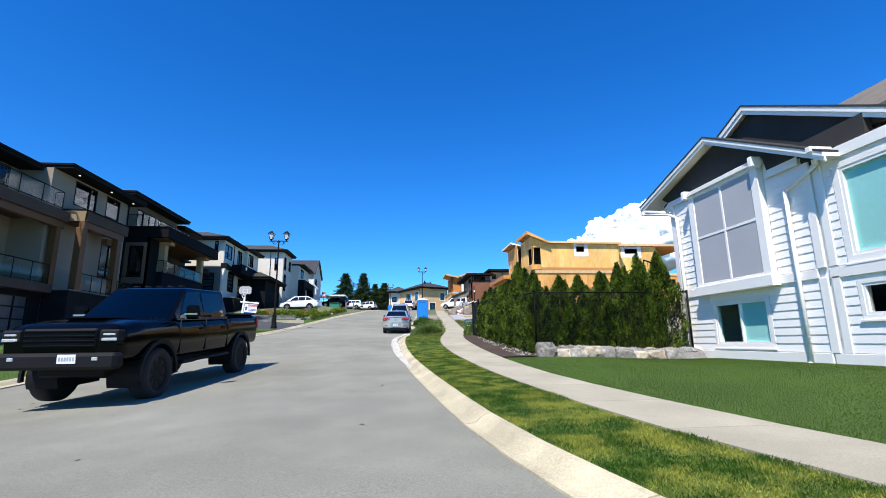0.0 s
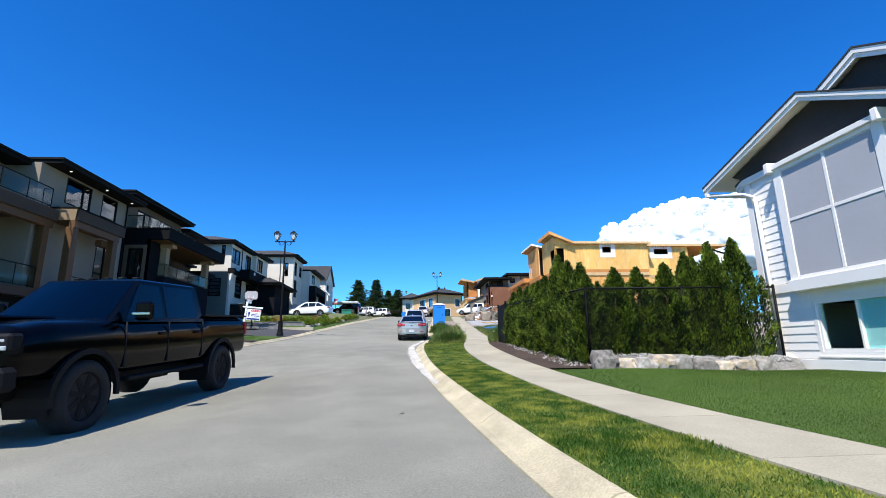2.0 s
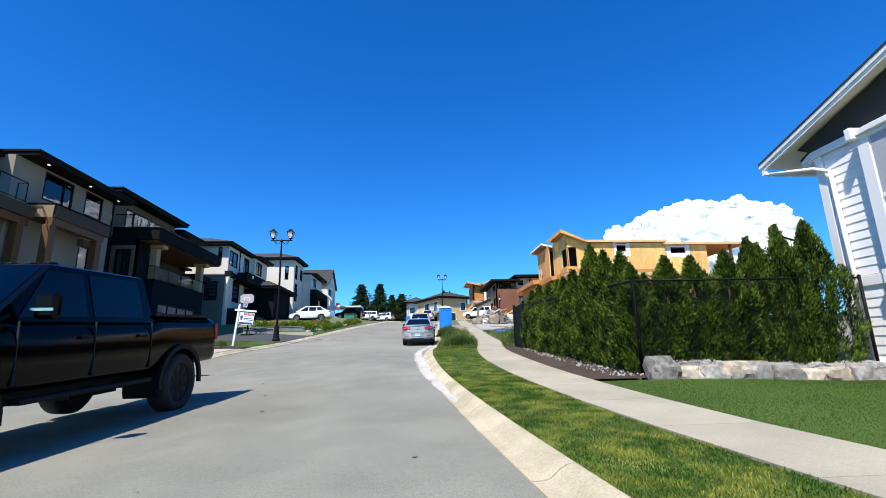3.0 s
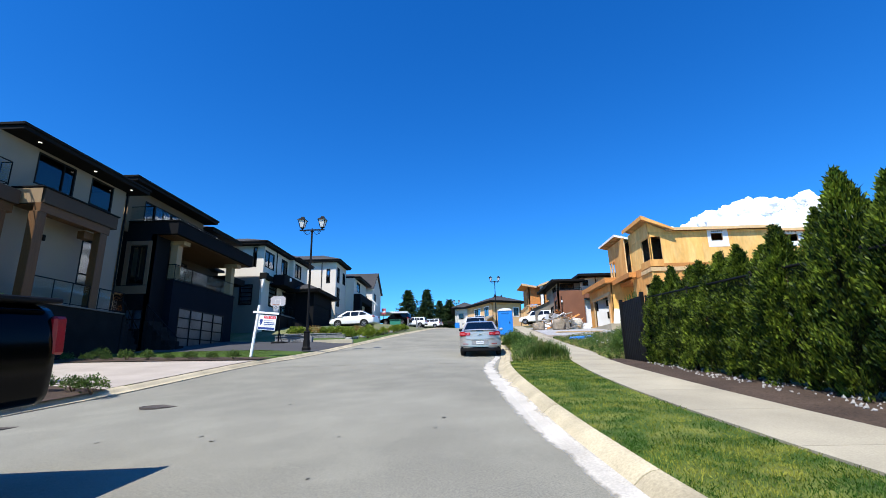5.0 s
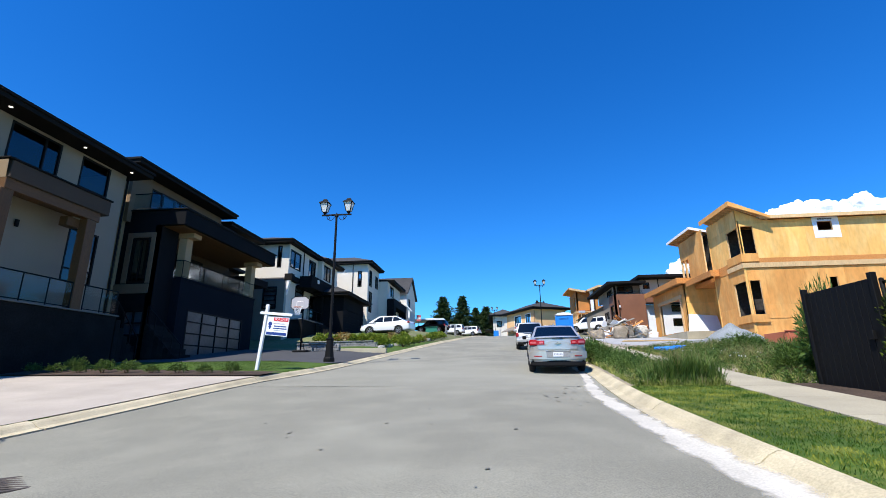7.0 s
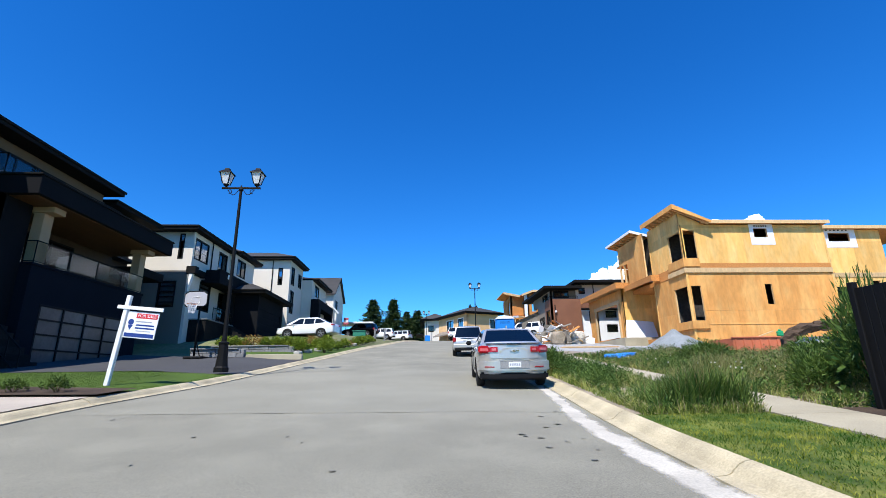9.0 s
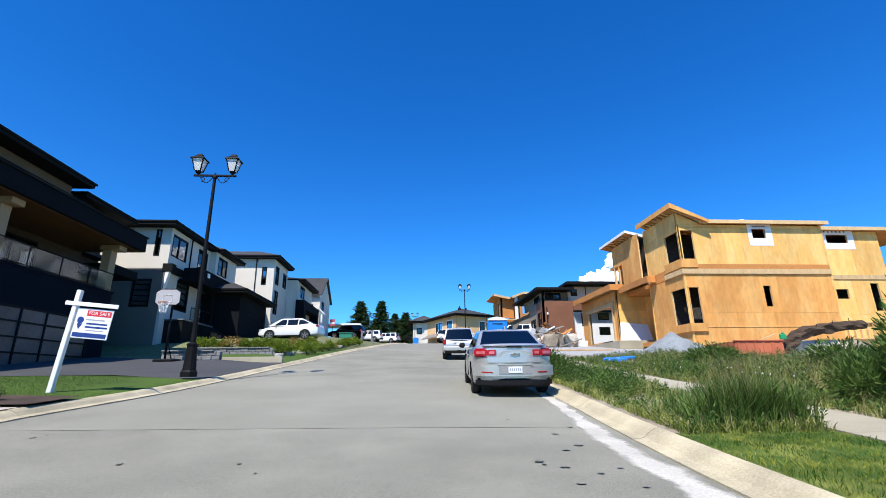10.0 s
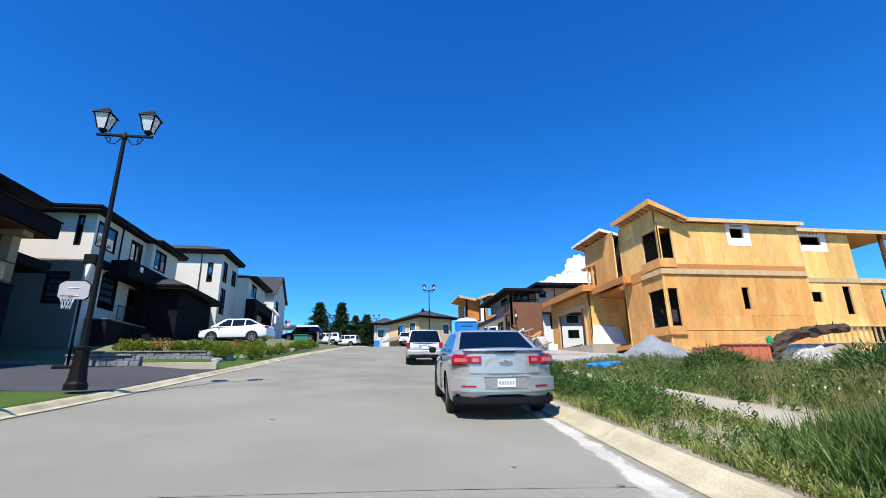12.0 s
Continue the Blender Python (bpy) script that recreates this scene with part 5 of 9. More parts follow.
    # unseen dark sheets in place of the shade inside the window holes
    box("dark_room", h, ROOM_SHADE, 15.0, 17.9, 50.7, 50.8, 3.5, 11.6, 0)
    box("dark_room", h, ROOM_SHADE, 18.12, 29.4, S + 3.0, S + 3.1, 3.5, 11.6, 0)
    box("dark_room", h, ROOM_SHADE, 29.45, 29.55, S + 1.3, 61, 3.5, 11.6, 0)
    # insides
    box("back_wall", h, PLY, 33.0, 33.1, S + 8, 62, 3.4, 11.7, 0)
    box("back_wall", h, PLY, 17.0, 33.0, 61.8, 61.9, 3.4, 11.6, 0)
    box("floor_deck", h, OSB, 15.0, 29.6, S + 1.2, 61.7, 8.3, 8.6, 0)
    box("floor_deck", h, OSB, 15.0, 29.6, S + 1.2, 61.7, 4.2, 4.5, 0)
    box("inner_wall", h, LUMBER, 18.0, 18.1, S + 0.2, 60, 3.5, 11.6, 0)
    box("foundation", h, CONCRETE, 14.7, 24.7, S - 0.03, S + 0.3, 3.0, 3.75, 0.01, "grey concrete foundation")
    return h


grey_house()
timber_house()

# ---- kerbs, pavement, drives, beds ----
def profile_run(parent, name, material, xs, y0, y1, outline, joint=0.012):
    """One cast piece along the street: outline points (offset, height), following the line xs(y)."""
    bm = bmesh.new()
    rows = []
    for y in (y0 + joint, (y0 + y1) / 2, y1 - joint):
        x = xs(y)
        rows.append([bm.verts.new((x + o, y, prof(x, y) + z)) for o, z in outline])
    for p, q in zip(rows, rows[1:]):
        for i in range(len(p) - 1):
            bm.faces.new((p[i], p[i + 1], q[i + 1], q[i]))
    bm.faces.new(rows[0])
    bm.faces.new(rows[-1][::-1])
    bmesh.ops.recalc_face_normals(bm, faces=bm.faces[:])
    return part(name, bm, material, parent)


kerb_r = thing("kerb_right", (0, 0, 0), "pale rolled concrete kerb with worn edges", "kerb", "", "structure")
kerb_l = thing("kerb_left", (0, 0, 0), "pale rolled concrete kerb", "kerb", "", "structure")
ROLL = ((-0.35, -0.25), (-0.35, 0.0), (-0.25, 0.004), (-0.2, 0.018), (-0.12, 0.085), (-0.06, 0.115), (0.0, 0.124), (0.03, 0.11), (0.03, -0.25))
for i in range(47):
    y = -30 + 3.0 * i
    profile_run(kerb_r, "kerb_stone", KERB, right_kerb, y, y + 3, ROLL)
    drop = 24 < y + 1.5 < 31 or 36 < y + 1.5 < 44
    profile_run(kerb_l, "kerb_stone", KERB, left_kerb, y, y + 3, [(-o, z * (0.9 if drop and z > 0.03 else 1)) for o, z in ROLL])
walkway = thing("pavement", (0, 0, 0), "pale concrete pavement in jointed slabs", "pavement", "", "structure")
for i in range(56):
    y0, y1 = -24 + 1.8 * i, -24 + 1.8 * (i + 1)
    bm = bmesh.new()
    j = 0.006
    top = []
    for y in (y0 + j, y1 - j):
        top += [(walk_left(y) + 0.01, y), (walk_right(y) - 0.01, y)]
    t = [bm.verts.new((x, y, land(x, y) + 0.02)) for x, y in (top[0], top[1], top[3], top[2])]
    b = [bm.verts.new((x, y, land(x, y) - 0.1)) for x, y in (top[0], top[1], top[3], top[2])]
    bm.faces.new(t)
    for k in range(4):
        bm.faces.new((b[k], b[(k + 1) % 4], t[(k + 1) % 4], t[k]))
    part("paving_slab", bm, CONCRETE, walkway)


def patch(name, outline, lift, material, label, category, cuts=5, on_road=False):
    """A flat piece of ground with an irregular outline of (x, y) points."""
    bm = bmesh.new()
    f = bm.faces.new([bm.verts.new((x, y, 0)) for x, y in outline])
    bmesh.ops.triangulate(bm, faces=[f])
    bmesh.ops.subdivide_edges(bm, edges=bm.edges[:], cuts=cuts, use_grid_fill=True)
    for v in bm.verts:
        v.co.z = (road_top(v.co.x, v.co.y) if on_road else land(v.co.x, v.co.y)) + lift
    bmesh.ops.recalc_face_normals(bm, faces=bm.faces[:])
    if sum(f.normal.z for f in bm.faces) < 0:
        bmesh.ops.reverse_faces(bm, faces=bm.faces[:])
    return setting(name, bm, material, label, category)


def road_top(x, y):
    a, b = left_kerb(y) + 0.26, right_kerb(y) - 0.28
    k = min(1, max(0, (x - a) / (b - a)))
    return prof(x, y) - 0.02 + 0.03 * (1 - (2 * k - 1) ** 2)


patch("driveway_near", [(-21, 24.4), *[(left_kerb(y) - 0.028, y) for y in (23.4, 25, 27, 29, 30.2)], (-19.6, 31.2), (-21, 31)], 0.02, DRIVE, "pale brown concrete driveway", "driveway", 7)
patch("driveway_dark", [(-19.5, 36.45), *[(left_kerb(y) - 0.028, y) for y in (36.45, 38, 40, 42, 44.4)], (-14, 45), (-19.5, 48)], 0.012, NEW_ASPHALT, "dark asphalt driveway", "driveway", 7)
patch("bed_near", [(-14.5, 19.6), (-9.95, 16.0), (-10.0, 23.3), (-14.5, 24.2)], 0.03, SOIL, "dark mulch bed with rock and shrubs", "planting bed", 6)
patch("bed_middle", [(-19.4, 31.0), (-9.2, 30.25), (-9.1, 31.5), (-19.4, 33.2)], 0.06, SOIL, "mulch strip with low shrubs", "planting bed", 6)
patch("building_site", [(6.2, 50), (12, 44), (36, 44), (36, 49), (15, 50.5), (13, 66), (7, 66)], 0.02, GRAVEL, "grey gravel and dirt of the building site", "ground", 6)
patch("dirt_lot", [(3.9, 34), (5.2, 28), (36, 30), (36, 44), (12, 44), (5.6, 50)], 0.012, DIRT, "dry dirt lot under weeds", "ground", 6)
# pale concrete spilled along the right gutter
bm = bmesh.new()
uv = bm.loops.layers.uv.new("UVMap")
rows = []
for y in np.arange(13.0, 35.0, 0.25):
    mid = float(np.interp(y, (13, 16, 18, 21.5, 25, 27.3, 30.7, 35), (-0.26, -0.3, -0.36, -0.45, -0.6, -0.66, -0.52, -0.5)))
    half = float(np.interp(y, (13, 16, 18, 21.5, 25, 27.3, 30.7, 35), (0.08, 0.14, 0.2, 0.22, 0.2, 0.17, 0.15, 0.13)))
    line = []
    for k in range(15):
        o = -0.2 - 0.05 * k
        line.append((bm.verts.new((right_kerb(y) + o, y, max(road_top(right_kerb(y) + o, y), prof(right_kerb(y), y) + float(np.interp(o, (-0.351, -0.35, -0.25, -0.2), (-0.1, 0, 0.004, 0.018)))) + 0.006)), (o - mid) / half, y))
    rows.append(line)
for p, q in zip(rows, rows[1:]):
    for k in range(14):
        four = (p[k + 1], p[k], q[k], q[k + 1])
        f = bm.faces.new([c[0] for c in four])
        for loop, c in zip(f.loops, four):
            loop[uv].uv = (c[1], c[2])
setting("concrete_spill", bm, DUST, "pale concrete dust spilled along the gutter", "road")
patch("road_patch", [(-8.75, 28.9), (-4, 28.3), (0.3, 27.85), (0.9, 38), (-8.0, 38.5)], 0.003, surface("newer_asphalt", (0.248, 0.239, 0.19), 0.9, fine=150, vary=0.22, broad=0.4, stain=0.12, bump=0.5, grain=230, spec=0.3), "slightly paler asphalt past a seam", "road", 7, True)
bm = bmesh.new()
rows = []
for y in np.arange(-6, 43, 0.4):
    w = 0.012 + 0.016 * abs(noise.noise(Vector((y * 0.8, 2.2, 0))))
    rows.append([bm.verts.new((left_kerb(y) + 0.36 + o, y, road_top(left_kerb(y) + 0.36 + o, y) + 0.006)) for o in (-w, w)])
for p, q in zip(rows, rows[1:]):
    bm.faces.new((p[0], p[1], q[1], q[0]))
setting("gutter_crack", bm, NEW_ASPHALT, "dark open crack between gutter and asphalt", "road")
# scattered grit and stains on the asphalt
rnd = random.Random(11)
bm = bmesh.new()
for i in range(90):
    y = rnd.uniform(4, 34)
    x = rnd.uniform(left_kerb(y) + 0.8, right_kerb(y) - 0.7)
    r = rnd.uniform(0.012, 0.05)
    z = road_top(x, y) + 0.008
    n = rnd.randint(5, 8)
    vs = [bm.verts.new((x + r * rnd.uniform(0.5, 1.2) * math.cos(6.283 * k / n), y + 1.3 * r * rnd.uniform(0.5, 1.2) * math.sin(6.283 * k / n), z)) for k in range(n)]
    bm.faces.new(vs)
for i in range(14):
    y = rnd.uniform(24.6, 27.6) if i < 12 else rnd.uniform(6, 33)
    x = right_kerb(y) - (rnd.uniform(0.9, 1.7) if i < 12 else rnd.uniform(0.9, 7.5))
    r = rnd.uniform(0.03, 0.065) if i < 12 else rnd.uniform(0.03, 0.06)
    vs = [bm.verts.new((x + r * rnd.uniform(0.6, 1.3) * math.cos(6.283 * k / 9), y + 0.8 * r * rnd.uniform(0.6, 1.2) * math.sin(6.283 * k / 9), road_top(x, y) + 0.011)) for k in range(9)]
    bm.faces.new(vs)
grit = part("road_grit", bm, STAIN)
tagged(grit, "small dark pebbles and stains scattered on the asphalt", "grit", "", "stuff")


def drain(x, y, r=0.42):
    t = thing("manhole_cover", (x, y, road_top(x, y)), "round rusty cast-iron cover set in the road", "manhole cover", "covers in the road")
    z = road_top(x, y)
    bm = bmesh.new()
    add_lathe(bm, (x, y, z - 0.03), [(r, 0.0), (r, 0.042), (r - 0.05, 0.044), (r - 0.06, 0.03)], 28)
    part("rim", bm, CAST_IRON, t)
    for k in range(9):
        a = -0.8 * r + 1.6 * r * k / 8
        h = math.sqrt(max(0.01, (r - 0.07) ** 2 - a * a))
        box("bar", t, CAST_IRON, x - h, x + h, y + a - 0.016, y + a + 0.016, z + 0.003, z + 0.012, 0.003)


drain(-7.07, 21.06)
drain(-9.0, 19.4)


# ---- plants ----
def leaf_mesh(name, spots, ways, length, width, material, parent=None, seed=0, droop=0.0, kind=""):
    """Many small folded leaves at the given spots, pointing along the given ways."""
    r = np.random.RandomState(seed)
    P, D = np.array(spots, float), np.array(ways, float)
    D /= np.linalg.norm(D, axis=1)[:, None] + 1e-9
    n = len(P)
    S = np.cross(D, r.normal(size=(n, 3)))
    S /= np.linalg.norm(S, axis=1)[:, None] + 1e-9
    L = (np.asarray(length) * r.uniform(0.6, 1.3, n))[:, None]
    W = (np.asarray(width) * r.uniform(0.7, 1.3, n))[:, None]
    mid = P + D * L * 0.5
    tip = P + D * L + np.array([0, 0, -1.0]) * droop * L
    V = np.stack([P, mid + S * W / 2, tip, mid - S * W / 2], 1).reshape(-1, 3)
    F = np.arange(4 * n).reshape(-1, 4)
    me = bpy.data.meshes.new(name)
    me.from_pydata(V.tolist(), [], F.tolist())
    me.materials.append(material)
    ob = new(name, me)
    if parent is not None:
        ob.parent = parent
    return ob


def cedar(seed, height, radius):
    t = thing("cedar", (0, 0, 0), "upright green cedar in a dense hedge behind the fence", "hedge tree", "cedars of the hedge")
    r = np.random.RandomState(seed)
    bm = bmesh.new()
    add_tube(bm, (0, 0, 0), (0, 0, height * 0.8), 0.05, 0.015, 7)
    part("trunk", bm, BARK, t)
    # upright sprays that stand apart, with dark gaps between them
    m, each = 330, 50
    h = r.uniform(0.02, 0.985, m) ** 0.85
    edge = np.where(h < 0.62, 1 - 0.2 * h, 0.876 * ((1 - h) / 0.38) ** 1.35) * (0.9 + 0.1 * np.sin(h * 23 + seed))
    a = r.uniform(0, 6.283, m)
    rad = radius * edge * (1 + 0.14 * np.sin(3 * a + seed)) * r.uniform(0.55, 1.06, m) ** 0.5
    C = np.stack([rad * np.cos(a), rad * np.sin(a), h * height], 1).repeat(each, 0)
    a, n = a.repeat(each), m * each
    lift = r.uniform(-0.5, 0.5, n)
    slim = 0.062 * (0.75 - np.abs(lift))
    P = C + np.stack([r.normal(0, 1, n) * slim, r.normal(0, 1, n) * slim, lift * 0.42], 1) + np.stack([np.cos(a), np.sin(a), 0 * a], 1) * (0.08 * (0.5 - np.abs(lift)))[:, None]
    P[:, 2] = np.maximum(P[:, 2], 0.02)
    D = np.stack([np.cos(a) + r.normal(0, 0.5, n), np.sin(a) + r.normal(0, 0.5, n), r.uniform(0.8, 2.6, n)], 1)
    leaf_mesh("crown", P, D, 0.085, 0.03, CEDAR, t, seed)
    return t


def bush(name, seed, height, radius, material, label, category, group="", n=700, leaf=0.07, wide=0.035):
    t = thing(name, (0, 0, 0), label, category, group)
    r = np.random.RandomState(seed)
    bm = bmesh.new()
    for k in range(5):
        a = 6.283 * k / 5 + seed
        add_tube(bm, (0, 0, -0.05), (0.5 * radius * math.cos(a), 0.5 * radius * math.sin(a), height * 0.6), 0.018, 0.006, 5)
    part("stem", bm, BARK, t)
    d = r.normal(size=(n, 3))
    d[:, 2] = np.abs(d[:, 2]) * 0.9 - 0.15
    d /= np.linalg.norm(d, axis=1)[:, None]
    lump = 1 + 0.25 * np.sin(4 * np.arctan2(d[:, 1], d[:, 0]) + seed) * np.sin(5 * d[:, 2] + seed)
    P = d * (lump * r.uniform(0.3, 1.05, n) ** 0.5)[:, None] * np.array([radius, radius, height * 0.62]) + np.array([0, 0, height * 0.38])
    P[:, 2] = np.maximum(P[:, 2], 0.02)
    leaf_mesh("foliage", P, d + r.normal(0, 0.6, (n, 3)) + np.array([0, 0, 0.4]), leaf, wide, material, t, seed)
    return t


kinds = [cedar(s, 2.9, 0.66) for s in (1, 2, 3)]
rnd = random.Random(7)
first = []
spots = [(4.98 + 0.74 * i, 15.75, (3.1, 3.2, 3.35, 3.45, 3.75, 4.05, 3.95)[i]) for i in range(7)]
spots += [(4.96, 16.5 + 0.74 * i, (3.55, 3.85, 4.0, 3.8, 3.55, 3.5, 3.5, 3.5, 3.65, 3.6, 3.7, 3.7)[i]) for i in range(12)]
spots += [(5.35 + 0.74 * i, 15.95, (2.9, 3.15, 3.0, 3.3, 3.5, 3.75)[i]) for i in range(6)] + [(5.3, 16.9 + 0.74 * i, (3.0, 3.4, 3.1, 3.3, 3.0, 3.35, 3.2, 3.1, 3.45, 3.3, 3.5)[i]) for i in range(11)]
for i, (x, y, top) in enumerate(spots):
    k = kinds[i % 3]
    z = land(x, y) - 0.02
    s = (top - z) / 2.9 * rnd.uniform(0.96, 1.06)
    m = pose(x + rnd.uniform(-0.06, 0.06), y + rnd.uniform(-0.06, 0.06), z, rnd.uniform(-2, 2), rnd.uniform(-2, 2), rnd.uniform(0, 360))
    c = k if i < 3 else copy_thing(k, m)
    w = rnd.uniform(0.9, 1.1) if i < 19 else rnd.uniform(0.75, 0.9)
    c.matrix_basis = m @ Matrix.Diagonal((w, w, s, 1))


def grass(name, area, count, height, wide, material, label, seed, lean=0.5, floor=None, flowers=0):
    """Blades over an area: area(r) gives one random (x, y) or None."""
    r = random.Random(seed)
    P, D, H = [], [], []
    while len(P) < count:
        s = area(r)
        if s is None:
            continue
        x, y = s[:2]
        P.append((x, y, (floor or land)(x, y)))
        D.append((r.gauss(0, lean), r.gauss(0, lean), 1))
        H.append(height * (s[2] if len(s) > 2 else 1))
    ob = leaf_mesh(name, P, D, np.array(H), wide, material, None, seed, droop=0.12)
    return tagged(ob, label, "grass", "", "stuff")


def verge_spot(r):
    y = r.uniform(2.0, 26.6) if r.random() < 0.5 else 2.0 + 14 * r.random() ** 1.6
    a, b = right_kerb(y) + 0.02, walk_left(y) - 0.01
    return (r.uniform(a, b), y, 0.7 + 0.7 * noise.noise(Vector((y, a * 3, 1.7))) ** 2 * 3)


grass("verge_grass", verge_spot, 95000, 0.05, 0.0075, BLADE, "short mown verge grass with yellow tips", 21)


def lawn_spot(r):
    y = r.uniform(1.0, 14.2)
    return (r.uniform(walk_right(y) + 0.02, 10.3), y)


grass("lawn_grass", lawn_spot, 150000, 0.024, 0.006, LAWN_BLADE, "dense even green lawn", 22)


def left_lawn_spot(r):
    if r.random() < 0.45:
        y = r.uniform(31.9, 36.4)
        return (r.uniform(-19.4, left_kerb(y) - 0.05), y)
    y = r.uniform(8, 20.5)
    return (r.uniform(-20, left_kerb(y) - 0.05), y)


grass("front_lawn_grass", left_lawn_spot, 45000, 0.04, 0.009, LAWN_BLADE, "short green front lawn", 23)


def blades(name, spots, height, wide, material, label, seed, bend=0.5, category="grass"):
    """Arching tapered blades: spots are (x, y, z, share of the height)."""
    r = np.random.RandomState(seed)
    S = np.array(spots, float)
    n = len(S)
    a, k = r.uniform(0, 6.283, n), np.abs(r.normal(bend, bend * 0.5, n))
    H = height * S[:, 3] * r.uniform(0.65, 1.15, n)
    out = np.stack([np.cos(a), np.sin(a), np.zeros(n)], 1)
    t = a + r.uniform(0.8, 2.3, n)
    side = np.stack([np.cos(t), np.sin(t), np.zeros(n)], 1) * (wide * r.uniform(0.6, 1.3, n))[:, None] / 2
    V = []
    for f, w in ((0, 0.8), (0.4, 1.0), (0.75, 0.7), (1.0, 0.05)):
        c = S[:, :3] + out * (H * k * f ** 1.8)[:, None] + np.array([0, 0, 1.0]) * (H * (f - 0.28 * k * f ** 2.5))[:, None]
        V += [c - side * w, c + side * w]
    V = np.stack(V, 1).reshape(-1, 3)
    o = 8 * np.arange(n)[:, None]
    F = np.concatenate([o + np.array(q) for q in ((0, 1, 3, 2), (2, 3, 5, 4), (4, 5, 7, 6))])
    me = bpy.data.meshes.new(name)
    me.from_pydata(V.tolist(), [], F.tolist())
    me.materials.append(material)
    return tagged(new(name, me), label, category, "", "stuff")


def gather(spot, count, seed):
    r, got = random.Random(seed), []
    while len(got) < count:
        s = spot(r)
        if s is not None:
            got.append((s[0], s[1], land(s[0], s[1]) - 0.01, s[2]))
    return got


def stems(name, spots, height, leaf, wide, material, label, seed, count=16):
    """Leafy herbs: leaves set round upright stalks."""
    r = np.random.RandomState(seed)
    P, D = [], []
    for x, y, z, s in spots:
        h = height * s * r.uniform(0.6, 1.15)
        lx, ly = r.normal(0, 0.18, 2)
        for k in range(count):
            f = (k + r.uniform(0, 1)) / count
            a = 2.4 * k + r.uniform(-0.4, 0.4)
            P.append((x + lx * h * f, y + ly * h * f, z + h * f))
            D.append((math.cos(a), math.sin(a), 0.25 + 1.1 * f))
    ob = leaf_mesh(name, P, D, leaf, wide, material, None, seed, 0.15)
    return tagged(ob, label, "weeds", "", "stuff")


def clump(x, y):
    return noise.noise(Vector((x * 0.55, y * 0.55, 3.3))) + 0.5 * noise.noise(Vector((x * 1.7, y * 1.7, 8.3)))


def verge_weed(r):
    y = 26.6 + 17 * r.random() ** 1.2
    x = r.uniform(right_kerb(y) + 0.12, walk_left(y) - 0.12 + 0.2 * r.random() ** 3)
    d = clump(x, y)
    if r.random() > 0.95 + d or (35 < y < 38.5 and r.random() < 0.6):
        return None
    return (x, y, max(0.35, 0.75 + 0.8 * d) * (1.0 - 0.3 * (x - right_kerb(y)) / 2.2) * (0.7 + 0.75 * ease(28, 30.5, y)))


def lot_weed(r):
    y = 27.0 + 17.5 * r.random() ** 1.15
    x = walk_right(y) + 0.05 + (13 - walk_right(y)) * r.random() ** 1.2
    d = clump(x, y)
    if r.random() > 0.8 + d:
        return None
    edge = 0.4 + 0.6 * ease(0.0, 2.2, x - walk_right(y))
    return (x, y, max(0.4, 0.8 + 0.7 * d) * edge * (1 - 0.25 * ease(36, 44, y)))


HERB = leafage("broad_weed", (0.03, 0.08, 0.014), (0.15, 0.23, 0.045))
OLIVE = leafage("seeding_grass", (0.14, 0.14, 0.045), (0.33, 0.29, 0.13))
blades("verge_weeds", gather(verge_weed, 21000, 41), 0.3, 0.011, WEED, "unmown green grass and weeds beside the kerb", 24, 0.55)
blades("lot_weeds", gather(lot_weed, 25000, 42), 0.6, 0.013, WEED, "tall unmown grass on the empty lot", 28, 0.5)
blades("seeding_grass", gather(lot_weed, 19000, 43), 0.78, 0.008, OLIVE, "brownish seeding grass stalks on the empty lot", 25, 0.3)
blades("dry_grass", gather(lot_weed, 8000, 44) + gather(verge_weed, 2600, 45), 0.42, 0.008, DRY_WEED, "dry straw-coloured grass among the weeds", 29, 0.6)
stems("leafy_weeds", gather(lot_weed, 2400, 46), 0.62, 0.11, 0.032, HERB, "leafy green weeds on the empty lot", 27)
stems("kerb_weeds", gather(verge_weed, 650, 47), 0.42, 0.075, 0.022, HERB, "leafy green weeds beside the kerb", 30)


def herb_clump(r):
    x0, y0, spread = r.choice(((1.75, 33.6, 0.5), (2.3, 32.4, 0.45), (2.35, 33.6, 0.35), (2.1, 31.2, 0.4), (1.5, 30.6, 0.35), (2.6, 35.4, 0.35), (2.1, 36.4, 0.3), (5.4, 34.2, 0.6), (6.2, 36.5, 0.7), (6.6, 31.5, 0.7), (8.4, 32.5, 0.9), (7.4, 39.0, 0.8)))
    x, y = r.gauss(x0, spread * 0.6), r.gauss(y0, spread)
    if not (right_kerb(y) + 0.15 < x < walk_left(y) - 0.02 or x > walk_right(y) + 0.1):
        return None
    return (x, y, r.uniform(0.6, 1.15) * (1 - 0.35 * min(1, math.hypot(x - x0, y - y0) / (2 * spread))))


stems("tall_weeds", gather(herb_clump, 900, 52), 0.68, 0.085, 0.022, HERB, "tall dark leafy weeds in clumps along the pavement", 34, 22)


def tuft_spot(r):
    y = 26.72 + abs(r.gauss(0, 0.55))
    x = r.gauss(1.85, 0.36)
    return (x, y, 1.1 - 0.45 * abs(x - 1.95) - 0.2 * (y - 26.7)) if right_kerb(y) + 0.35 < x < walk_left(y) + 0.02 else None


TUFT = leafage("tuft_blade", (0.035, 0.09, 0.016), (0.23, 0.32, 0.075))
blades("grass_tuft", gather(tuft_spot, 3600, 48), 0.64, 0.015, TUFT, "big tuft of tall grass at the verge's end", 26, 0.42)
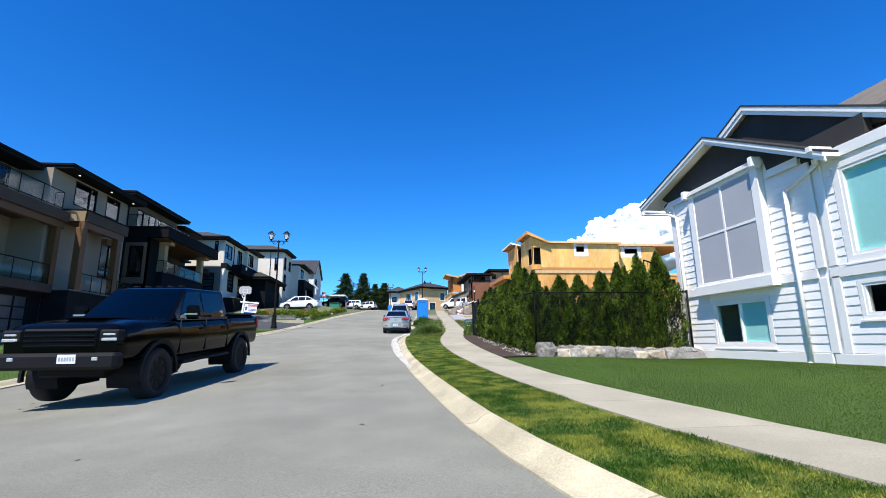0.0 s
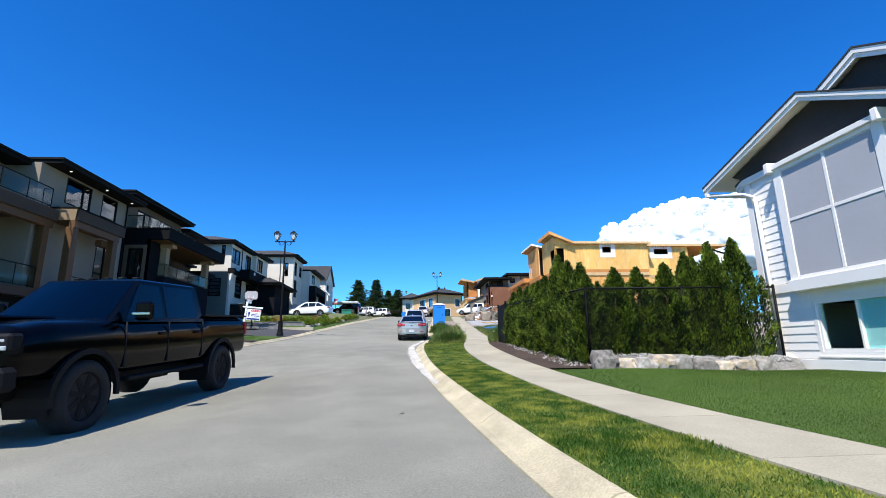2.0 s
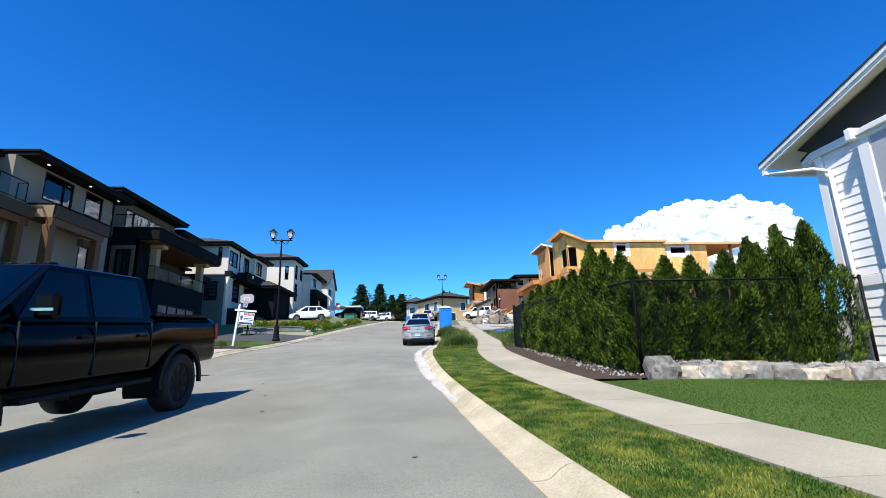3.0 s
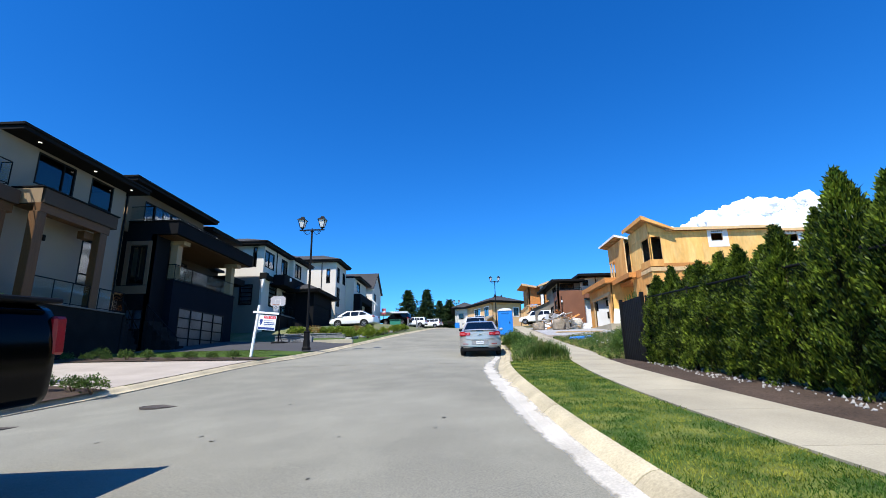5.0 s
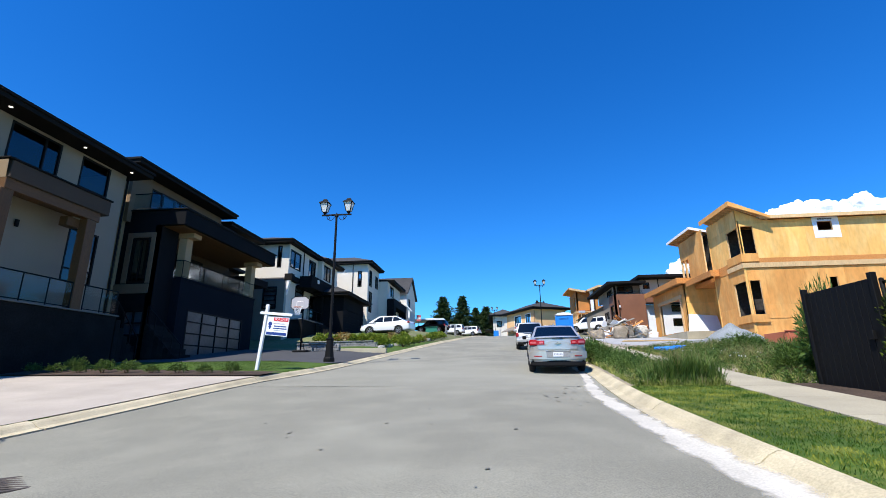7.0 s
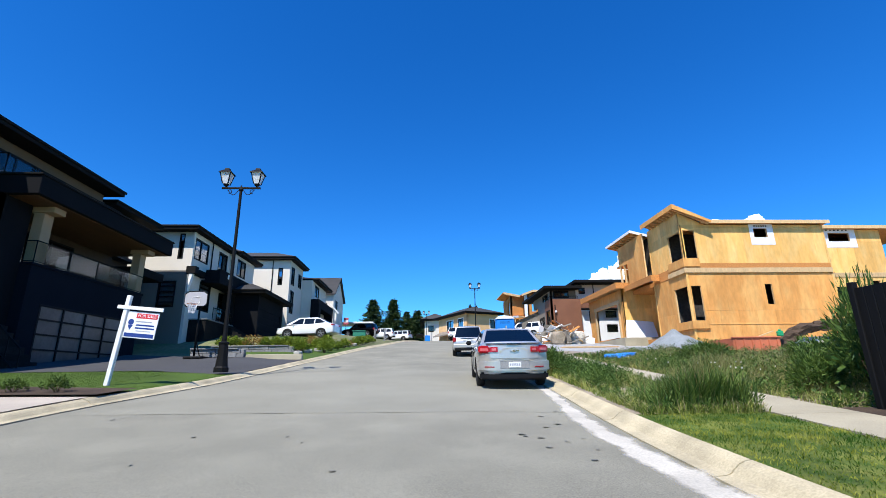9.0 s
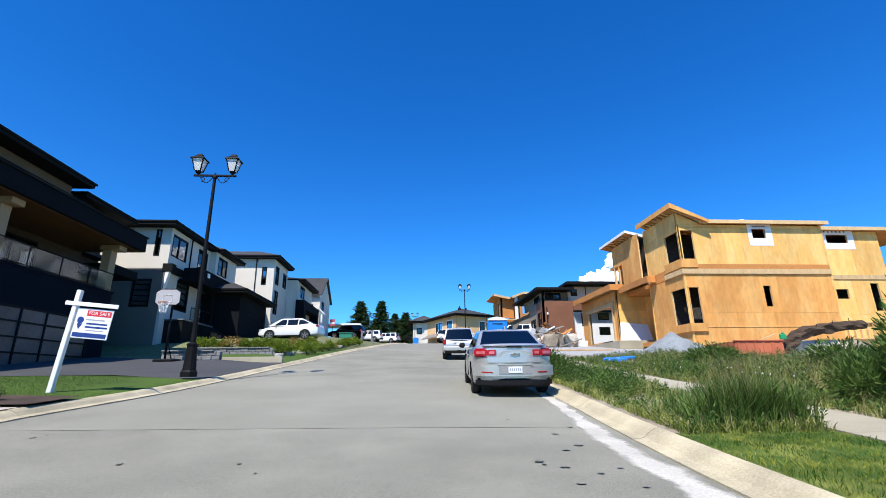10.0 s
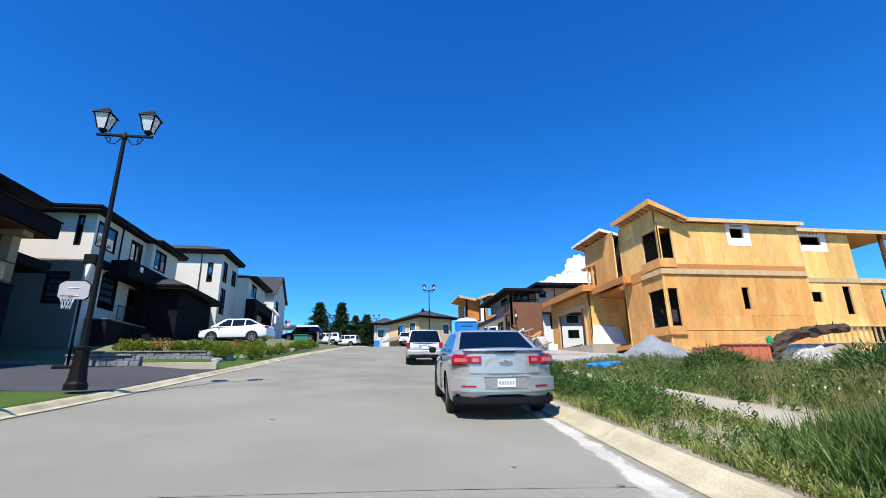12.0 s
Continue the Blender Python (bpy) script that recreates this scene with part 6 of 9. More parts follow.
blades("tuft_stalks", gather(tuft_spot, 420, 51), 0.82, 0.007, OLIVE, "seeding stalks standing in the tall tuft", 33, 0.2)


def flower_spot(r):
    y = r.uniform(28, 42)
    x = r.uniform(4.5, 10)
    return (x, y)


P = [flower_spot(random.Random(900 + i)) for i in range(130)]
ob = leaf_mesh("daisies", [(x, y, land(x, y) + 0.4) for x, y in P], [(0.1, -0.4, 1)] * 130, 0.045, 0.04, surface("daisy_petal", (0.75, 0.74, 0.68), 0.7, bump=0), None, 5)
tagged(ob, "white daisies scattered among the weeds", "flowers", "", "stuff")
broad = [(5.15, 27.4, 1.9, 0.5), (5.9, 28.2, 1.4, 0.6), (4.9, 28.4, 0.8, 0.4), (6.6, 27.9, 1.6, 0.7), (7.2, 29.6, 1.0, 0.8), (1.7, 34.5, 0.75, 0.5), (1.95, 36.2, 0.7, 0.5), (2.2, 38.5, 0.8, 0.5), (9.0, 33.0, 1.0, 0.9), (8.2, 37.0, 0.9, 0.9), (10.8, 30.5, 1.5, 1.1)]
b0 = bush("wild_bush", 31, 1.0, 0.6, HERB, "leafy green wild bush among the weeds", "bush", "wild bushes", 3400, 0.13, 0.026)
for i, (x, y, hh, rr) in enumerate(broad):
    m = pose(x, y, land(x, y), 0, 0, 57 * i)
    c = b0 if i == 0 else copy_thing(b0, m)
    c.matrix_basis = m @ Matrix.Diagonal((rr / 0.6, rr / 0.6, hh, 1))
s0 = bush("low_shrub", 32, 0.52, 0.3, SHRUB, "low rounded yellow-green shrub in mulch", "shrub", "low shrubs", 1500, 0.075, 0.04)
d0 = bush("dark_shrub", 35, 0.45, 0.32, leafage("dark_shrub_leaf", (0.03, 0.07, 0.012), (0.13, 0.19, 0.035)), "small rounded dark green shrub in mulch", "shrub", "dark shrubs", 650)
row = [(-18.6 + 1.02 * i, 31.85 - 0.13 * i, 0.8 + 0.12 * math.sin(2.3 * i)) for i in range(9)]
row += [(-11.3, 22.7, 0.95), (-10.6, 22.9, 0.9), (-10.0, 22.75, 1.05), (-12.4, 23.0, 1.0), (-17.6, 32.6, 0.95), (-18.2, 33.0, 0.8), (-16.8, 33.0, 0.85), (-15.8, 33.1, 0.8)]
row += [(-18.9, y, 1.1) for y in (17.0, 18.6, 20.3, 22.0)]
for i, (x, y, s) in enumerate(row):
    m = pose(x, y, land(x, y) + 0.02, 0, 0, 71 * i)
    c = d0 if i == 0 else copy_thing(d0, m)
    c.matrix_basis = m @ Matrix.Diagonal((s, s, s * (1 + 0.15 * math.sin(5 * i)), 1))
o0 = bush("orange_shrub", 33, 0.55, 0.45, RED_SHRUB, "rust and yellow low shrub in the mulch bed", "shrub", "orange shrubs", 700)
for i, (x, y, s) in enumerate([(-11.6, 19.0, 1.1), (-10.9, 18.2, 1.0), (-12.0, 20.0, 0.9)]):
    m = pose(x, y, land(x, y) + 0.02, 0, 0, 40 * i)
    c = o0 if i == 0 else copy_thing(o0, m)
    c.matrix_basis = m @ Matrix.Diagonal((s, s, s, 1))


def young_tree(x, y, h):
    t = thing("young_tree", (0, 0, 0), "slim young leafy tree in the mulch bed", "tree")
    r = np.random.RandomState(12)
    bm = bmesh.new()
    add_tube(bm, (0, 0, 0), (0.02, 0, h * 0.75), 0.035, 0.012, 7)
    for k in range(9):
        z, a = h * (0.3 + 0.06 * k), 2.4 * k
        add_tube(bm, (0, 0, z), (0.38 * math.cos(a), 0.38 * math.sin(a), z + 0.3), 0.012, 0.004, 5)
    part("trunk", bm, BARK, t)
    n = 900
    a, hh = r.uniform(0, 6.28, n), r.uniform(0.28, 1.0, n)
    rad = 0.55 * np.sin(np.clip((hh - 0.2) / 0.8, 0, 1) * 3.0) ** 0.7 * r.uniform(0.3, 1, n)
    P = np.stack([rad * np.cos(a), rad * np.sin(a), hh * h], 1)
    leaf_mesh("crown", P, r.normal(size=(n, 3)) + np.array([0, 0, -0.2]), 0.11, 0.06, leafage("young_leaf", (0.06, 0.14, 0.02), (0.2, 0.3, 0.05)), t, 3)
    t.matrix_basis = pose(x, y, land(x, y))


young_tree(-13.3, 23.2, 2.4)


# ---- rocks ----
def rock(x, y, z, sx, sy, sz, seed, material=None, label="rough tan boulder", group=""):
    bm = bmesh.new()
    bmesh.ops.create_icosphere(bm, subdivisions=3, radius=0.5)
    o = Vector((seed * 7.3, seed * 3.1, seed))
    for v in bm.verts:
        d = v.co.normalized()
        k = 0.5 * (1 + 0.35 * noise.noise(d * 1.3 + o) + 0.14 * noise.noise(d * 3.7 + o))
        c = Vector((max(-0.42, min(0.42, d.x * k)), max(-0.42, min(0.42, d.y * k)), max(-0.4, min(0.4, d.z * k))))
        v.co = Vector((c.x * sx, c.y * sy, c.z * sz)) * 1.15
        v.co += Vector((x, y, z + sz * 0.36))
    ob = part("boulder", bm, material or ROCK)
    return tagged(ob, label, "rock", group)


rock(-11.75, 21.5, land(-11.75, 21.5) - 0.1, 1.35, 0.9, 1.2, 3, label="large tan boulder in the mulch bed")
xs = [4.75, 5.3, 5.75, 6.2, 6.75, 7.3, 7.85, 8.4, 8.9]
for i, x in enumerate(xs):
    big = i == 0
    rock(x, 14.55 + 0.07 * math.sin(i * 2.1), land(x, 14.5) - 0.12, 0.62 if big else 0.62 + 0.1 * math.sin(3 * i), 0.5, 0.68 if big else 0.5 + 0.08 * math.sin(5 * i), 10 + i, ROCK_GREY if i in (0, 2, 4, 5, 8) else ROCK, "rough boulder edging the lawn below the hedge", "boulders at the lawn's edge")
for i, (x, y) in enumerate([(-15.5, 25.6), (-16.4, 25.0), (-17.2, 25.4), (-18.2, 25.2), (-13.2, 20.2), (-12.8, 21.0)]):
    rock(x, y, land(x, y) - 0.05, 0.55, 0.4, 0.22, 40 + i, ROCK_GREY if i > 3 else STONE_LIGHT, "flat pale edging stone", "edging stones")
rnd = random.Random(77)
bm = bmesh.new()
for i in range(3120):
    if i < 2900:
        x, y = rnd.uniform(4.7, 10.1), rnd.uniform(14.8, 15.42)
    else:
        y = 15 + 10 * rnd.random() ** 1.5
        x = rnd.uniform(walk_right(y) + 0.7, 4.6)
    r = rnd.uniform(0.015, 0.036)
    z = land(x, y) + (0.24 + 0.12 * noise.noise(Vector((x * 2.3, y * 3, 4.1))) if i < 2900 else 0.0) + r * 0.4
    m = Matrix.Translation((x, y, z)) @ Euler((rnd.random() * 6, rnd.random() * 6, rnd.random() * 6)).to_matrix().to_4x4() @ Matrix.Diagonal((r * 1.3, r, r * 0.7, 1))
    vs = [bm.verts.new(m @ Vector(p)) for p in ((1, 0, 0), (-1, 0, 0), (0, 1, 0), (0, -1, 0), (0, 0, 1), (0, 0, -1))]
    for a, b, c in ((0, 2, 4), (2, 1, 4), (1, 3, 4), (3, 0, 4), (2, 0, 5), (1, 2, 5), (3, 1, 5), (0, 3, 5)):
        bm.faces.new((vs[a], vs[b], vs[c]))
tagged(part("pebbles", bm, PEBBLE), "pale rounded pebbles below the hedge", "pebbles", "", "stuff")
bm = bmesh.new()
rows = []
for i in range(56):
    x = 4.7 + 0.1 * i
    line = []
    for k in range(9):
        y = 14.62 + 0.1 * k
        lift = math.sin(math.pi * min(1, (k + 0.4) / 6)) if k < 3 else 1.0
        line.append(bm.verts.new((x, y, land(x, y) - 0.1 + (0.34 + 0.12 * noise.noise(Vector((x * 2.3, y * 3, 4.1)))) * lift)))
    rows.append(line)
for p, q in zip(rows, rows[1:]):
    for k in range(8):
        bm.faces.new((p[k], q[k], q[k + 1], p[k + 1])).smooth = True
tagged(part("pebble_bank", bm, BANK_STONE), "low bank of gravel behind the boulders", "gravel", "", "structure")

# ---- fence, gate ----
fence = thing("chain_link_fence", (4.6, 20, 1.0), "black chain-link fence on posts round the cedar hedge", "fence")


def fence_run(a, b, n):
    (ax, ay, ah), (bx, by, bh) = a, b
    for i in range(n + 1):
        t = i / n
        x, y, top = ax + (bx - ax) * t, ay + (by - ay) * t, ah + (bh - ah) * t
        bm = bmesh.new()
        add_tube(bm, (x, y, land(x, y) - 0.1), (x, y, top + 0.03), 0.035 if i in (0, n) else 0.028, sides=8)
        add_lathe(bm, (x, y, top + 0.03), [(0.04, 0), (0.035, 0.03), (0.01, 0.045)], 8)
        part("fence_post", bm, BLACK_METAL, fence)
    bm = bmesh.new()
    add_tube(bm, (ax, ay, ah), (bx, by, bh), 0.024, sides=8)
    part("top_rail", bm, BLACK_METAL, fence)
    V, F = [], []
    length = math.hypot(bx - ax, by - ay)
    d = Vector(((bx - ax) / length, (by - ay) / length, 0))
    w = 0.003
    hgt = 2.0
    step = 0.055
    k = -int(hgt / step)
    while k * step < length:
        for sgn in (1, -1):
            s0, s1 = k * step, k * step + hgt
            c0, c1 = max(0, s0), min(length, s1)
            if c1 - c0 < 0.05:
                continue
            pts = []
            for s in (c0, c1):
                f = (s - s0) / hgt
                f = f if sgn > 0 else 1 - f
                x, y = ax + d.x * s, ay + d.y * s
                top = ah + (bh - ah) * s / length
                pts.append(Vector((x, y, top - hgt + f * hgt)))
            u = Vector((0, 0, w))
            o = len(V)
            V += [pts[0] - u, pts[0] + u, pts[1] + u, pts[1] - u]
            F.append((o, o + 1, o + 2, o + 3))
        k += 1
    me = bpy.data.meshes.new("chain_link")
    me.from_pydata([tuple(v - ORIGIN[fence]) for v in V], [], F)
    me.materials.append(BLACK_METAL)
    ob = new("chain_link", me)
    ob.parent = fence


fence_run((4.62, 15.15, 2.72), (4.55, 24.9, 3.2), 4)
fence_run((4.62, 15.15, 2.72), (10.2, 15.3, 2.75), 2)
gate = thing("garden_gate", (4.45, 25.8, 1.3), "solid black slatted gate at the fence's end", "gate")
for y in (24.95, 26.75):
    box("gate_post", gate, BLACK_METAL, 4.4, 4.5, y - 0.05, y + 0.05, 1.2, 3.38, 0.008)
for i in range(11):
    y = 25.03 + i * 0.154
    box("slat", gate, BLACK_METAL, 4.43, 4.46, y, y + 0.142, 1.38, 3.28, 0.004)
for z in (1.5, 3.1):
    box("gate_rail", gate, BLACK_METAL, 4.462, 4.5, 25.01, 26.69, z, z + 0.06, 0.004)
box("latch", gate, BLACK_METAL, 4.36, 4.42, 25.1, 25.2, 2.25, 2.4, 0.006)
stair = thing("stair_railing", (9.9, 17, 2.8), "black metal stair railing behind the hedge", "railing")
railing(stair, [(9.4, 16.5, 3.1), (10.0, 16.5, 2.9)], 1.0, 0.5, False, 6)
railing(stair, [(10.0, 16.5, 2.9), (10.1, 18.5, 2.2)], 1.0, 0.6, False, 10)
for z, y in ((2.9, 16.5), (2.2, 18.4)):
    box("stair_post", stair, BLACK_METAL, 9.96, 10.04, y - 0.04, y + 0.04, 0.5, z, 0.004)

# ---- garden walls of split blocks ----
def block_wall(name, x0, x1, y, z0, courses, label):
    t = thing(name, ((x0 + x1) / 2, y, z0), label, "garden wall", "block walls")
    for c in range(courses):
        x = x0 - (0.2 if c % 2 else 0)
        k = 0
        while x < x1 - 0.05:
            w = 0.42
            bm = bmesh.new()
            add_box(bm, max(x, x0) + 0.006, min(x + w, x1) - 0.006, y + 0.02 * c - 0.012 * ((k * 7 + c * 3) % 3), y + 0.35, z0 + c * 0.2 + 0.004, z0 + (c + 1) * 0.2 - 0.004, 0.018)
            part("block", bm, BLOCK, t)
            x += w
            k += 1
    for i in range(int((x1 - x0) / 0.6)):
        box("cap_stone", t, BLOCK, x0 + i * 0.6 + 0.005, x0 + (i + 1) * 0.6 - 0.005, y - 0.05, y + 0.36, z0 + courses * 0.2, z0 + courses * 0.2 + 0.07, 0.012)
    return t


block_wall("block_wall", -14.2, -11.5, 44.3, 2.9, 3, "grey split-block garden wall below the shrubs")
block_wall("block_wall", -15.7, -10.5, 50.0, 3.6, 2, "grey split-block garden wall below the shrubs")
box("edging", thing("concrete_edging", (-10, 45.1, 3.0), "low concrete edging beside the dark driveway", "edging"), CONCRETE, -11.45, -8.6, 44.45, 44.7, 2.75, 3.24, 0.015)
rnd = random.Random(3)
g0 = [(-15.3 + 0.66 * i, 50.8 + 0.4 * rnd.random(), rnd.uniform(1.15, 1.5)) for i in range(8)] + [(-9.0 + 0.1 * i + 0.3 * rnd.random(), 51 + 1.9 * i, rnd.uniform(1.0, 1.5)) for i in range(11)] + [(-10.2, 50.3, 1.6), (-9.6, 52.4, 1.5), (-10.4, 54, 1.4), (-9.9, 57, 1.5)]
for i, (x, y, s) in enumerate(g0):
    src = o0 if i % 9 == 3 else s0
    m = pose(x, y, (3.97 if x < -10.45 and y > 50.3 else land(x, y)), 0, 0, 63 * i)
    c = s0 if i == 0 else copy_thing(src, m)
    c.matrix_basis = m @ Matrix.Diagonal((s, s, s, 1))
for i in range(8):
    rock(-10.0 + 0.25 * i, 49.0 + 1.6 * i, land(-9.5, 49 + 1.6 * i), 0.5, 0.5, 0.3, 60 + i, PEBBLE, "pale round garden stone", "garden stones")
bank = bmesh.new()
add_box(bank, -16, -10.4, 50.3, 60, 3.0, 3.98, 0.1)
tagged(part("garden_bank", bank, SOIL), "mulched garden bank behind the block wall", "garden bank", "", "structure")

# ---- vehicles ----
def lacquer(name, color, metal=0.0, rough=0.35, coat=0.8, spec=0.4):
    return surface(name, color, rough, metal, fine=300, vary=0.03, broad=0.8, stain=0.04, bump=0.0, coat=coat, spec=spec)


SILVER = lacquer("silver_paint", (0.56, 0.54, 0.505), 0.6, 0.34, 0.8)
CHAMPAGNE = lacquer("pale_silver_paint", (0.55, 0.54, 0.52), 0.5, 0.4)
BLACK_PAINT = lacquer("black_paint", (0.0015, 0.0015, 0.002), 0.0, 0.14, 0.0, 0.12)
WHITE_PAINT = lacquer("white_paint", (0.78, 0.78, 0.78), 0.0, 0.35)
DARK_PLASTIC = surface("dark_plastic", (0.011, 0.011, 0.012), 0.6, fine=120, vary=0.1, broad=2, stain=0.1, bump=0.1, spec=0.12)
CHROME = surface("chrome", (0.65, 0.66, 0.67), 0.15, 1.0, fine=80, vary=0.03, broad=2, stain=0.05, bump=0.0)
ALLOY = surface("alloy", (0.45, 0.46, 0.47), 0.35, 0.8, fine=80, vary=0.05, broad=2, stain=0.1, bump=0.0)
RED_LENS = surface("red_lens", (0.36, 0.008, 0.014), 0.3, fine=70, vary=0.15, broad=5, stain=0.1, bump=0.1, coat=0.3)
PINK_LENS = surface("pale_red_lens", (0.55, 0.12, 0.13), 0.3, fine=70, vary=0.15, broad=5, stain=0.1, bump=0.1, coat=1.0)
CLEAR_LENS = surface("clear_lens", (0.6, 0.62, 0.64), 0.1, 0.4, fine=60, vary=0.2, broad=5, stain=0.1, bump=0.1, coat=1.0)
CAR_GLASS = glazing("car_glass", (0.08, 0.09, 0.1), 1.6)
SEDAN_GLASS = glazing("tinted_car_glass", (0.1, 0.13, 0.15), 2.0)
PLATE = surface("number_plate", (0.75, 0.76, 0.78), 0.4, fine=40, vary=0.04, broad=4, stain=0.04, bump=0.0)
SEAT = surface("seat_fabric", (0.12, 0.11, 0.105), 0.9, fine=60, vary=0.15, broad=3, stain=0.1, bump=0.2)


def smooth_table(table, y):
    ys = [r[0] for r in table]
    return [float(np.interp(y, ys, [r[k] for r in table])) for k in range(1, len(table[0]))]


def car_body(parent, material, table, wheels, radius, crown=0.03, fine=64):
    """The lower body: sections (y, half width, sill height, deck height) along the car, with the wheel arches cut out."""
    y0, y1 = table[0][0], table[-1][0]
    half = [(0, 0.0), (0.8, 0.0), (0.93, 0.03), (0.975, 0.12), (0.99, 0.3), (1.0, 0.5), (0.995, 0.66), (0.97, 0.82), (0.93, 0.92), (0.86, 0.98), (0.7, 1.0), (0.35, 1.0), (0, 1.0)]
    s = np.linspace(0, 1, len(half))
    u = np.linspace(0, 1, 26)
    hx, hz = np.interp(u, s, [p[0] for p in half]), np.interp(u, s, [p[1] for p in half])
    bm = bmesh.new()
    rows = []
    for i in range(fine + 1):
        f = i / fine
        f = f + 0.06 * math.sin(2 * math.pi * f) * -0.5
        y = y0 + (y1 - y0) * f
        w, zb, zt = smooth_table(table, y)
        ring = []
        for sx in (1, -1):
            order = range(len(u)) if sx > 0 else range(len(u) - 2, 0, -1)
            for k in order:
                bulge = crown * (1 - (hx[k]) ** 2) if hz[k] > 0.99 else 0
                ring.append(bm.verts.new((sx * hx[k] * w, y, zb + (zt - zb) * hz[k] + bulge)))
        rows.append(ring)
    for p, q in zip(rows, rows[1:]):
        for k in range(len(p)):
            j = (k + 1) % len(p)
            bm.faces.new((p[k], q[k], q[j], p[j])).smooth = True
    bm.faces.new(rows[0])
    bm.faces.new(rows[-1][::-1])
    gone = [f for f in bm.faces for wy in wheels if math.hypot(f.calc_center_median().y - wy, f.calc_center_median().z - radius) < radius * 1.16 and abs(f.calc_center_median().x) > 0.45]
    bmesh.ops.delete(bm, geom=list(set(gone)), context="FACES")
    for v in bm.verts:
        for wy in wheels:
            d = math.hypot(v.co.y - wy, v.co.z - radius)
            if radius * 1.0 < d < radius * 1.26 and v.is_boundary and abs(v.co.x) > 0.4:
                v.co.y = wy + (v.co.y - wy) / d * radius * 1.16
                v.co.z = radius + (v.co.z - radius) / d * radius * 1.16
    bmesh.ops.recalc_face_normals(bm, faces=bm.faces[:])
    body = part("body", bm, material, parent)
    for wy in wheels:
        for sx in (1, -1):
            b = bmesh.new()
            w = smooth_table(table, wy)[0]
            n = 18
            ring = [[b.verts.new((x, wy + radius * 1.15 * math.cos(a), radius + radius * 1.15 * math.sin(a))) for a in np.linspace(-0.35, math.pi + 0.35, n)] for x in (sx * (w - 0.03), sx * 0.42)]
            for k in range(n - 1):
                b.faces.new((ring[0][k], ring[0][k + 1], ring[1][k + 1], ring[1][k]))
            b.faces.new(ring[1])
            part("arch_liner", b, DARK_PLASTIC, parent)
    return body


def car_wheel(parent, x, y, r, width, rim_mat, spokes=5):
    sx = 1 if x > 0 else -1
    def turn(bm, rows, mat_rows=28):
        rings = [[bm.verts.new((x + sx * o, y + rr * math.cos(6.28318 * i / mat_rows), r + rr * math.sin(6.28318 * i / mat_rows))) for i in range(mat_rows)] for o, rr in rows]
        for p, q in zip(rings, rings[1:]):
            for i in range(mat_rows):
                j = (i + 1) % mat_rows
                bm.faces.new((p[i], p[j], q[j], q[i])).smooth = True
        bm.faces.new(rings[0])
        bm.faces.new(rings[-1])
        bmesh.ops.recalc_face_normals(bm, faces=bm.faces[:])
    h = width / 2
    bm = bmesh.new()
    turn(bm, [(-h, r * 0.62), (-h, r * 0.9), (-h * 0.7, r * 0.99), (0, r), (h * 0.7, r * 0.99), (h * 0.98, r * 0.9), (h, r * 0.68), (h * 0.7, r * 0.64)])
    tyre = part("wheel", bm, RUBBER, parent)
    bm = bmesh.new()
    turn(bm, [(h * 0.68, r * 0.66), (h * 0.8, r * 0.65), (h * 0.8, r * 0.6), (h * 0.35, r * 0.57)])
    part("rim", bm, rim_mat, tyre)
    for k in range(spokes):
        a = 6.28318 * k / spokes + 0.3
        c = Vector((0, math.cos(a), math.sin(a)))
        t = Vector((0, -math.sin(a), math.cos(a)))
        o = Vector((x + sx * h * 0.4, y, r))
        bm = bmesh.new()
        add_prism(bm, [o + c * r * 0.08 - t * r * 0.09, o + c * r * 0.6 - t * r * 0.07, o + c * r * 0.6 + t * r * 0.07, o + c * r * 0.08 + t * r * 0.09], (sx * h * 0.35, 0, 0))
        part("spoke", bm, rim_mat, tyre)
    return tyre


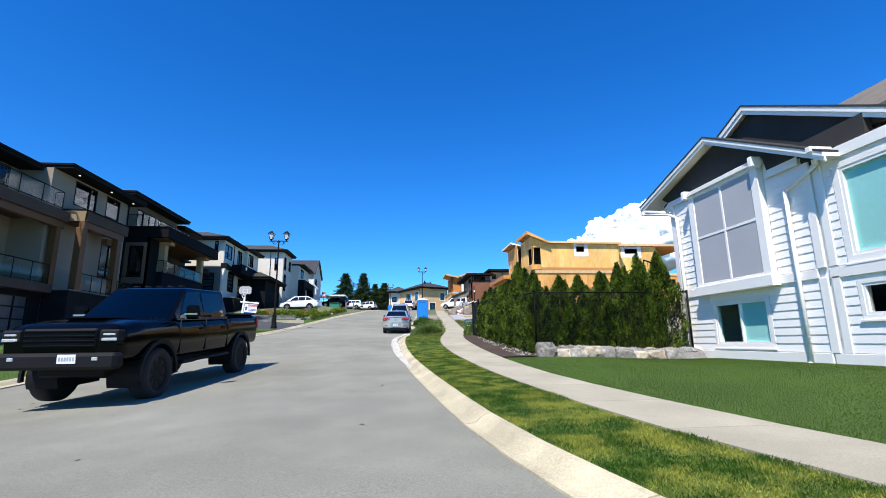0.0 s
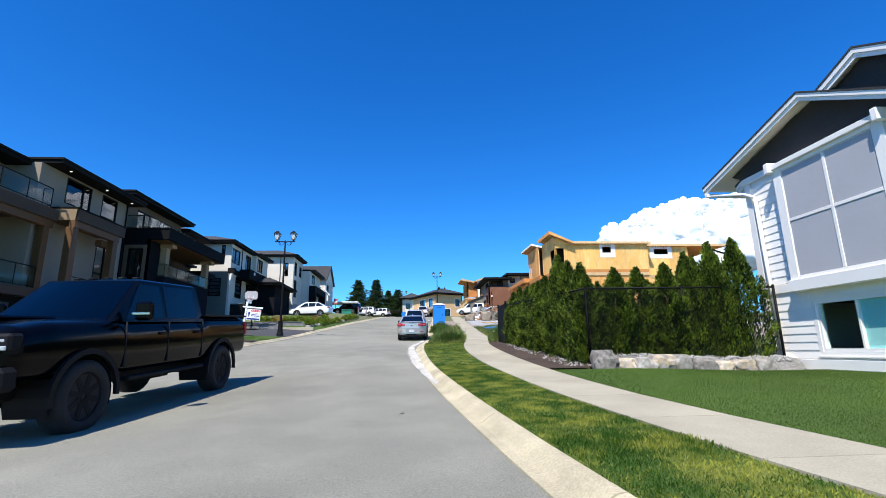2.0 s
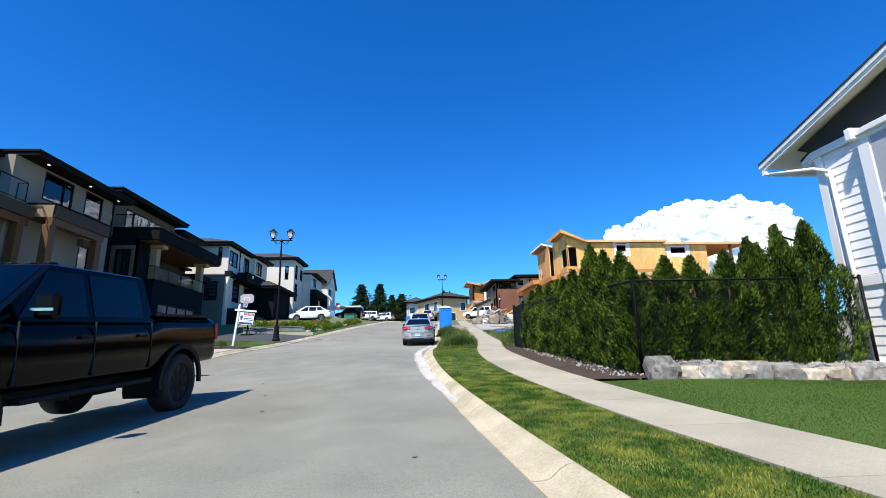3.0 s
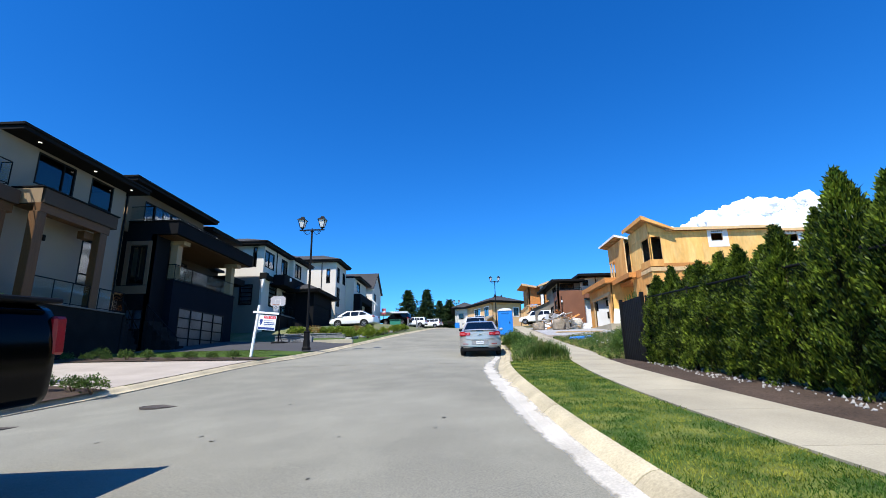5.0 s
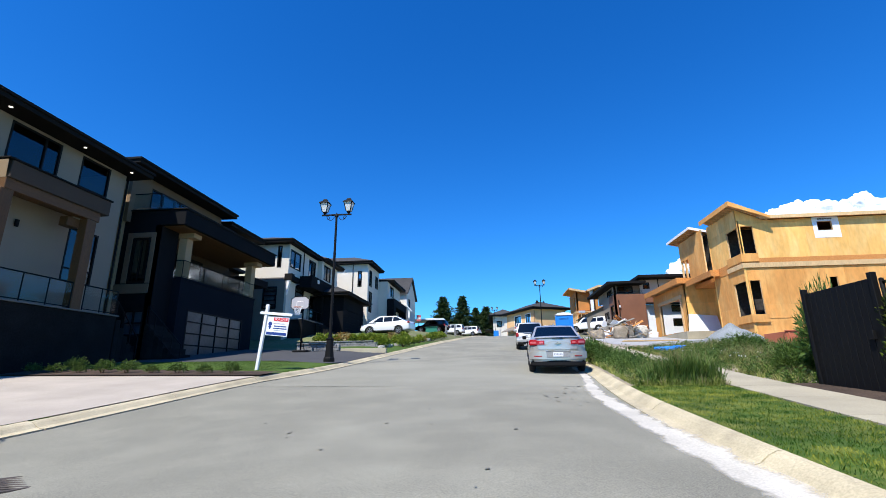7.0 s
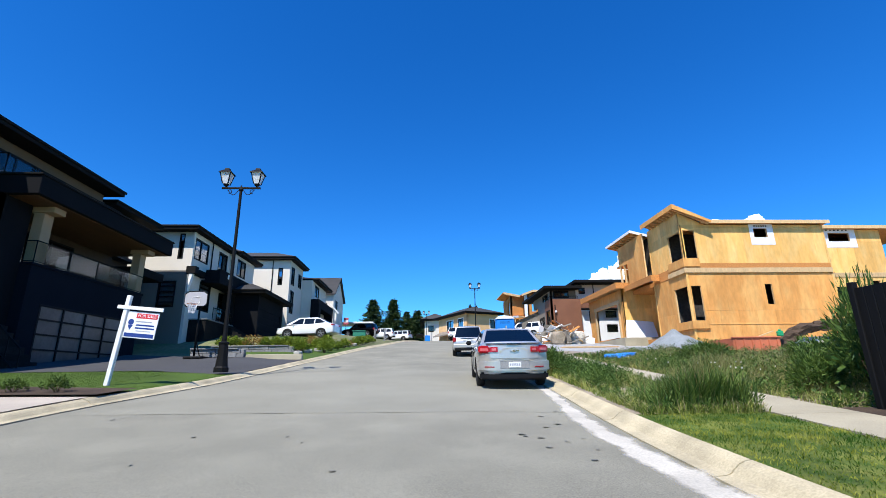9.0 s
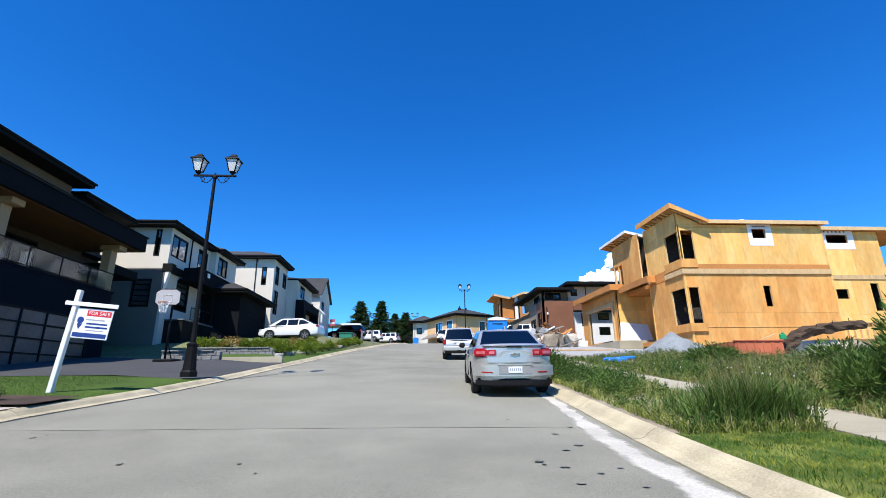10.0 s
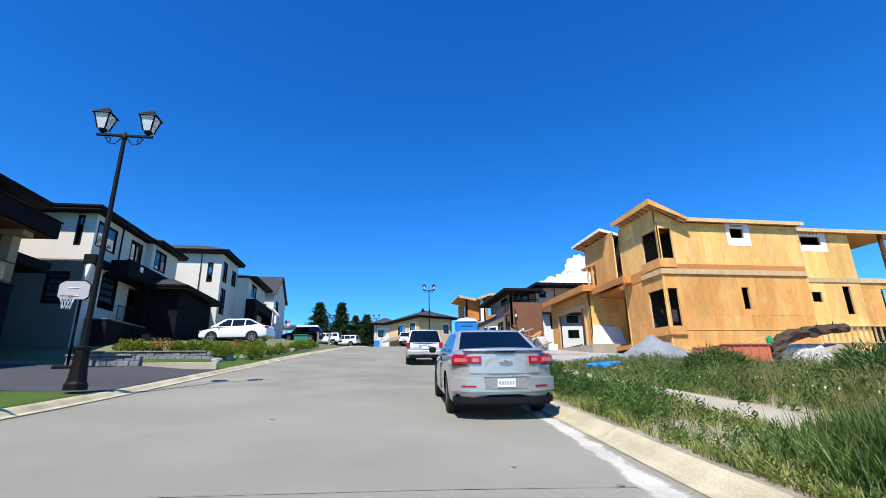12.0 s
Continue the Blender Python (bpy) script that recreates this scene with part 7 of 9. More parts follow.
def cabin(parent, material, base, roof, zb, zt, wb, wt, panes, rounding=0.05, glass=None):
    """The glasshouse: base and roof run from (rear y, front y); panes lists side glass as (y, f) outlines with f from belt to roof."""
    (yr0, yf0), (yr1, yf1) = base, roof
    bm = bmesh.new()
    rings = []
    steps = [(0, 0), (0.5, 0.5), (0.9, 0.9), (0.97, 0.965), (1.0, 1.0)]
    for f, g in steps:
        z = zb + (zt - zb) * f
        w = wb + (wt - wb) * f - (rounding if f > 0.98 else 0.012 if f > 0.95 else 0)
        a, b = yr0 + (yr1 - yr0) * g, yf0 + (yf1 - yf0) * g
        if f > 0.98:
            a, b = a + rounding, b - rounding
        n = 6
        ring = [(w, a + (b - a) * k / n) for k in range(n + 1)] + [(w * (1 - 2 * k / n), b + 0.08 * (1 - (1 - 2 * k / n) ** 2)) for k in range(1, n)]
        ring += [(-w, b + (a - b) * k / n) for k in range(n + 1)] + [(-w * (1 - 2 * k / n), a - 0.08 * (1 - (1 - 2 * k / n) ** 2)) for k in range(1, n)]
        rings.append([bm.verts.new((x, y, z)) for x, y in ring])
    for p, q in zip(rings, rings[1:]):
        for k in range(len(p)):
            j = (k + 1) % len(p)
            bm.faces.new((p[k], p[j], q[j], q[k]))
    top = bm.verts.new((0, (yr1 + yf1) / 2, zt + 0.035))
    last = rings[-1]
    for k in range(len(last)):
        bm.faces.new((last[k], last[(k + 1) % len(last)], top)).smooth = True
    bmesh.ops.recalc_face_normals(bm, faces=bm.faces[:])
    roofp = part("cab", bm, material, parent)
    def at(sx, y, f, out=0.007):
        return (sx * (wb + (wt - wb) * f + out), y, zb + (zt - zb) * f)
    for sx in (1, -1):
        for pane in panes:
            b = bmesh.new()
            b.faces.new([b.verts.new(at(sx, y, f)) for y, f in pane])
            part("side_window", b, glass or CAR_GLASS, roofp)
    for name, y0, y1, sg in (("windscreen", yf0, yf1, 1), ("rear_window", yr0, yr1, -1)):
        b = bmesh.new()
        rows = []
        for f in (0.06, 0.5, 0.93):
            z = zb + (zt - zb) * f
            w = (wb + (wt - wb) * f) * 0.9
            y = y0 + (y1 - y0) * f
            rows.append([b.verts.new((w * (k / 4 - 1), y + sg * (0.08 * (1 - (k / 4 - 1) ** 2 * 0.81) + 0.008), z)) for k in range(9)])
        for p, q in zip(rows, rows[1:]):
            for k in range(8):
                b.faces.new((p[k], p[k + 1], q[k + 1], q[k])).smooth = True
        part(name, b, glass or CAR_GLASS, roofp)
    return roofp


def bowed(name, parent, material, xa, xb, z0, z1, proud=0.0, depth=0.14, label="", bevel=0.012, lean=0.0):
    """A piece that follows the rounded tail of the sedan in plan."""
    tail = lambda x: -2.455 + 0.30 * (abs(x) / 0.92) ** 3.2
    n = max(3, round(abs(xb - xa) / 0.08))
    xs = [xa + (xb - xa) * k / n for k in range(n + 1)]
    bm = bmesh.new()
    add_prism(bm, [(x, tail(x) - proud, z0) for x in xs] + [(x, tail(x) - proud + depth, z0) for x in xs[::-1]], (0, lean, z1 - z0))
    if bevel:
        edges = [e for e in bm.edges if abs(e.verts[0].co.z - e.verts[1].co.z) < 1e-4]
        bmesh.ops.bevel(bm, geom=edges, offset=bevel, segments=2, affect="EDGES", clamp_overlap=True)
    return part(name, bm, material, parent, label)


def sedan():
    c = thing("sedan", (0, 0, 0), "silver four-door sedan parked at the kerb", "car")
    T = [(-2.43, 0.36, 0.45, 0.95), (-2.4, 0.5, 0.36, 1.03), (-2.36, 0.6, 0.3, 1.075), (-2.28, 0.735, 0.26, 1.095), (-2.2, 0.815, 0.24, 1.1), (-2.12, 0.87, 0.23, 1.1), (-1.95, 0.91, 0.21, 1.1), (-1.3, 0.925, 0.2, 1.06), (0, 0.93, 0.2, 1.0), (1.2, 0.92, 0.2, 0.98), (1.9, 0.89, 0.22, 0.86), (2.3, 0.8, 0.26, 0.74), (2.43, 0.62, 0.34, 0.6)]
    car_body(c, SILVER, T, (-1.37, 1.37), 0.335)
    side = [[(-1.42, 0.12), (-0.45, 0.1), (-0.47, 0.88), (-0.9, 0.84)], [(-0.38, 0.1), (0.72, 0.08), (0.28, 0.86), (-0.4, 0.88)]]
    cab = cabin(c, SILVER, (-1.95, 1.1), (-1.0, 0.35), 1.0, 1.44, 0.83, 0.62, side, glass=SEDAN_GLASS)
    for x in (0.8, -0.8):
        for y in (1.37, -1.37):
            car_wheel(c, x, y, 0.335, 0.22, ALLOY, 7)
    # tail: two rounded lamps a side, deck lip, bumper, plate on a panel painted as a recess
    for s in (1, -1):
        for x0, x1 in ((0.61, 0.885), (0.41, 0.6)):
            lens = bowed("tail_lamp", c, RED_LENS, s * x0, s * x1, 0.845, 1.025, 0.012, 0.12, "red tail lamp", 0.03, 0.02)
            bowed("lamp_insert", lens, PINK_LENS, s * (x0 + 0.04), s * (x1 - 0.04), 0.9, 0.965, 0.018, 0.03, "", 0.008, 0.006)
        bowed("reflector", c, RED_LENS, s * 0.5, s * 0.74, 0.515, 0.54, 0.03, 0.03, "", 0.004)
    bowed("trunk_lid", c, SILVER, -0.6, 0.6, 0.7, 1.06, 0.0, 0.2, "", 0.03, 0.035)
    bowed("deck_lip", c, SILVER, -0.7, 0.7, 1.075, 1.105, 0.0, 0.25, "", 0.012, 0.01)
    bowed("bumper", c, SILVER, -0.905, 0.905, 0.4, 0.7, 0.025, 0.3, "", 0.06, 0.02)
    bowed("bumper_base", c, DARK_PLASTIC, -0.86, 0.86, 0.22, 0.398, -0.005, 0.35, "black plastic lower bumper", 0.04)
    # raised panel; the darker silver puts a recess's shade into the colour
    bowed("plate_recess", c, surface("shaded_silver", (0.36, 0.35, 0.34), 0.45, 0.4, bump=0), -0.36, 0.36, 0.49, 0.665, 0.031, 0.03, "", 0.006)
    bowed("license_ledge", c, SILVER, -0.38, 0.38, 0.668, 0.695, 0.04, 0.05, "", 0.01)
    pl = box("number_plate", c, PLATE, -0.155, 0.155, -2.505, -2.488, 0.515, 0.645, 0.004, "white number plate with grey bars")
    for i in range(6):
        box("plate_bar", pl, surface("plate_ink", (0.35, 0.37, 0.42), 0.5, bump=0) if "plate_ink" not in MATS else MATS["plate_ink"], -0.13 + i * 0.045, -0.1 + i * 0.045, -2.508, -2.5055, 0.56, 0.61, 0)
    bowed("brake_lamp", c, DARK_PLASTIC, -0.17, 0.17, 1.055, 1.075, 0.006, 0.02, "", 0.003)
    bm = bmesh.new()
    add_prism(bm, [(-0.11, -2.47, 0.9), (-0.03, -2.47, 0.91), (-0.03, -2.47, 0.93), (0.03, -2.47, 0.93), (0.03, -2.47, 0.915), (0.11, -2.47, 0.925), (0.11, -2.47, 0.9), (0.03, -2.47, 0.89), (0.03, -2.47, 0.875), (-0.03, -2.47, 0.875), (-0.03, -2.47, 0.89)], (0, 0.05, 0))
    part("badge", bm, CHROME, c, "small metal badge")
    for s in (1, -1):
        b = bmesh.new()
        add_box(b, s * 0.93, s * 1.1, 0.72, 0.84, 1.0, 1.13, 0.04)
        part("door_mirror", b, DARK_PLASTIC if s < 0 else SILVER, c)
        for y in (-0.62, 0.36):
            box("door_handle", c, SILVER, s * 0.92, s * 0.95, y - 0.1, y + 0.1, 0.84, 0.87, 0.008)
        for y in (-0.42, 0.9):
            box("door_seam", c, DARK_PLASTIC, s * 0.9, s * 0.933, y - 0.004, y + 0.004, 0.35, 0.95, 0)
        box("headrest", c, SEAT, s * 0.2, s * 0.5, -0.95, -0.8, 1.05, 1.28, 0.05)
        box("headrest", c, SEAT, s * 0.22, s * 0.48, 0.1, 0.22, 1.05, 1.32, 0.05)
        box("seat_back", c, SEAT, s * 0.12, s * 0.62, 0.06, 0.2, 0.7, 1.1, 0.05)
    box("parcel_shelf", c, SEAT, -0.7, 0.7, -1.75, -0.95, 1.02, 1.045, 0.01)
    box("aerial", c, SILVER, -0.02, 0.02, -1.0, -0.88, 1.46, 1.53, 0.01)
    return c


def suv(paint, label, tail=True):
    c = thing("suv", (0, 0, 0), label, "car")
    T = [(-2.38, 0.84, 0.5, 0.78), (-2.34, 0.9, 0.42, 1.08), (-2.2, 0.92, 0.36, 1.13), (0, 0.93, 0.34, 1.12), (1.1, 0.92, 0.34, 1.1), (1.9, 0.9, 0.36, 1.02), (2.3, 0.82, 0.4, 0.86), (2.38, 0.7, 0.48, 0.72)]
    car_body(c, paint, T, (-1.38, 1.4), 0.37)
    side = [[(-2.05, 0.14), (-1.25, 0.12), (-1.25, 0.85), (-1.95, 0.82)], [(-1.15, 0.1), (-0.3, 0.1), (-0.3, 0.86), (-1.15, 0.86)], [(-0.2, 0.1), (0.75, 0.08), (0.35, 0.84), (-0.2, 0.86)]]
    cabin(c, paint, (-2.3, 1.1), (-2.1, 0.45), 1.08, 1.72, 0.88, 0.7, side)
    for x in (0.8, -0.8):
        for y in (1.4, -1.38):
            car_wheel(c, x, y, 0.37, 0.25, ALLOY, 5)
    for s in (1, -1):
        box("tail_lamp", c, RED_LENS, s * 0.72, s * 0.9, -2.4, -2.25, 0.85, 1.12, 0.03, "red tail lamp")
        box("head_lamp", c, CLEAR_LENS, s * 0.5, s * 0.82, 2.2, 2.34, 0.78, 0.9, 0.03)
        box("door_mirror", c, paint, s * 0.94, s * 1.12, 0.75, 0.86, 1.1, 1.26, 0.03)
        box("roof_rail", c, DARK_PLASTIC, s * 0.62, s * 0.65, -1.8, 0.2, 1.745, 1.77, 0.008)
    box("bumper", c, paint, -0.88, 0.88, -2.45, -2.2, 0.5, 0.74, 0.05)
    box("bumper_base", c, DARK_PLASTIC, -0.8, 0.8, -2.42, -2.1, 0.36, 0.5, 0.04)
    box("number_plate", c, PLATE, -0.155, 0.155, -2.425, -2.38, 0.8, 0.93, 0.004)
    box("handle_bar", c, CHROME, -0.3, 0.3, -2.41, -2.38, 0.95, 0.985, 0.006)
    box("tow_hitch", c, DARK_PLASTIC, -0.12, 0.12, -2.52, -2.4, 0.4, 0.52, 0.01)
    return c


def crossover():
    c = thing("crossover_car", (0, 0, 0), "white sloping-roof crossover parked on the driveway", "car")
    T = [(-2.42, 0.74, 0.5, 0.9), (-2.36, 0.86, 0.4, 1.12), (-2.0, 0.93, 0.32, 1.17), (-0.8, 0.95, 0.28, 1.1), (0.8, 0.945, 0.28, 1.05), (1.6, 0.92, 0.3, 0.98), (2.2, 0.84, 0.34, 0.84), (2.43, 0.62, 0.42, 0.66)]
    car_body(c, WHITE_PAINT, T, (-1.4, 1.4), 0.37)
    side = [[(-1.75, 0.3), (-0.85, 0.14), (-0.85, 0.84), (-1.15, 0.8)], [(-0.77, 0.13), (0.05, 0.1), (0.05, 0.86), (-0.77, 0.85)], [(0.13, 0.1), (1.15, 0.06), (0.5, 0.82), (0.13, 0.86)]]
    cabin(c, WHITE_PAINT, (-2.25, 1.55), (-1.0, 0.55), 1.06, 1.66, 0.87, 0.66, side)
    for x in (0.82, -0.82):
        for y in (1.4, -1.4):
            car_wheel(c, x, y, 0.37, 0.24, ALLOY, 5)
    for s in (1, -1):
        box("tail_lamp", c, RED_LENS, s * 0.55, s * 0.9, -2.42, -2.2, 0.98, 1.1, 0.03)
        box("head_lamp", c, CLEAR_LENS, s * 0.5, s * 0.84, 2.1, 2.3, 0.72, 0.84, 0.03)
        box("door_mirror", c, WHITE_PAINT, s * 0.95, s * 1.1, 0.9, 1.02, 1.06, 1.2, 0.03)
        box("sill_trim", c, DARK_PLASTIC, s * 0.9, s * 0.955, -0.95, 0.95, 0.28, 0.36, 0.01)
    return c


def pickup():
    c = thing("pickup_truck", (0, 0, 0), "lifted black four-door pickup truck with big tyres on the road", "pickup truck")
    T = [(-2.95, 0.92, 0.75, 1.35), (-2.9, 0.99, 0.72, 1.5), (-1.2, 1.0, 0.68, 1.5), (-1.0, 1.0, 0.66, 1.44), (1.1, 1.0, 0.66, 1.42), (1.35, 1.0, 0.68, 1.45), (2.4, 0.99, 0.72, 1.42), (2.85, 0.97, 0.76, 1.36), (2.98, 0.9, 0.8, 1.25)]
    car_body(c, BLACK_PAINT, T, (-1.75, 1.9), 0.46, 0.02, 72)
    side = [[(-0.85, 0.1), (0.1, 0.1), (0.1, 0.88), (-0.82, 0.88)], [(0.2, 0.1), (1.15, 0.06), (0.72, 0.86), (0.2, 0.88)]]
    cabin(c, BLACK_PAINT, (-1.08, 1.45), (-0.98, 0.62), 1.4, 2.08, 0.93, 0.76, side)
    for x in (0.87, -0.87):
        for y in (1.9, -1.75):
            car_wheel(c, x, y, 0.46, 0.33, DARK_PLASTIC, 8)
    # open bed
    box("bed_rail", c, DARK_PLASTIC, 0.9, 1.0, -2.9, -1.15, 1.5, 1.54, 0.01)
    box("bed_rail", c, DARK_PLASTIC, -1.0, -0.9, -2.9, -1.15, 1.5, 1.54, 0.01)
    box("bed_cover", c, DARK_PLASTIC, -0.89, 0.89, -2.88, -1.16, 1.5, 1.53, 0.01)
    # front: grille with bars, lamps, bumper, plate
    gr = box("grille", c, DARK_PLASTIC, -0.6, 0.6, 2.9, 3.0, 0.98, 1.3, 0.03, "black grille")
    for i in range(4):
        box("grille_bar", gr, BLACK_PAINT, -0.58, 0.58, 3.0, 3.025, 1.0 + i * 0.078, 1.03 + i * 0.078, 0.006)
    for s in (1, -1):
        l = box("head_lamp", c, DARK_PLASTIC, s * 0.62, s * 0.96, 2.8, 2.99, 1.08, 1.28, 0.03)
        box("lens", l, CLEAR_LENS, s * 0.68, s * 0.93, 2.97, 3.005, 1.1, 1.15, 0.01)
        box("lens", l, CLEAR_LENS, s * 0.7, s * 0.9, 2.97, 3.0, 1.19, 1.22, 0.008)
        box("fog_lamp", c, CLEAR_LENS, s * 0.62, s * 0.72, 3.08, 3.11, 0.8, 0.86, 0.01)
        box("door_mirror", c, BLACK_PAINT, s * 1.02, s * 1.28, 1.0, 1.12, 1.42, 1.7, 0.04)
        box("mirror_trim", c, CHROME, s * 1.0, s * 1.27, 1.12, 1.135, 1.5, 1.54, 0.006)
        box("running_board", c, DARK_PLASTIC, s * 0.9, s * 1.06, -0.95, 1.15, 0.56, 0.62, 0.015)
        for y in (-0.75, 0.3):
            box("door_handle", c, DARK_PLASTIC, s * 0.99, s * 1.02, y - 0.1, y + 0.1, 1.2, 1.24, 0.008)
        for y in (-0.95, 0.15, 1.2):
            box("door_seam", c, RUBBER, s * 0.98, s * 1.003, y - 0.005, y + 0.005, 0.75, 1.4, 0)
        box("tail_lamp", c, RED_LENS, s * 0.86, s * 1.0, -2.96, -2.85, 1.1, 1.4, 0.02)
        for y in (1.9, -1.75):
            b = bmesh.new()
            arc = np.linspace(-0.1, math.pi + 0.1, 15)
            edge = [(y + 0.6 * math.cos(a), 0.46 + 0.6 * math.sin(a)) for a in arc] + [(y + 0.53 * math.cos(a), 0.46 + 0.53 * math.sin(a)) for a in arc[::-1]]
            add_prism(b, [(s * 0.99, p, q) for p, q in edge], (s * 0.05, 0, 0))
            part("fender_flare", b, DARK_PLASTIC, c)
    box("bumper", c, DARK_PLASTIC, -1.0, 1.0, 2.85, 3.1, 0.66, 0.92, 0.05)
    pl = box("number_plate", c, PLATE, -0.38, -0.08, 3.1, 3.112, 0.76, 0.9, 0.004, "white number plate with grey bars")
    for i in range(6):
        box("plate_bar", pl, MATS["plate_ink"], -0.36 + i * 0.045, -0.33 + i * 0.045, 3.1125, 3.115, 0.8, 0.86, 0)
    box("hood_scoop", c, BLACK_PAINT, -0.35, 0.35, 1.7, 2.5, 1.44, 1.49, 0.03)
    box("under_frame", c, DARK_PLASTIC, -0.55, 0.55, -2.7, 2.7, 0.5, 0.68, 0.03)
    box("axle", c, DARK_PLASTIC, -0.75, 0.75, -1.82, -1.68, 0.39, 0.53, 0.03)
    box("axle", c, DARK_PLASTIC, -0.75, 0.75, 1.83, 1.97, 0.39, 0.53, 0.03)
    for x in (-0.5, -0.25, 0, 0.25, 0.5):
        box("cab_lamp", c, DARK_PLASTIC, x - 0.05, x + 0.05, 0.3, 0.42, 2.1, 2.14, 0.012)
    return c


def seat_on(c, x, y, turn, road=True, lift=0.0, pitch=None):
    """Stand a vehicle on the sloping ground; turn 0 looks up the street."""
    f = road_top if road else land
    a = radians(turn)
    d = (-math.sin(a), math.cos(a))
    h = lambda k: f(x + d[0] * k, y + d[1] * k)
    p = math.degrees(math.atan2(h(1.4) - h(-1.4), 2.8)) if pitch is None else pitch
    c.matrix_basis = Matrix.Translation((x, y, (h(1.4) + h(-1.4)) / 2 + lift)) @ pose(0, 0, 0, 0, 0, turn) @ pose(0, 0, 0, p, 0, 0)
    return c


car = seat_on(sedan(), 0.09, 34.05, -3.5, lift=0.01)
car.matrix_basis = car.matrix_basis @ Matrix.Diagonal((1, 1, 1.045, 1))
jeep = suv(CHAMPAGNE, "pale silver boxy SUV parked at the kerb")
seat_on(jeep, 0.45, 49.4, -4, lift=0.01)
seat_on(crossover(), -11.8, 58.6, 82, road=False, lift=0.05, pitch=0)
truck = seat_on(pickup(), -5.65, 12.2, 176, lift=0.01)
truck.matrix_basis = truck.matrix_basis @ Matrix.Diagonal((1.06, 1.1, 1.1, 1))
for i, (x, y, r, lift) in enumerate([(-9.5, 98, 80, 0.2), (-6.8, 103, 70, 0.1), (9.5, 74, 60, 0.3), (2.6, 92, -8, 0.0)]):
    c = copy_thing(jeep, Matrix())
    tagged(c, "white car parked far up the street", "car", "far parked cars")
    seat_on(c, x, y, r, road=False, lift=lift, pitch=0)
    for o in c.children_recursive:
        if o.data.materials[0] == CHAMPAGNE:
            me = o.data.copy()
            me.materials[0] = WHITE_PAINT
            o.data = me
dark = copy_thing(jeep, Matrix())
tagged(dark, "dark car parked on a driveway up the street", "car")
seat_on(dark, -11.0, 84, 75, road=False, lift=0.3, pitch=0)
for o in dark.children_recursive:
    if o.data.materials[0] == CHAMPAGNE:
        me = o.data.copy()
        me.materials[0] = BLACK_PAINT
        o.data = me


# ---- street lamps ----
FROST = surface("frosted_lamp_glass", (0.62, 0.63, 0.62), 0.35, fine=20, vary=0.05, broad=3, stain=0.05, bump=0.1)


def street_lamp():
    t = thing("street_lamp", (0, 0, 0), "black cast street lamp with two lantern heads", "street lamp", "street lamps")
    bm = bmesh.new()
    add_lathe(bm, (0, 0, -0.1), [(0.24, 0), (0.24, 0.14), (0.2, 0.2), (0.17, 0.5), (0.15, 0.92), (0.17, 0.96), (0.17, 1.0), (0.1, 1.04)], 12)
    part("base", bm, BLACK_METAL, t)
    bm = bmesh.new()
    add_lathe(bm, (0, 0, 0.9), [(0.085, 0), (0.085, 0.1), (0.07, 0.4), (0.05, 5.72)], 14)
    part("pole", bm, BLACK_METAL, t)
    bm = bmesh.new()
    add_lathe(bm, (0, 0, 6.55), [(0.07, 0), (0.08, 0.05), (0.05, 0.12), (0.02, 0.22)], 12)
    part("finial", bm, BLACK_METAL, t)
    box("arm", t, BLACK_METAL, -0.72, 0.72, -0.035, 0.035, 6.63, 6.7, 0.01)
    for s in (1, -1):
        bm = bmesh.new()
        pts = [(s * (0.08 + 0.42 * k / 10), 0, 6.6 - 0.24 * math.sin(3.1416 * k / 10) ** 1.0 * (1 - 0.03 * k)) for k in range(11)]
        pts += [(s * (0.42 + 0.08 * math.cos(a)), 0, 6.52 + 0.08 * math.sin(a)) for a in np.linspace(0.6, 5.0, 9)]
        add_path(bm, pts, 0.014)
        part("scroll", bm, BLACK_METAL, t)
        x = s * 0.58
        bm = bmesh.new()
        add_lathe(bm, (x, 0, 6.7), [(0.03, 0), (0.05, 0.04), (0.1, 0.08), (0.11, 0.12)], 8)
        lant = part("lantern", bm, BLACK_METAL, t)
        bm = bmesh.new()
        lo, hi, z0, z1 = 0.1, 0.19, 6.82, 7.24
        v = [bm.verts.new((x + a * r, b * r, z)) for r, z in ((lo, z0), (hi, z1)) for a, b in ((-1, -1), (1, -1), (1, 1), (-1, 1))]
        for k in range(4):
            bm.faces.new((v[k], v[(k + 1) % 4], v[4 + (k + 1) % 4], v[4 + k]))
        part("glass", bm, FROST, lant, "frosted lantern glass")
        bm = bmesh.new()
        for a, b in ((-1, -1), (1, -1), (1, 1), (-1, 1)):
            add_tube(bm, (x + a * lo, b * lo, z0), (x + a * hi, b * hi, z1), 0.023, sides=5)
        part("lantern_frame", bm, BLACK_METAL, lant)
        bm = bmesh.new()
        v = [bm.verts.new((x + a * r, b * r, z)) for r, z in ((0.24, 7.24), (0.23, 7.27), (0.09, 7.4), (0.08, 7.46)) for a, b in ((-1, -1), (1, -1), (1, 1), (-1, 1))]
        for q in range(3):
            for k in range(4):
                bm.faces.new((v[4 * q + k], v[4 * q + (k + 1) % 4], v[4 * q + 4 + (k + 1) % 4], v[4 * q + 4 + k]))
        bm.faces.new(v[3::-1])
        bm.faces.new(v[12:16])
        part("lantern_cap", bm, BLACK_METAL, lant)
    return t


lampa = street_lamp()
lampa.matrix_basis = pose(-9.24, 36.38, 2.36)
copy_thing(lampa, pose(4.4, 79, land(4.4, 79) - 0.05, 0, 0, -4))
copy_thing(lampa, pose(-1.6, 122, land(-1.6, 122) - 0.1, 0, 0, -8))


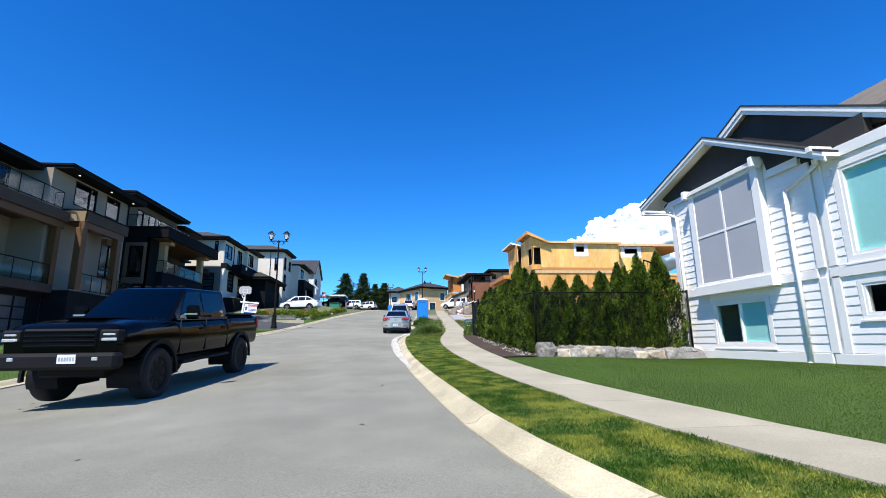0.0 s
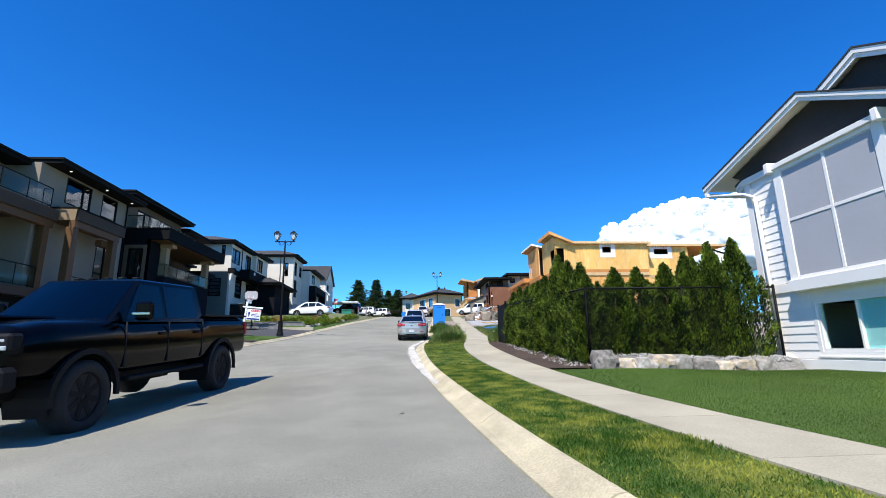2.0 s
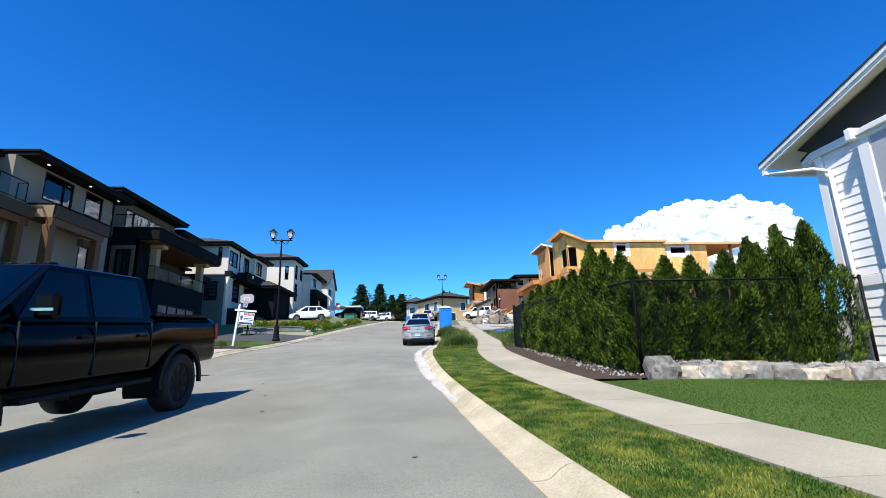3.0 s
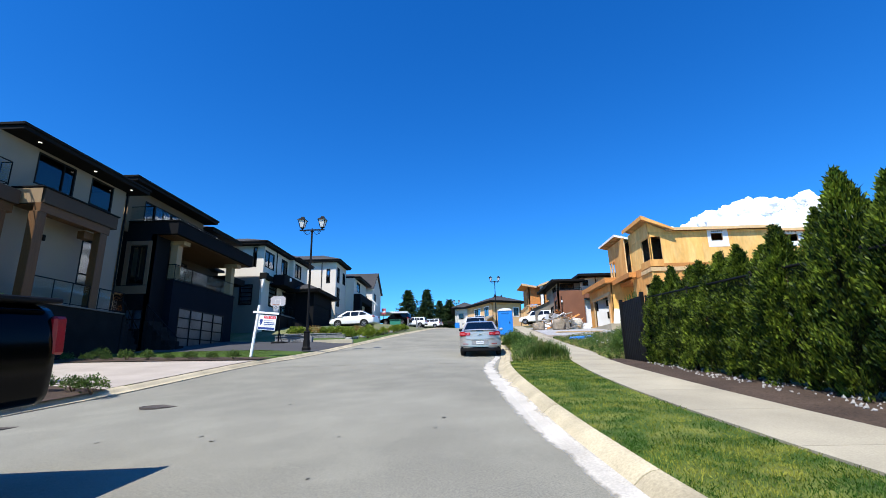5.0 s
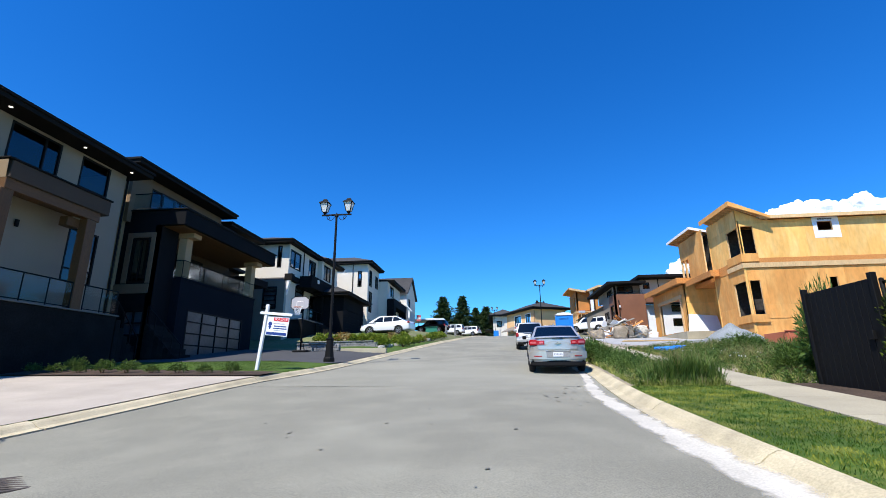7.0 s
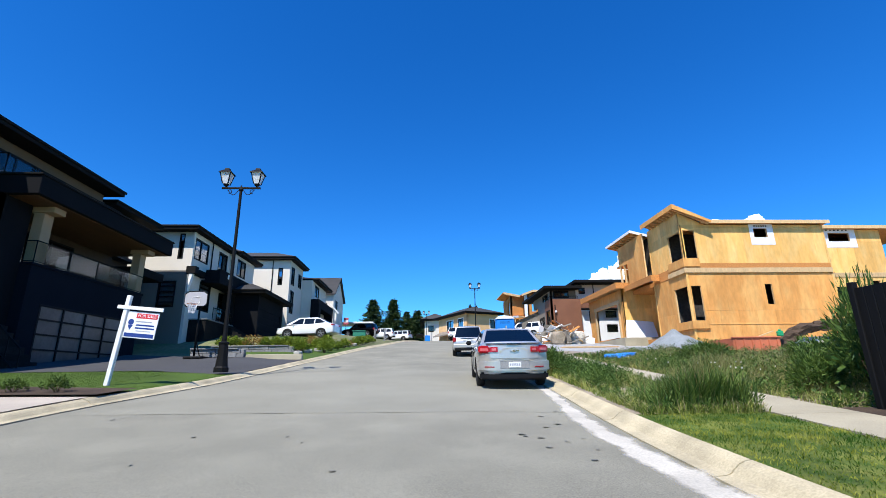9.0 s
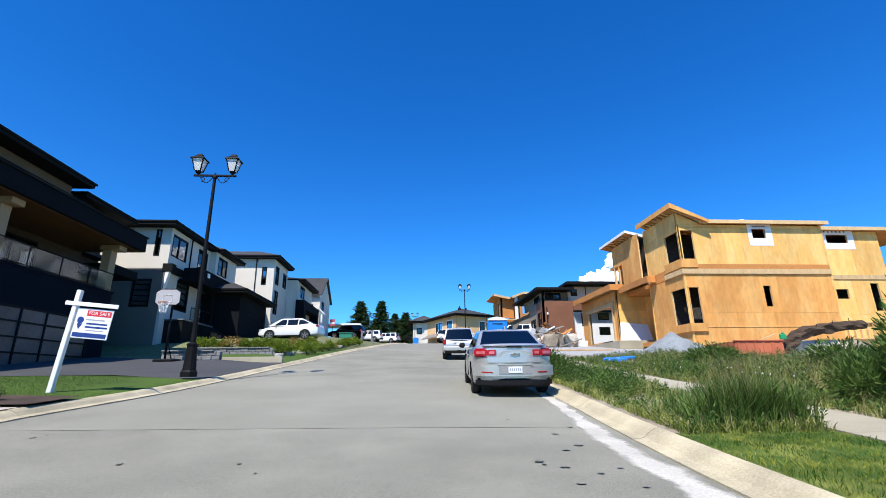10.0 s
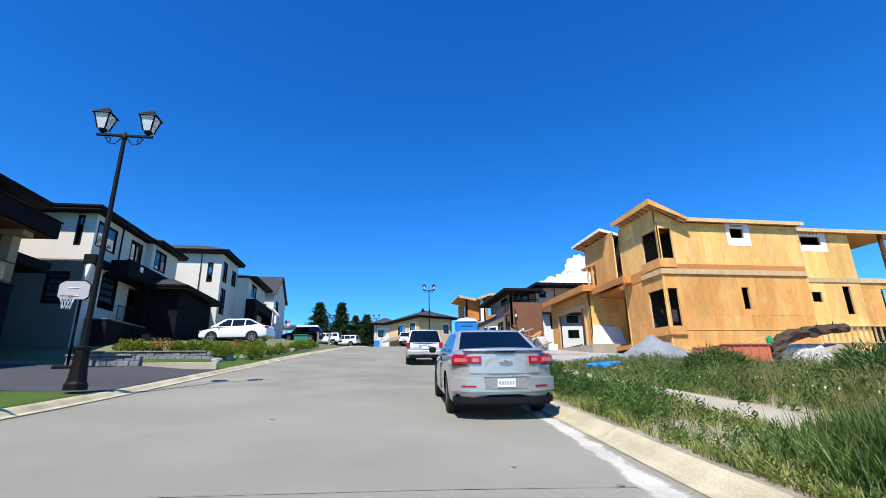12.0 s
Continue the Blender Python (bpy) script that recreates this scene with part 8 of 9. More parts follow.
# ---- for-sale sign ----
def sign():
    t = thing("for_sale_sign", (-10.54, 32.63, 2.04), "white timber for-sale sign post on the lawn", "sign")
    z = 2.0
    W = surface("sign_white", (0.78, 0.78, 0.77), 0.45, fine=30, vary=0.03, broad=2, stain=0.03, bump=0.05)
    R = surface("sign_red", (0.62, 0.03, 0.045), 0.45, fine=30, vary=0.04, broad=2, stain=0.03, bump=0)
    B = surface("sign_blue", (0.02, 0.05, 0.22), 0.45, fine=30, vary=0.04, broad=2, stain=0.03, bump=0)
    x, y = -10.54, 32.63
    box("post", t, W, x - 0.055, x + 0.055, y - 0.055, y + 0.055, z - 0.1, z + 2.28, 0.01)
    box("arm", t, W, x - 0.22, x + 1.02, y - 0.075, y - 0.056, z + 1.9, z + 2.0, 0.008)
    p0, p1, zb, zt = x + 0.09, x + 0.92, z + 1.16, z + 1.86
    pan = box("panel", t, W, p0, p1, y - 0.03, y - 0.01, zb, zt, 0.004, "white panel with red and blue strips")
    f = y - 0.0335
    red = box("red_strip", pan, R, p0 + 0.24, p1 - 0.03, f, f + 0.003, zt - 0.17, zt - 0.04, 0)
    box("blue_strip", pan, B, p0 + 0.03, p1 - 0.03, f, f + 0.003, zb + 0.03, zb + 0.13, 0)
    cu = bpy.data.curves.new("lettering", "FONT")
    cu.body, cu.size, cu.align_x, cu.align_y, cu.extrude = "FOR SALE", 0.115, "CENTER", "CENTER", 0.001
    tmp = bpy.data.objects.new("tmp", cu)
    me = bpy.data.meshes.new_from_object(tmp)
    bpy.data.objects.remove(tmp)
    me.materials.append(W)
    tx = new("lettering", me)
    me.transform(Matrix.Translation(Vector(((p0 + 0.24 + p1 - 0.03) / 2, f - 0.002, zt - 0.105)) - ORIGIN[t]) @ pose(0, 0, 0, 90, 0, 0))
    tx.parent = red
    for a, b, h, q in ((0.28, 0.76, 0.04, 0.33), (0.27, 0.78, 0.04, 0.25), (0.3, 0.7, 0.022, 0.185), (0.25, 0.68, 0.028, 0.43)):
        box("text_bar", pan, B if h > 0.03 else MATS["plate_ink"], p0 + a, p0 + b, f, f + 0.003, zb + q, zb + q + h, 0)
    # balloon-shaped mark in red, white and blue
    bm = bmesh.new()
    add_prism(bm, [(p0 + 0.13 + 0.075 * math.cos(a), f, zb + 0.42 + 0.08 * math.sin(a)) for a in np.linspace(0, 6.1, 14)], (0, 0.003, 0))
    part("round_mark", bm, B, pan)
    bm = bmesh.new()
    add_prism(bm, [(p0 + 0.065, f, zb + 0.34), (p0 + 0.195, f, zb + 0.34), (p0 + 0.13, f, zb + 0.2)], (0, 0.003, 0))
    part("pointed_mark", bm, B, pan)
    for cx in (p0 + 0.1, p1 - 0.1):
        bm = bmesh.new()
        add_tube(bm, (cx, y - 0.02, zt), (cx, y - 0.065, z + 1.9), 0.006, sides=5)
        part("hook", bm, BLACK_METAL, t)
    t.rotation_euler[1] = radians(5.5)


sign()


# ---- basketball hoop ----
def hoop():
    x, y, z = -13.6, 43.2, land(-13.6, 43.2)
    t = thing("basketball_hoop", (x, y, z), "portable basketball hoop with black pole and pale backboard", "basketball hoop")
    bm = bmesh.new()
    add_box(bm, x - 0.45, x + 0.45, y + 0.1, y + 1.0, z, z + 0.16, 0.05)
    part("base", bm, BLACK_METAL, t)
    bm = bmesh.new()
    add_tube(bm, (x, y + 0.3, z + 0.1), (x, y + 0.3, z + 2.9), 0.05)
    add_tube(bm, (x, y + 0.3, z + 2.6), (x, y - 0.2, z + 3.0), 0.03)
    add_tube(bm, (x, y + 0.9, z + 0.15), (x, y + 0.3, z + 1.0), 0.025)
    part("pole", bm, BLACK_METAL, t)
    zb = z + 2.55
    o = [(-0.55, 0.12), (-0.42, 0.0), (0.42, 0.0), (0.55, 0.12), (0.55, 0.6), (0.35, 0.74), (-0.35, 0.74), (-0.55, 0.6)]
    bm = bmesh.new()
    add_prism(bm, [(x + a, y - 0.22, zb + b) for a, b in o], (0, 0.03, 0))
    bb = part("backboard", bm, GREY_PANEL, t, "pale grey backboard")
    bm = bmesh.new()
    n = len(o)
    for k in range(n):
        a, b = o[k], o[(k + 1) % n]
        add_tube(bm, (x + a[0], y - 0.205, zb + a[1]), (x + b[0], y - 0.205, zb + b[1]), 0.028, sides=6)
    part("board_edge", bm, BLACK_METAL, bb)
    bm = bmesh.new()
    for a, b in (((-0.2, 0.14), (0.2, 0.14)), ((0.2, 0.14), (0.2, 0.45)), ((0.2, 0.45), (-0.2, 0.45)), ((-0.2, 0.45), (-0.2, 0.14))):
        add_tube(bm, (x + a[0], y - 0.225, zb + a[1]), (x + b[0], y - 0.225, zb + b[1]), 0.014, sides=4)
    part("target_square", bm, WHITE_TRIM, bb)
    bm = bmesh.new()
    for k in range(18):
        a, b = 6.283 * k / 18, 6.283 * (k + 1) / 18
        add_tube(bm, (x + 0.23 * math.cos(a), y - 0.5 + 0.23 * math.sin(a), zb + 0.08), (x + 0.23 * math.cos(b), y - 0.5 + 0.23 * math.sin(b), zb + 0.08), 0.014, sides=5)
    rim = part("hoop_ring", bm, surface("orange_ring", (0.5, 0.16, 0.06), 0.5, bump=0), t)
    bm = bmesh.new()
    for k in range(12):
        for d in (1, -1):
            a, b = 6.283 * k / 12, 6.283 * (k + d) / 12
            add_tube(bm, (x + 0.22 * math.cos(a), y - 0.5 + 0.22 * math.sin(a), zb + 0.07), (x + 0.13 * math.cos(b), y - 0.5 + 0.13 * math.sin(b), zb - 0.38), 0.009, sides=4, caps=False)
    part("net", bm, WHITE_PLASTIC, rim)


hoop()


# ---- portable toilet ----
def loo(x, y, turn, group=""):
    t = thing("portable_toilet", (0, 0, 0), "bright blue portable toilet with a white roof", "portable toilet", group)
    box("cabin", t, BLUE_PLASTIC, -0.55, 0.55, -0.55, 0.55, 0.1, 2.02, 0.04)
    box("skid", t, DARK_PLASTIC, -0.5, 0.5, -0.58, 0.58, 0.0, 0.1, 0.02)
    d = box("door", t, BLUE_PLASTIC, -0.4, 0.4, -0.572, -0.552, 0.16, 1.9, 0.012)
    box("handle", d, DARK_PLASTIC, 0.3, 0.36, -0.6, -0.574, 1.0, 1.15, 0.008)
    for x0 in (-0.58, 0.5):
        box("corner_post", t, BLUE_PLASTIC, x0, x0 + 0.08, -0.585, -0.5, 0.1, 2.0, 0.02)
    for z in (1.75, 1.82):
        box("vent", t, DARK_PLASTIC, -0.3, 0.3, -0.578, -0.573, z, z + 0.03, 0.002)
    bm = bmesh.new()
    add_prism(bm, [(-0.6, -0.6, 2.03), (-0.42, -0.6, 2.17), (0, -0.6, 2.24), (0.42, -0.6, 2.17), (0.6, -0.6, 2.03)], (0, 1.2, 0))
    part("roof", bm, WHITE_PLASTIC, t, "white domed roof")
    t.matrix_basis = pose(x, y, land(x, y), 0, 0, turn)
    return t


loo(2.75, 48.7, -6)
box("bin_body", thing("blue_bin", (-1.5, 110, land(-1.5, 110)), "blue container far up the street", "container"), BLUE_PLASTIC, -2.0, -1.0, 109.5, 110.5, land(-1.5, 110), land(-1.5, 110) + 1.3, 0.05)


# ---- farther houses on the right ----
def brown_house():
    h = thing("brown_modern_house", (14, 72, 5.2), "unfinished modern house in rust brown and white with dark roofs", "house")
    S, W, zb = 67.0, 10.95, 4.6
    wall("wall", h, RUST_PANEL, "S", S, W, 14.1, zb, 9.65)
    wall("wall", h, RUST_PANEL, "W", W, S, 69.4, zb, 9.65, [(67.5, 68.9, 5.6, 8.6)])
    window(h, "W", W, 67.5, 68.9, 5.6, 8.6, rows=(0.3, 0.65), width=0.1)
    box("rust_band", h, RUST_PANEL, 14.11, 18.5, S - 0.25, S + 0.3, 8.65, 9.65, 0.02, "rust brown panelled band")
    box("band_shelf", h, FASCIA, 14.11, 18.5, S - 0.4, S + 0.3, 8.5, 8.645, 0.01)
    so = [(15.0, 15.75, 7.1, 8.45), (16.75, 17.9, 7.7, 8.4), (16.75, 17.9, 6.2, 7.0)]
    wall("wall", h, WRAP, "S", S + 0.3, 14.1, 18.5, zb, 8.49, so, label="white wrapped wall")
    for w in so:
        window(h, "S", S + 0.3, *w, width=0.08)
    wall("wall", h, STUCCO_PALE, "W", W + 0.1, 69.4, 73.0, zb, 9.6, [(70.2, 72.2, 5.4, 8.2)], label="pale unfinished wall")
    window(h, "W", W + 0.1, 70.2, 72.2, 5.4, 8.2, cols=(0.5,), width=0.1)
    # upper storey set back behind a low dark parapet
    uh = [(11.6, 13.3, 9.95, 10.7)]
    wall("upper_wall", h, STUCCO_PALE, "S", S + 1.2, 11.3, 14.0, 9.65, 10.74, uh)
    window(h, "S", S + 1.2, *uh[0], cols=(0.5,), width=0.1)
    wall("upper_wall", h, STUCCO_PALE, "W", 11.3, S + 1.2, 76, 9.65, 10.74, [(69.2, 71.5, 9.9, 10.6)])
    window(h, "W", 11.3, 69.2, 71.5, 9.9, 10.6, cols=(0.5,), width=0.1)
    u2 = [(14.3, 15.0, 10.3, 11.0)]
    wall("upper_wall", h, STUCCO, "S", S + 0.9, 14.0, 19, 9.65, 11.3, u2)
    window(h, "S", S + 0.9, *u2[0], width=0.1)
    railing(h, [(11.0, 69.2, 9.66), (11.0, S + 0.1, 9.66), (13.9, S + 0.1, 9.66)], 0.3, 1.2, glass=False)
    box("flat_roof", h, FASCIA, 10.3, 14.3, S - 0.3, 78, 10.75, 11.02, 0.02, "dark flat roof with deep fascia")
    box("flat_roof", h, FASCIA, 13.5, 19.5, S - 0.5, 78, 11.3, 11.6, 0.02, "dark flat roof with deep fascia")
    box("roof_stack", h, FASCIA, 14.4, 19, S + 1, 77, 11.03, 11.29, 0)
    bm = bmesh.new()
    add_tube(bm, (15.9, S + 0.84, 9.7), (15.9, S + 0.84, 11.3), 0.05)
    part("downpipe", bm, FASCIA, h)
    bm = bmesh.new()
    add_lathe(bm, (11.4, S - 0.12, 8.2), [(0.05, 0), (0.1, 0.05), (0.1, 0.22), (0.04, 0.26)], 10)
    part("wall_lamp", bm, WHITE_PLASTIC, h)
    bm = bmesh.new()
    add_tube(bm, (W + 0.4, S - 0.07, zb), (W + 0.4, S - 0.07, 9.0), 0.05)
    part("downpipe", bm, FASCIA, h)
    # bare grey garage wing with a sloping top
    prism("garage_gable", h, STUCCO_GREY, [(9.1, 73.0, zb), (11.8, 73.0, zb), (11.8, 73.0, 9.35), (9.1, 73.0, 8.2)], (0, 6, 0), "bare grey garage wall")
    prism("garage_roof", h, ROOF, [(8.9, 72.8, 8.12), (11.9, 72.8, 9.4), (11.9, 72.8, 9.5), (8.9, 72.8, 8.22)], (0, 6.4, 0))
    shell(h, 19, 11.3, S + 0.5, 77, zb, 10.6, (8.2,))
    return h


def frame_house():
    h = thing("timber_frame_house", (14, 88, 7), "open timber-framed house under construction", "house")
    zb = 6.0
    wall("wall", h, OSB, "S", 83.5, 12.3, 18, 9.9, 13.0, [(12.9, 13.5, 10.6, 12.4)])
    wall("wall", h, OSB, "W", 12.3, 83.5, 90, 9.9, 13.0, [(84.5, 86.0, 10.4, 12.6)])
    wall("wall", h, OSB, "W", 10.2, 85.0, 91, 6.4, 13.0, [(86.0, 87.2, 10.6, 12.4), (86, 88, 6.8, 8.8)])
    wall("wall", h, OSB, "S", 85.0, 10.2, 12.0, 10.2, 13.0, [])
    box("corner_board", h, WRAP, 11.85, 12.25, 83.3, 83.6, 8.4, 12.9, 0.01, "white wrapped corner post")
    for x in np.arange(9.8, 16, 0.6):
        box("stud", h, LUMBER, x, x + 0.09, 83.5, 83.6, zb, 9.8, 0)
    for y in np.arange(83.8, 91, 0.8):
        box("stud", h, LUMBER, 9.7, 9.8, y, y + 0.09, zb, 9.8, 0)
    for z in (zb, 8.0, 9.75):
        box("plate", h, LUMBER, 9.6, 16, 83.38, 83.49, z, z + 0.14, 0)
        box("plate", h, LUMBER, 9.6, 9.69, 83.5, 91, z, z + 0.14, 0)
    prism("brace", h, LUMBER, [(10.0, 83.2, 8.2), (10.15, 83.2, 8.2), (12.0, 83.2, 9.8), (11.85, 83.2, 9.8)], (0, 0.1, 0))
    for (xa, za), (xb, zc) in (((9.1, 13.35), (11.5, 12.85)), ((11.4, 12.8), (13.0, 13.4)), ((13.0, 13.4), (18.5, 13.1))):
        y = 84.2 if xa < 10 else 82.8
        prism("roof_deck", h, OSB, [(xa, y, za), (xb, y, zc), (xb, y, zc + 0.12), (xa, y, za + 0.12)], (0, 6.5, 0))
        prism("fascia", h, LUMBER, [(xa, y - 0.05, za - 0.18), (xb, y - 0.05, zc - 0.18), (xb, y - 0.05, zc + 0.12), (xa, y - 0.05, za + 0.12)], (0, 0.048, 0))
    box("inner_wall", h, PLY, 13, 18, 87, 87.2, zb, 9.9, 0)
    box("floor_deck", h, OSB, 10.3, 18, 83.7, 91, 9.55, 9.74, 0)
    return h


def beige_house():
    h = thing("beige_hip_roof_house", (5.4, 101, 8.2), "two-storey beige house with dark hip roof at the street's end", "house")
    BEIGE = surface("beige_stucco", (0.72, 0.45, 0.22), 0.85, fine=60, vary=0.06, broad=0.5, stain=0.07, bump=0.3)
    zb = 7.6
    wall("wall", h, BEIGE, "S", 101, 5.4, 12.0, zb, 14.2, [(10.2, 11.3, 11.6, 13.2), (7.5, 8.9, 8.6, 11.0)])
    wall("wall", h, BEIGE, "W", 5.4, 101, 112, zb, 14.2, [(102.4, 104.2, 11.4, 13.4), (106.0, 108.5, 11.4, 13.4), (102.6, 107, 8.0, 10.4)])
    for w in ((102.4, 104.2, 11.4, 13.4), (106.0, 108.5, 11.4, 13.4)):
        window(h, "W", 5.4, *w, cols=(0.5,), width=0.12, trim=0.15)
    garage_door(h, "W", 5.4, 102.6, 107, 8.0, 10.4, 1, 4, False)
    window(h, "S", 101, 10.2, 11.3, 11.6, 13.2, width=0.12, trim=0.15)
    window(h, "S", 101, 7.5, 8.9, 8.6, 11.0, width=0.12, trim=0.15)
    prism("porch_roof", h, ROOF_BROWN, [(3.8, 100.4, 10.6), (5.38, 100.4, 11.4), (5.38, 100.4, 11.6), (3.8, 100.4, 10.8)], (0, 11, 0))
    hip_roof(h, 4.6, 12.8, 100.2, 113, 14.1, 1.5)
    shell(h, 11.9, 5.7, 101, 112, zb, 14, (11.0,))
    for x, y in ((7.6, 103.5), (9.6, 104.5)):
        bm = bmesh.new()
        add_lathe(bm, (x, y, 14.7), [(0.28, 0), (0.3, 0.9), (0.34, 0.95), (0.2, 1.2), (0.05, 1.5)], 8)
        part("roof_vent", bm, FASCIA, h)
    return h


def row_house():
    h = thing("white_row_house", (-1, 128, 8.6), "distant white house with dark roof", "house")
    zb = 8.0
    wall("wall", h, STUCCO, "S", 124, 1.0, 5.4, zb, 14.2, [(2.0, 3.2, 11.6, 13.0)])
    wall("wall", h, STUCCO, "W", 1.0, 124, 140, zb, 14.2, [(126, 128, 11.5, 13.3), (131, 133.5, 11.5, 13.3), (126, 130, 8.6, 10.8)])
    for w in ((126, 128, 11.5, 13.3), (131, 133.5, 11.5, 13.3), (126, 130, 8.6, 10.8)):
        window(h, "W", 1.0, *w, width=0.15)
    window(h, "S", 124, 2.0, 3.2, 11.6, 13.0, width=0.12)
    hip_roof(h, 0.2, 7, 123, 141, 14.1, 1.6)
    box("porch_roof", h, FASCIA, -0.8, 0.98, 124, 132, 10.9, 11.2, 0.02)
    shell(h, 6.8, 1.0, 124, 140, zb, 14, (11.0,))
    return h


for make, drop in ((brown_house, 0.0), (frame_house, 0.0), (beige_house, 1.4), (row_house, 0.0)):
    far = make()
    far.location.z -= drop
    if make is beige_house:
        far.rotation_euler[2] = radians(25)
    elif make is row_house:
        far.location.x -= 3.2


# ---- building-site clutter ----
rnd = random.Random(5)
z = land(12, 62)


def plank(name, a, b, w, tk, material, label, group, category="plank", roll=0.0):
    a, b = Vector(a), Vector(b)
    d = (b - a)
    bm = bmesh.new()
    add_box(bm, -w / 2, w / 2, 0, d.length, -tk / 2, tk / 2, 0.004)
    bm.transform(Matrix.Translation(a) @ d.to_track_quat("Y", "Z").to_matrix().to_4x4() @ pose(0, 0, 0, 0, roll, 0))
    return tagged(part(name, bm, material), label, category, group)


for i in range(80):
    cx, cy = 10.2 + rnd.gauss(0, 1.2), 62.5 + rnd.gauss(0, 1.6)
    g = land(cx, cy)
    top = g + max(0.15, 2.1 - 0.85 * math.hypot(cx - 10.2, (cy - 62.5) * 0.6)) * rnd.uniform(0.5, 1)
    a = rnd.uniform(0, 6.28)
    l = rnd.uniform(0.6, 1.5)
    plank("scrap_board", (cx - l * math.cos(a), cy - l * math.sin(a), max(g, top - rnd.uniform(0.1, 0.9))), (cx + l * math.cos(a), cy + l * math.sin(a), top + rnd.uniform(0, 0.5)), rnd.choice((0.1, 0.2, 0.6)), 0.03, rnd.choice((LUMBER, OSB, STUCCO_GREY, WRAP)), "broken board in the rubbish heap", "scrap boards", "scrap", rnd.uniform(0, 90))
for i in range(11):
    x, y = 10.0 + rnd.gauss(0, 1.5), 61.6 + rnd.gauss(0, 1.0)
    rock(x, y, land(x, y), 1.3, 1.0, 0.9 + rnd.random() * 0.5, 90 + i, (SPILL, STUCCO_GREY, DIRT, ROCK)[i % 4], "crumpled pale rubbish sack on the heap", "rubbish sacks")
for i in range(14):
    y = 53.0 + 0.14 * (i % 7)
    zz = land(9.5, 53) + 0.06 + 0.05 * (i // 7)
    plank("stacked_board", (7.6 + 0.2 * rnd.random(), y, zz), (11.6 + 0.3 * rnd.random(), y + 0.2, zz), 0.12, 0.04, LUMBER, "pale board stacked on the site", "stacked boards", "board")


def heap(name, x, y, r, h, material, label, seed):
    bm = bmesh.new()
    rows = []
    for i in range(13):
        f = i / 12
        rr = r * (1 - f)
        rows.append([bm.verts.new((x + rr * math.cos(a), y + rr * math.sin(a), land(x, y) - 0.08 + h * (f ** 0.9) + 0.12 * h * noise.noise(Vector((rr * math.cos(a) * 2, rr * math.sin(a) * 2, seed))))) for a in np.linspace(0, 6.2832, 33)[:-1]])
    for p, q in zip(rows, rows[1:]):
        for k in range(32):
            bm.faces.new((p[k], p[(k + 1) % 32], q[(k + 1) % 32], q[k])).smooth = True
    return tagged(part(name, bm, material), label, "heap", "", "stuff")


HEAP_GRAVEL = surface("bluish_gravel", (0.22, 0.24, 0.245), 0.95, fine=30, vary=0.35, broad=1.5, stain=0.15, bump=1.0, grain=50)
heap("gravel_heap", 12.6, 47.0, 2.2, 1.45, HEAP_GRAVEL, "cone of grey gravel before the unfinished house", 2)
heap("gravel_spread", 10.5, 47.6, 2.6, 0.4, HEAP_GRAVEL, "low spread of grey gravel", 5)
cont = thing("red_container", (14.6, 43.6, 3.2), "open red steel rubbish container behind the weeds", "container")
zc = land(15, 43.5)
for a in ((13.4, 15.9, 43.0, 43.06, zc, zc + 0.85), (13.4, 15.9, 45.0, 45.06, zc, zc + 0.85), (13.4, 13.46, 43.07, 44.99, zc, zc + 0.85), (15.84, 15.9, 43.07, 44.99, zc, zc + 0.85)):
    box("steel_side", cont, RED_STEEL, *a, 0.01)
for i in range(6):
    box("rib", cont, RED_STEEL, 13.5 + 0.44 * i, 13.58 + 0.44 * i, 42.95, 42.998, zc + 0.05, zc + 0.8, 0.01)
box("rim", cont, RED_STEEL, 13.36, 15.94, 42.93, 43.07, zc + 0.853, zc + 0.92, 0.015)
for i in range(3):
    rock(17.9 + 1.35 * i, 44.5, zc - 0.05, 2.2, 1.4, 1.25, 120 + i, SPILL if i < 2 else DIRT, "pale heap under a tarpaulin", "covered heaps")
arch = thing("old_trunk", (19, 44, zc), "dark curved tree trunk lying over the heap", "log")
bm = bmesh.new()
bark = random.Random(19)
line = [Vector((16.3, 43.5, zc + 0.1)), Vector((16.5, 43.5, zc + 0.6)), Vector((17.2, 43.6, zc + 1.15)), Vector((18.2, 43.7, zc + 1.45)), Vector((19.3, 43.8, zc + 1.55)), Vector((20.4, 43.9, zc + 1.7)), Vector((21.4, 44, zc + 1.75))]
rings = []
for k in range(31):
    f = k / 30 * (len(line) - 1)
    i = min(int(f), len(line) - 2)
    c = line[i].lerp(line[i + 1], f - i)
    d = (line[i + 1] - line[i]).normalized()
    u = d.cross(Vector((0, 1, 0))).normalized()
    w = d.cross(u)
    rings.append([bm.verts.new(c + (0.31 - 0.003 * k) * (1 + 0.7 * noise.noise(Vector((k * 0.35, 2 * math.cos(q), 2 * math.sin(q))))) * (u * math.cos(q) + w * math.sin(q))) for q in np.linspace(0, 6.2832, 13)[:-1]])
for p, q in zip(rings, rings[1:]):
    for k in range(12):
        bm.faces.new((p[k], p[(k + 1) % 12], q[(k + 1) % 12], q[k]))
bm.faces.new(rings[0][::-1])
bm.faces.new(rings[-1])
part("log", bm, BARK, arch)
for i in range(7):
    a = line[1 + i % 5].lerp(line[2 + i % 5], bark.random())
    bm = bmesh.new()
    add_tube(bm, a, a + Vector((bark.uniform(-0.4, 0.5), bark.uniform(-0.4, 0.1), bark.uniform(0.15, 0.5))), 0.035, 0.012, 6)
    part("branch_stub", bm, BARK, arch)
can = thing("green_can", (16.05, 43.1, zc + 0.92), "small green plastic can on the container's rim", "can")
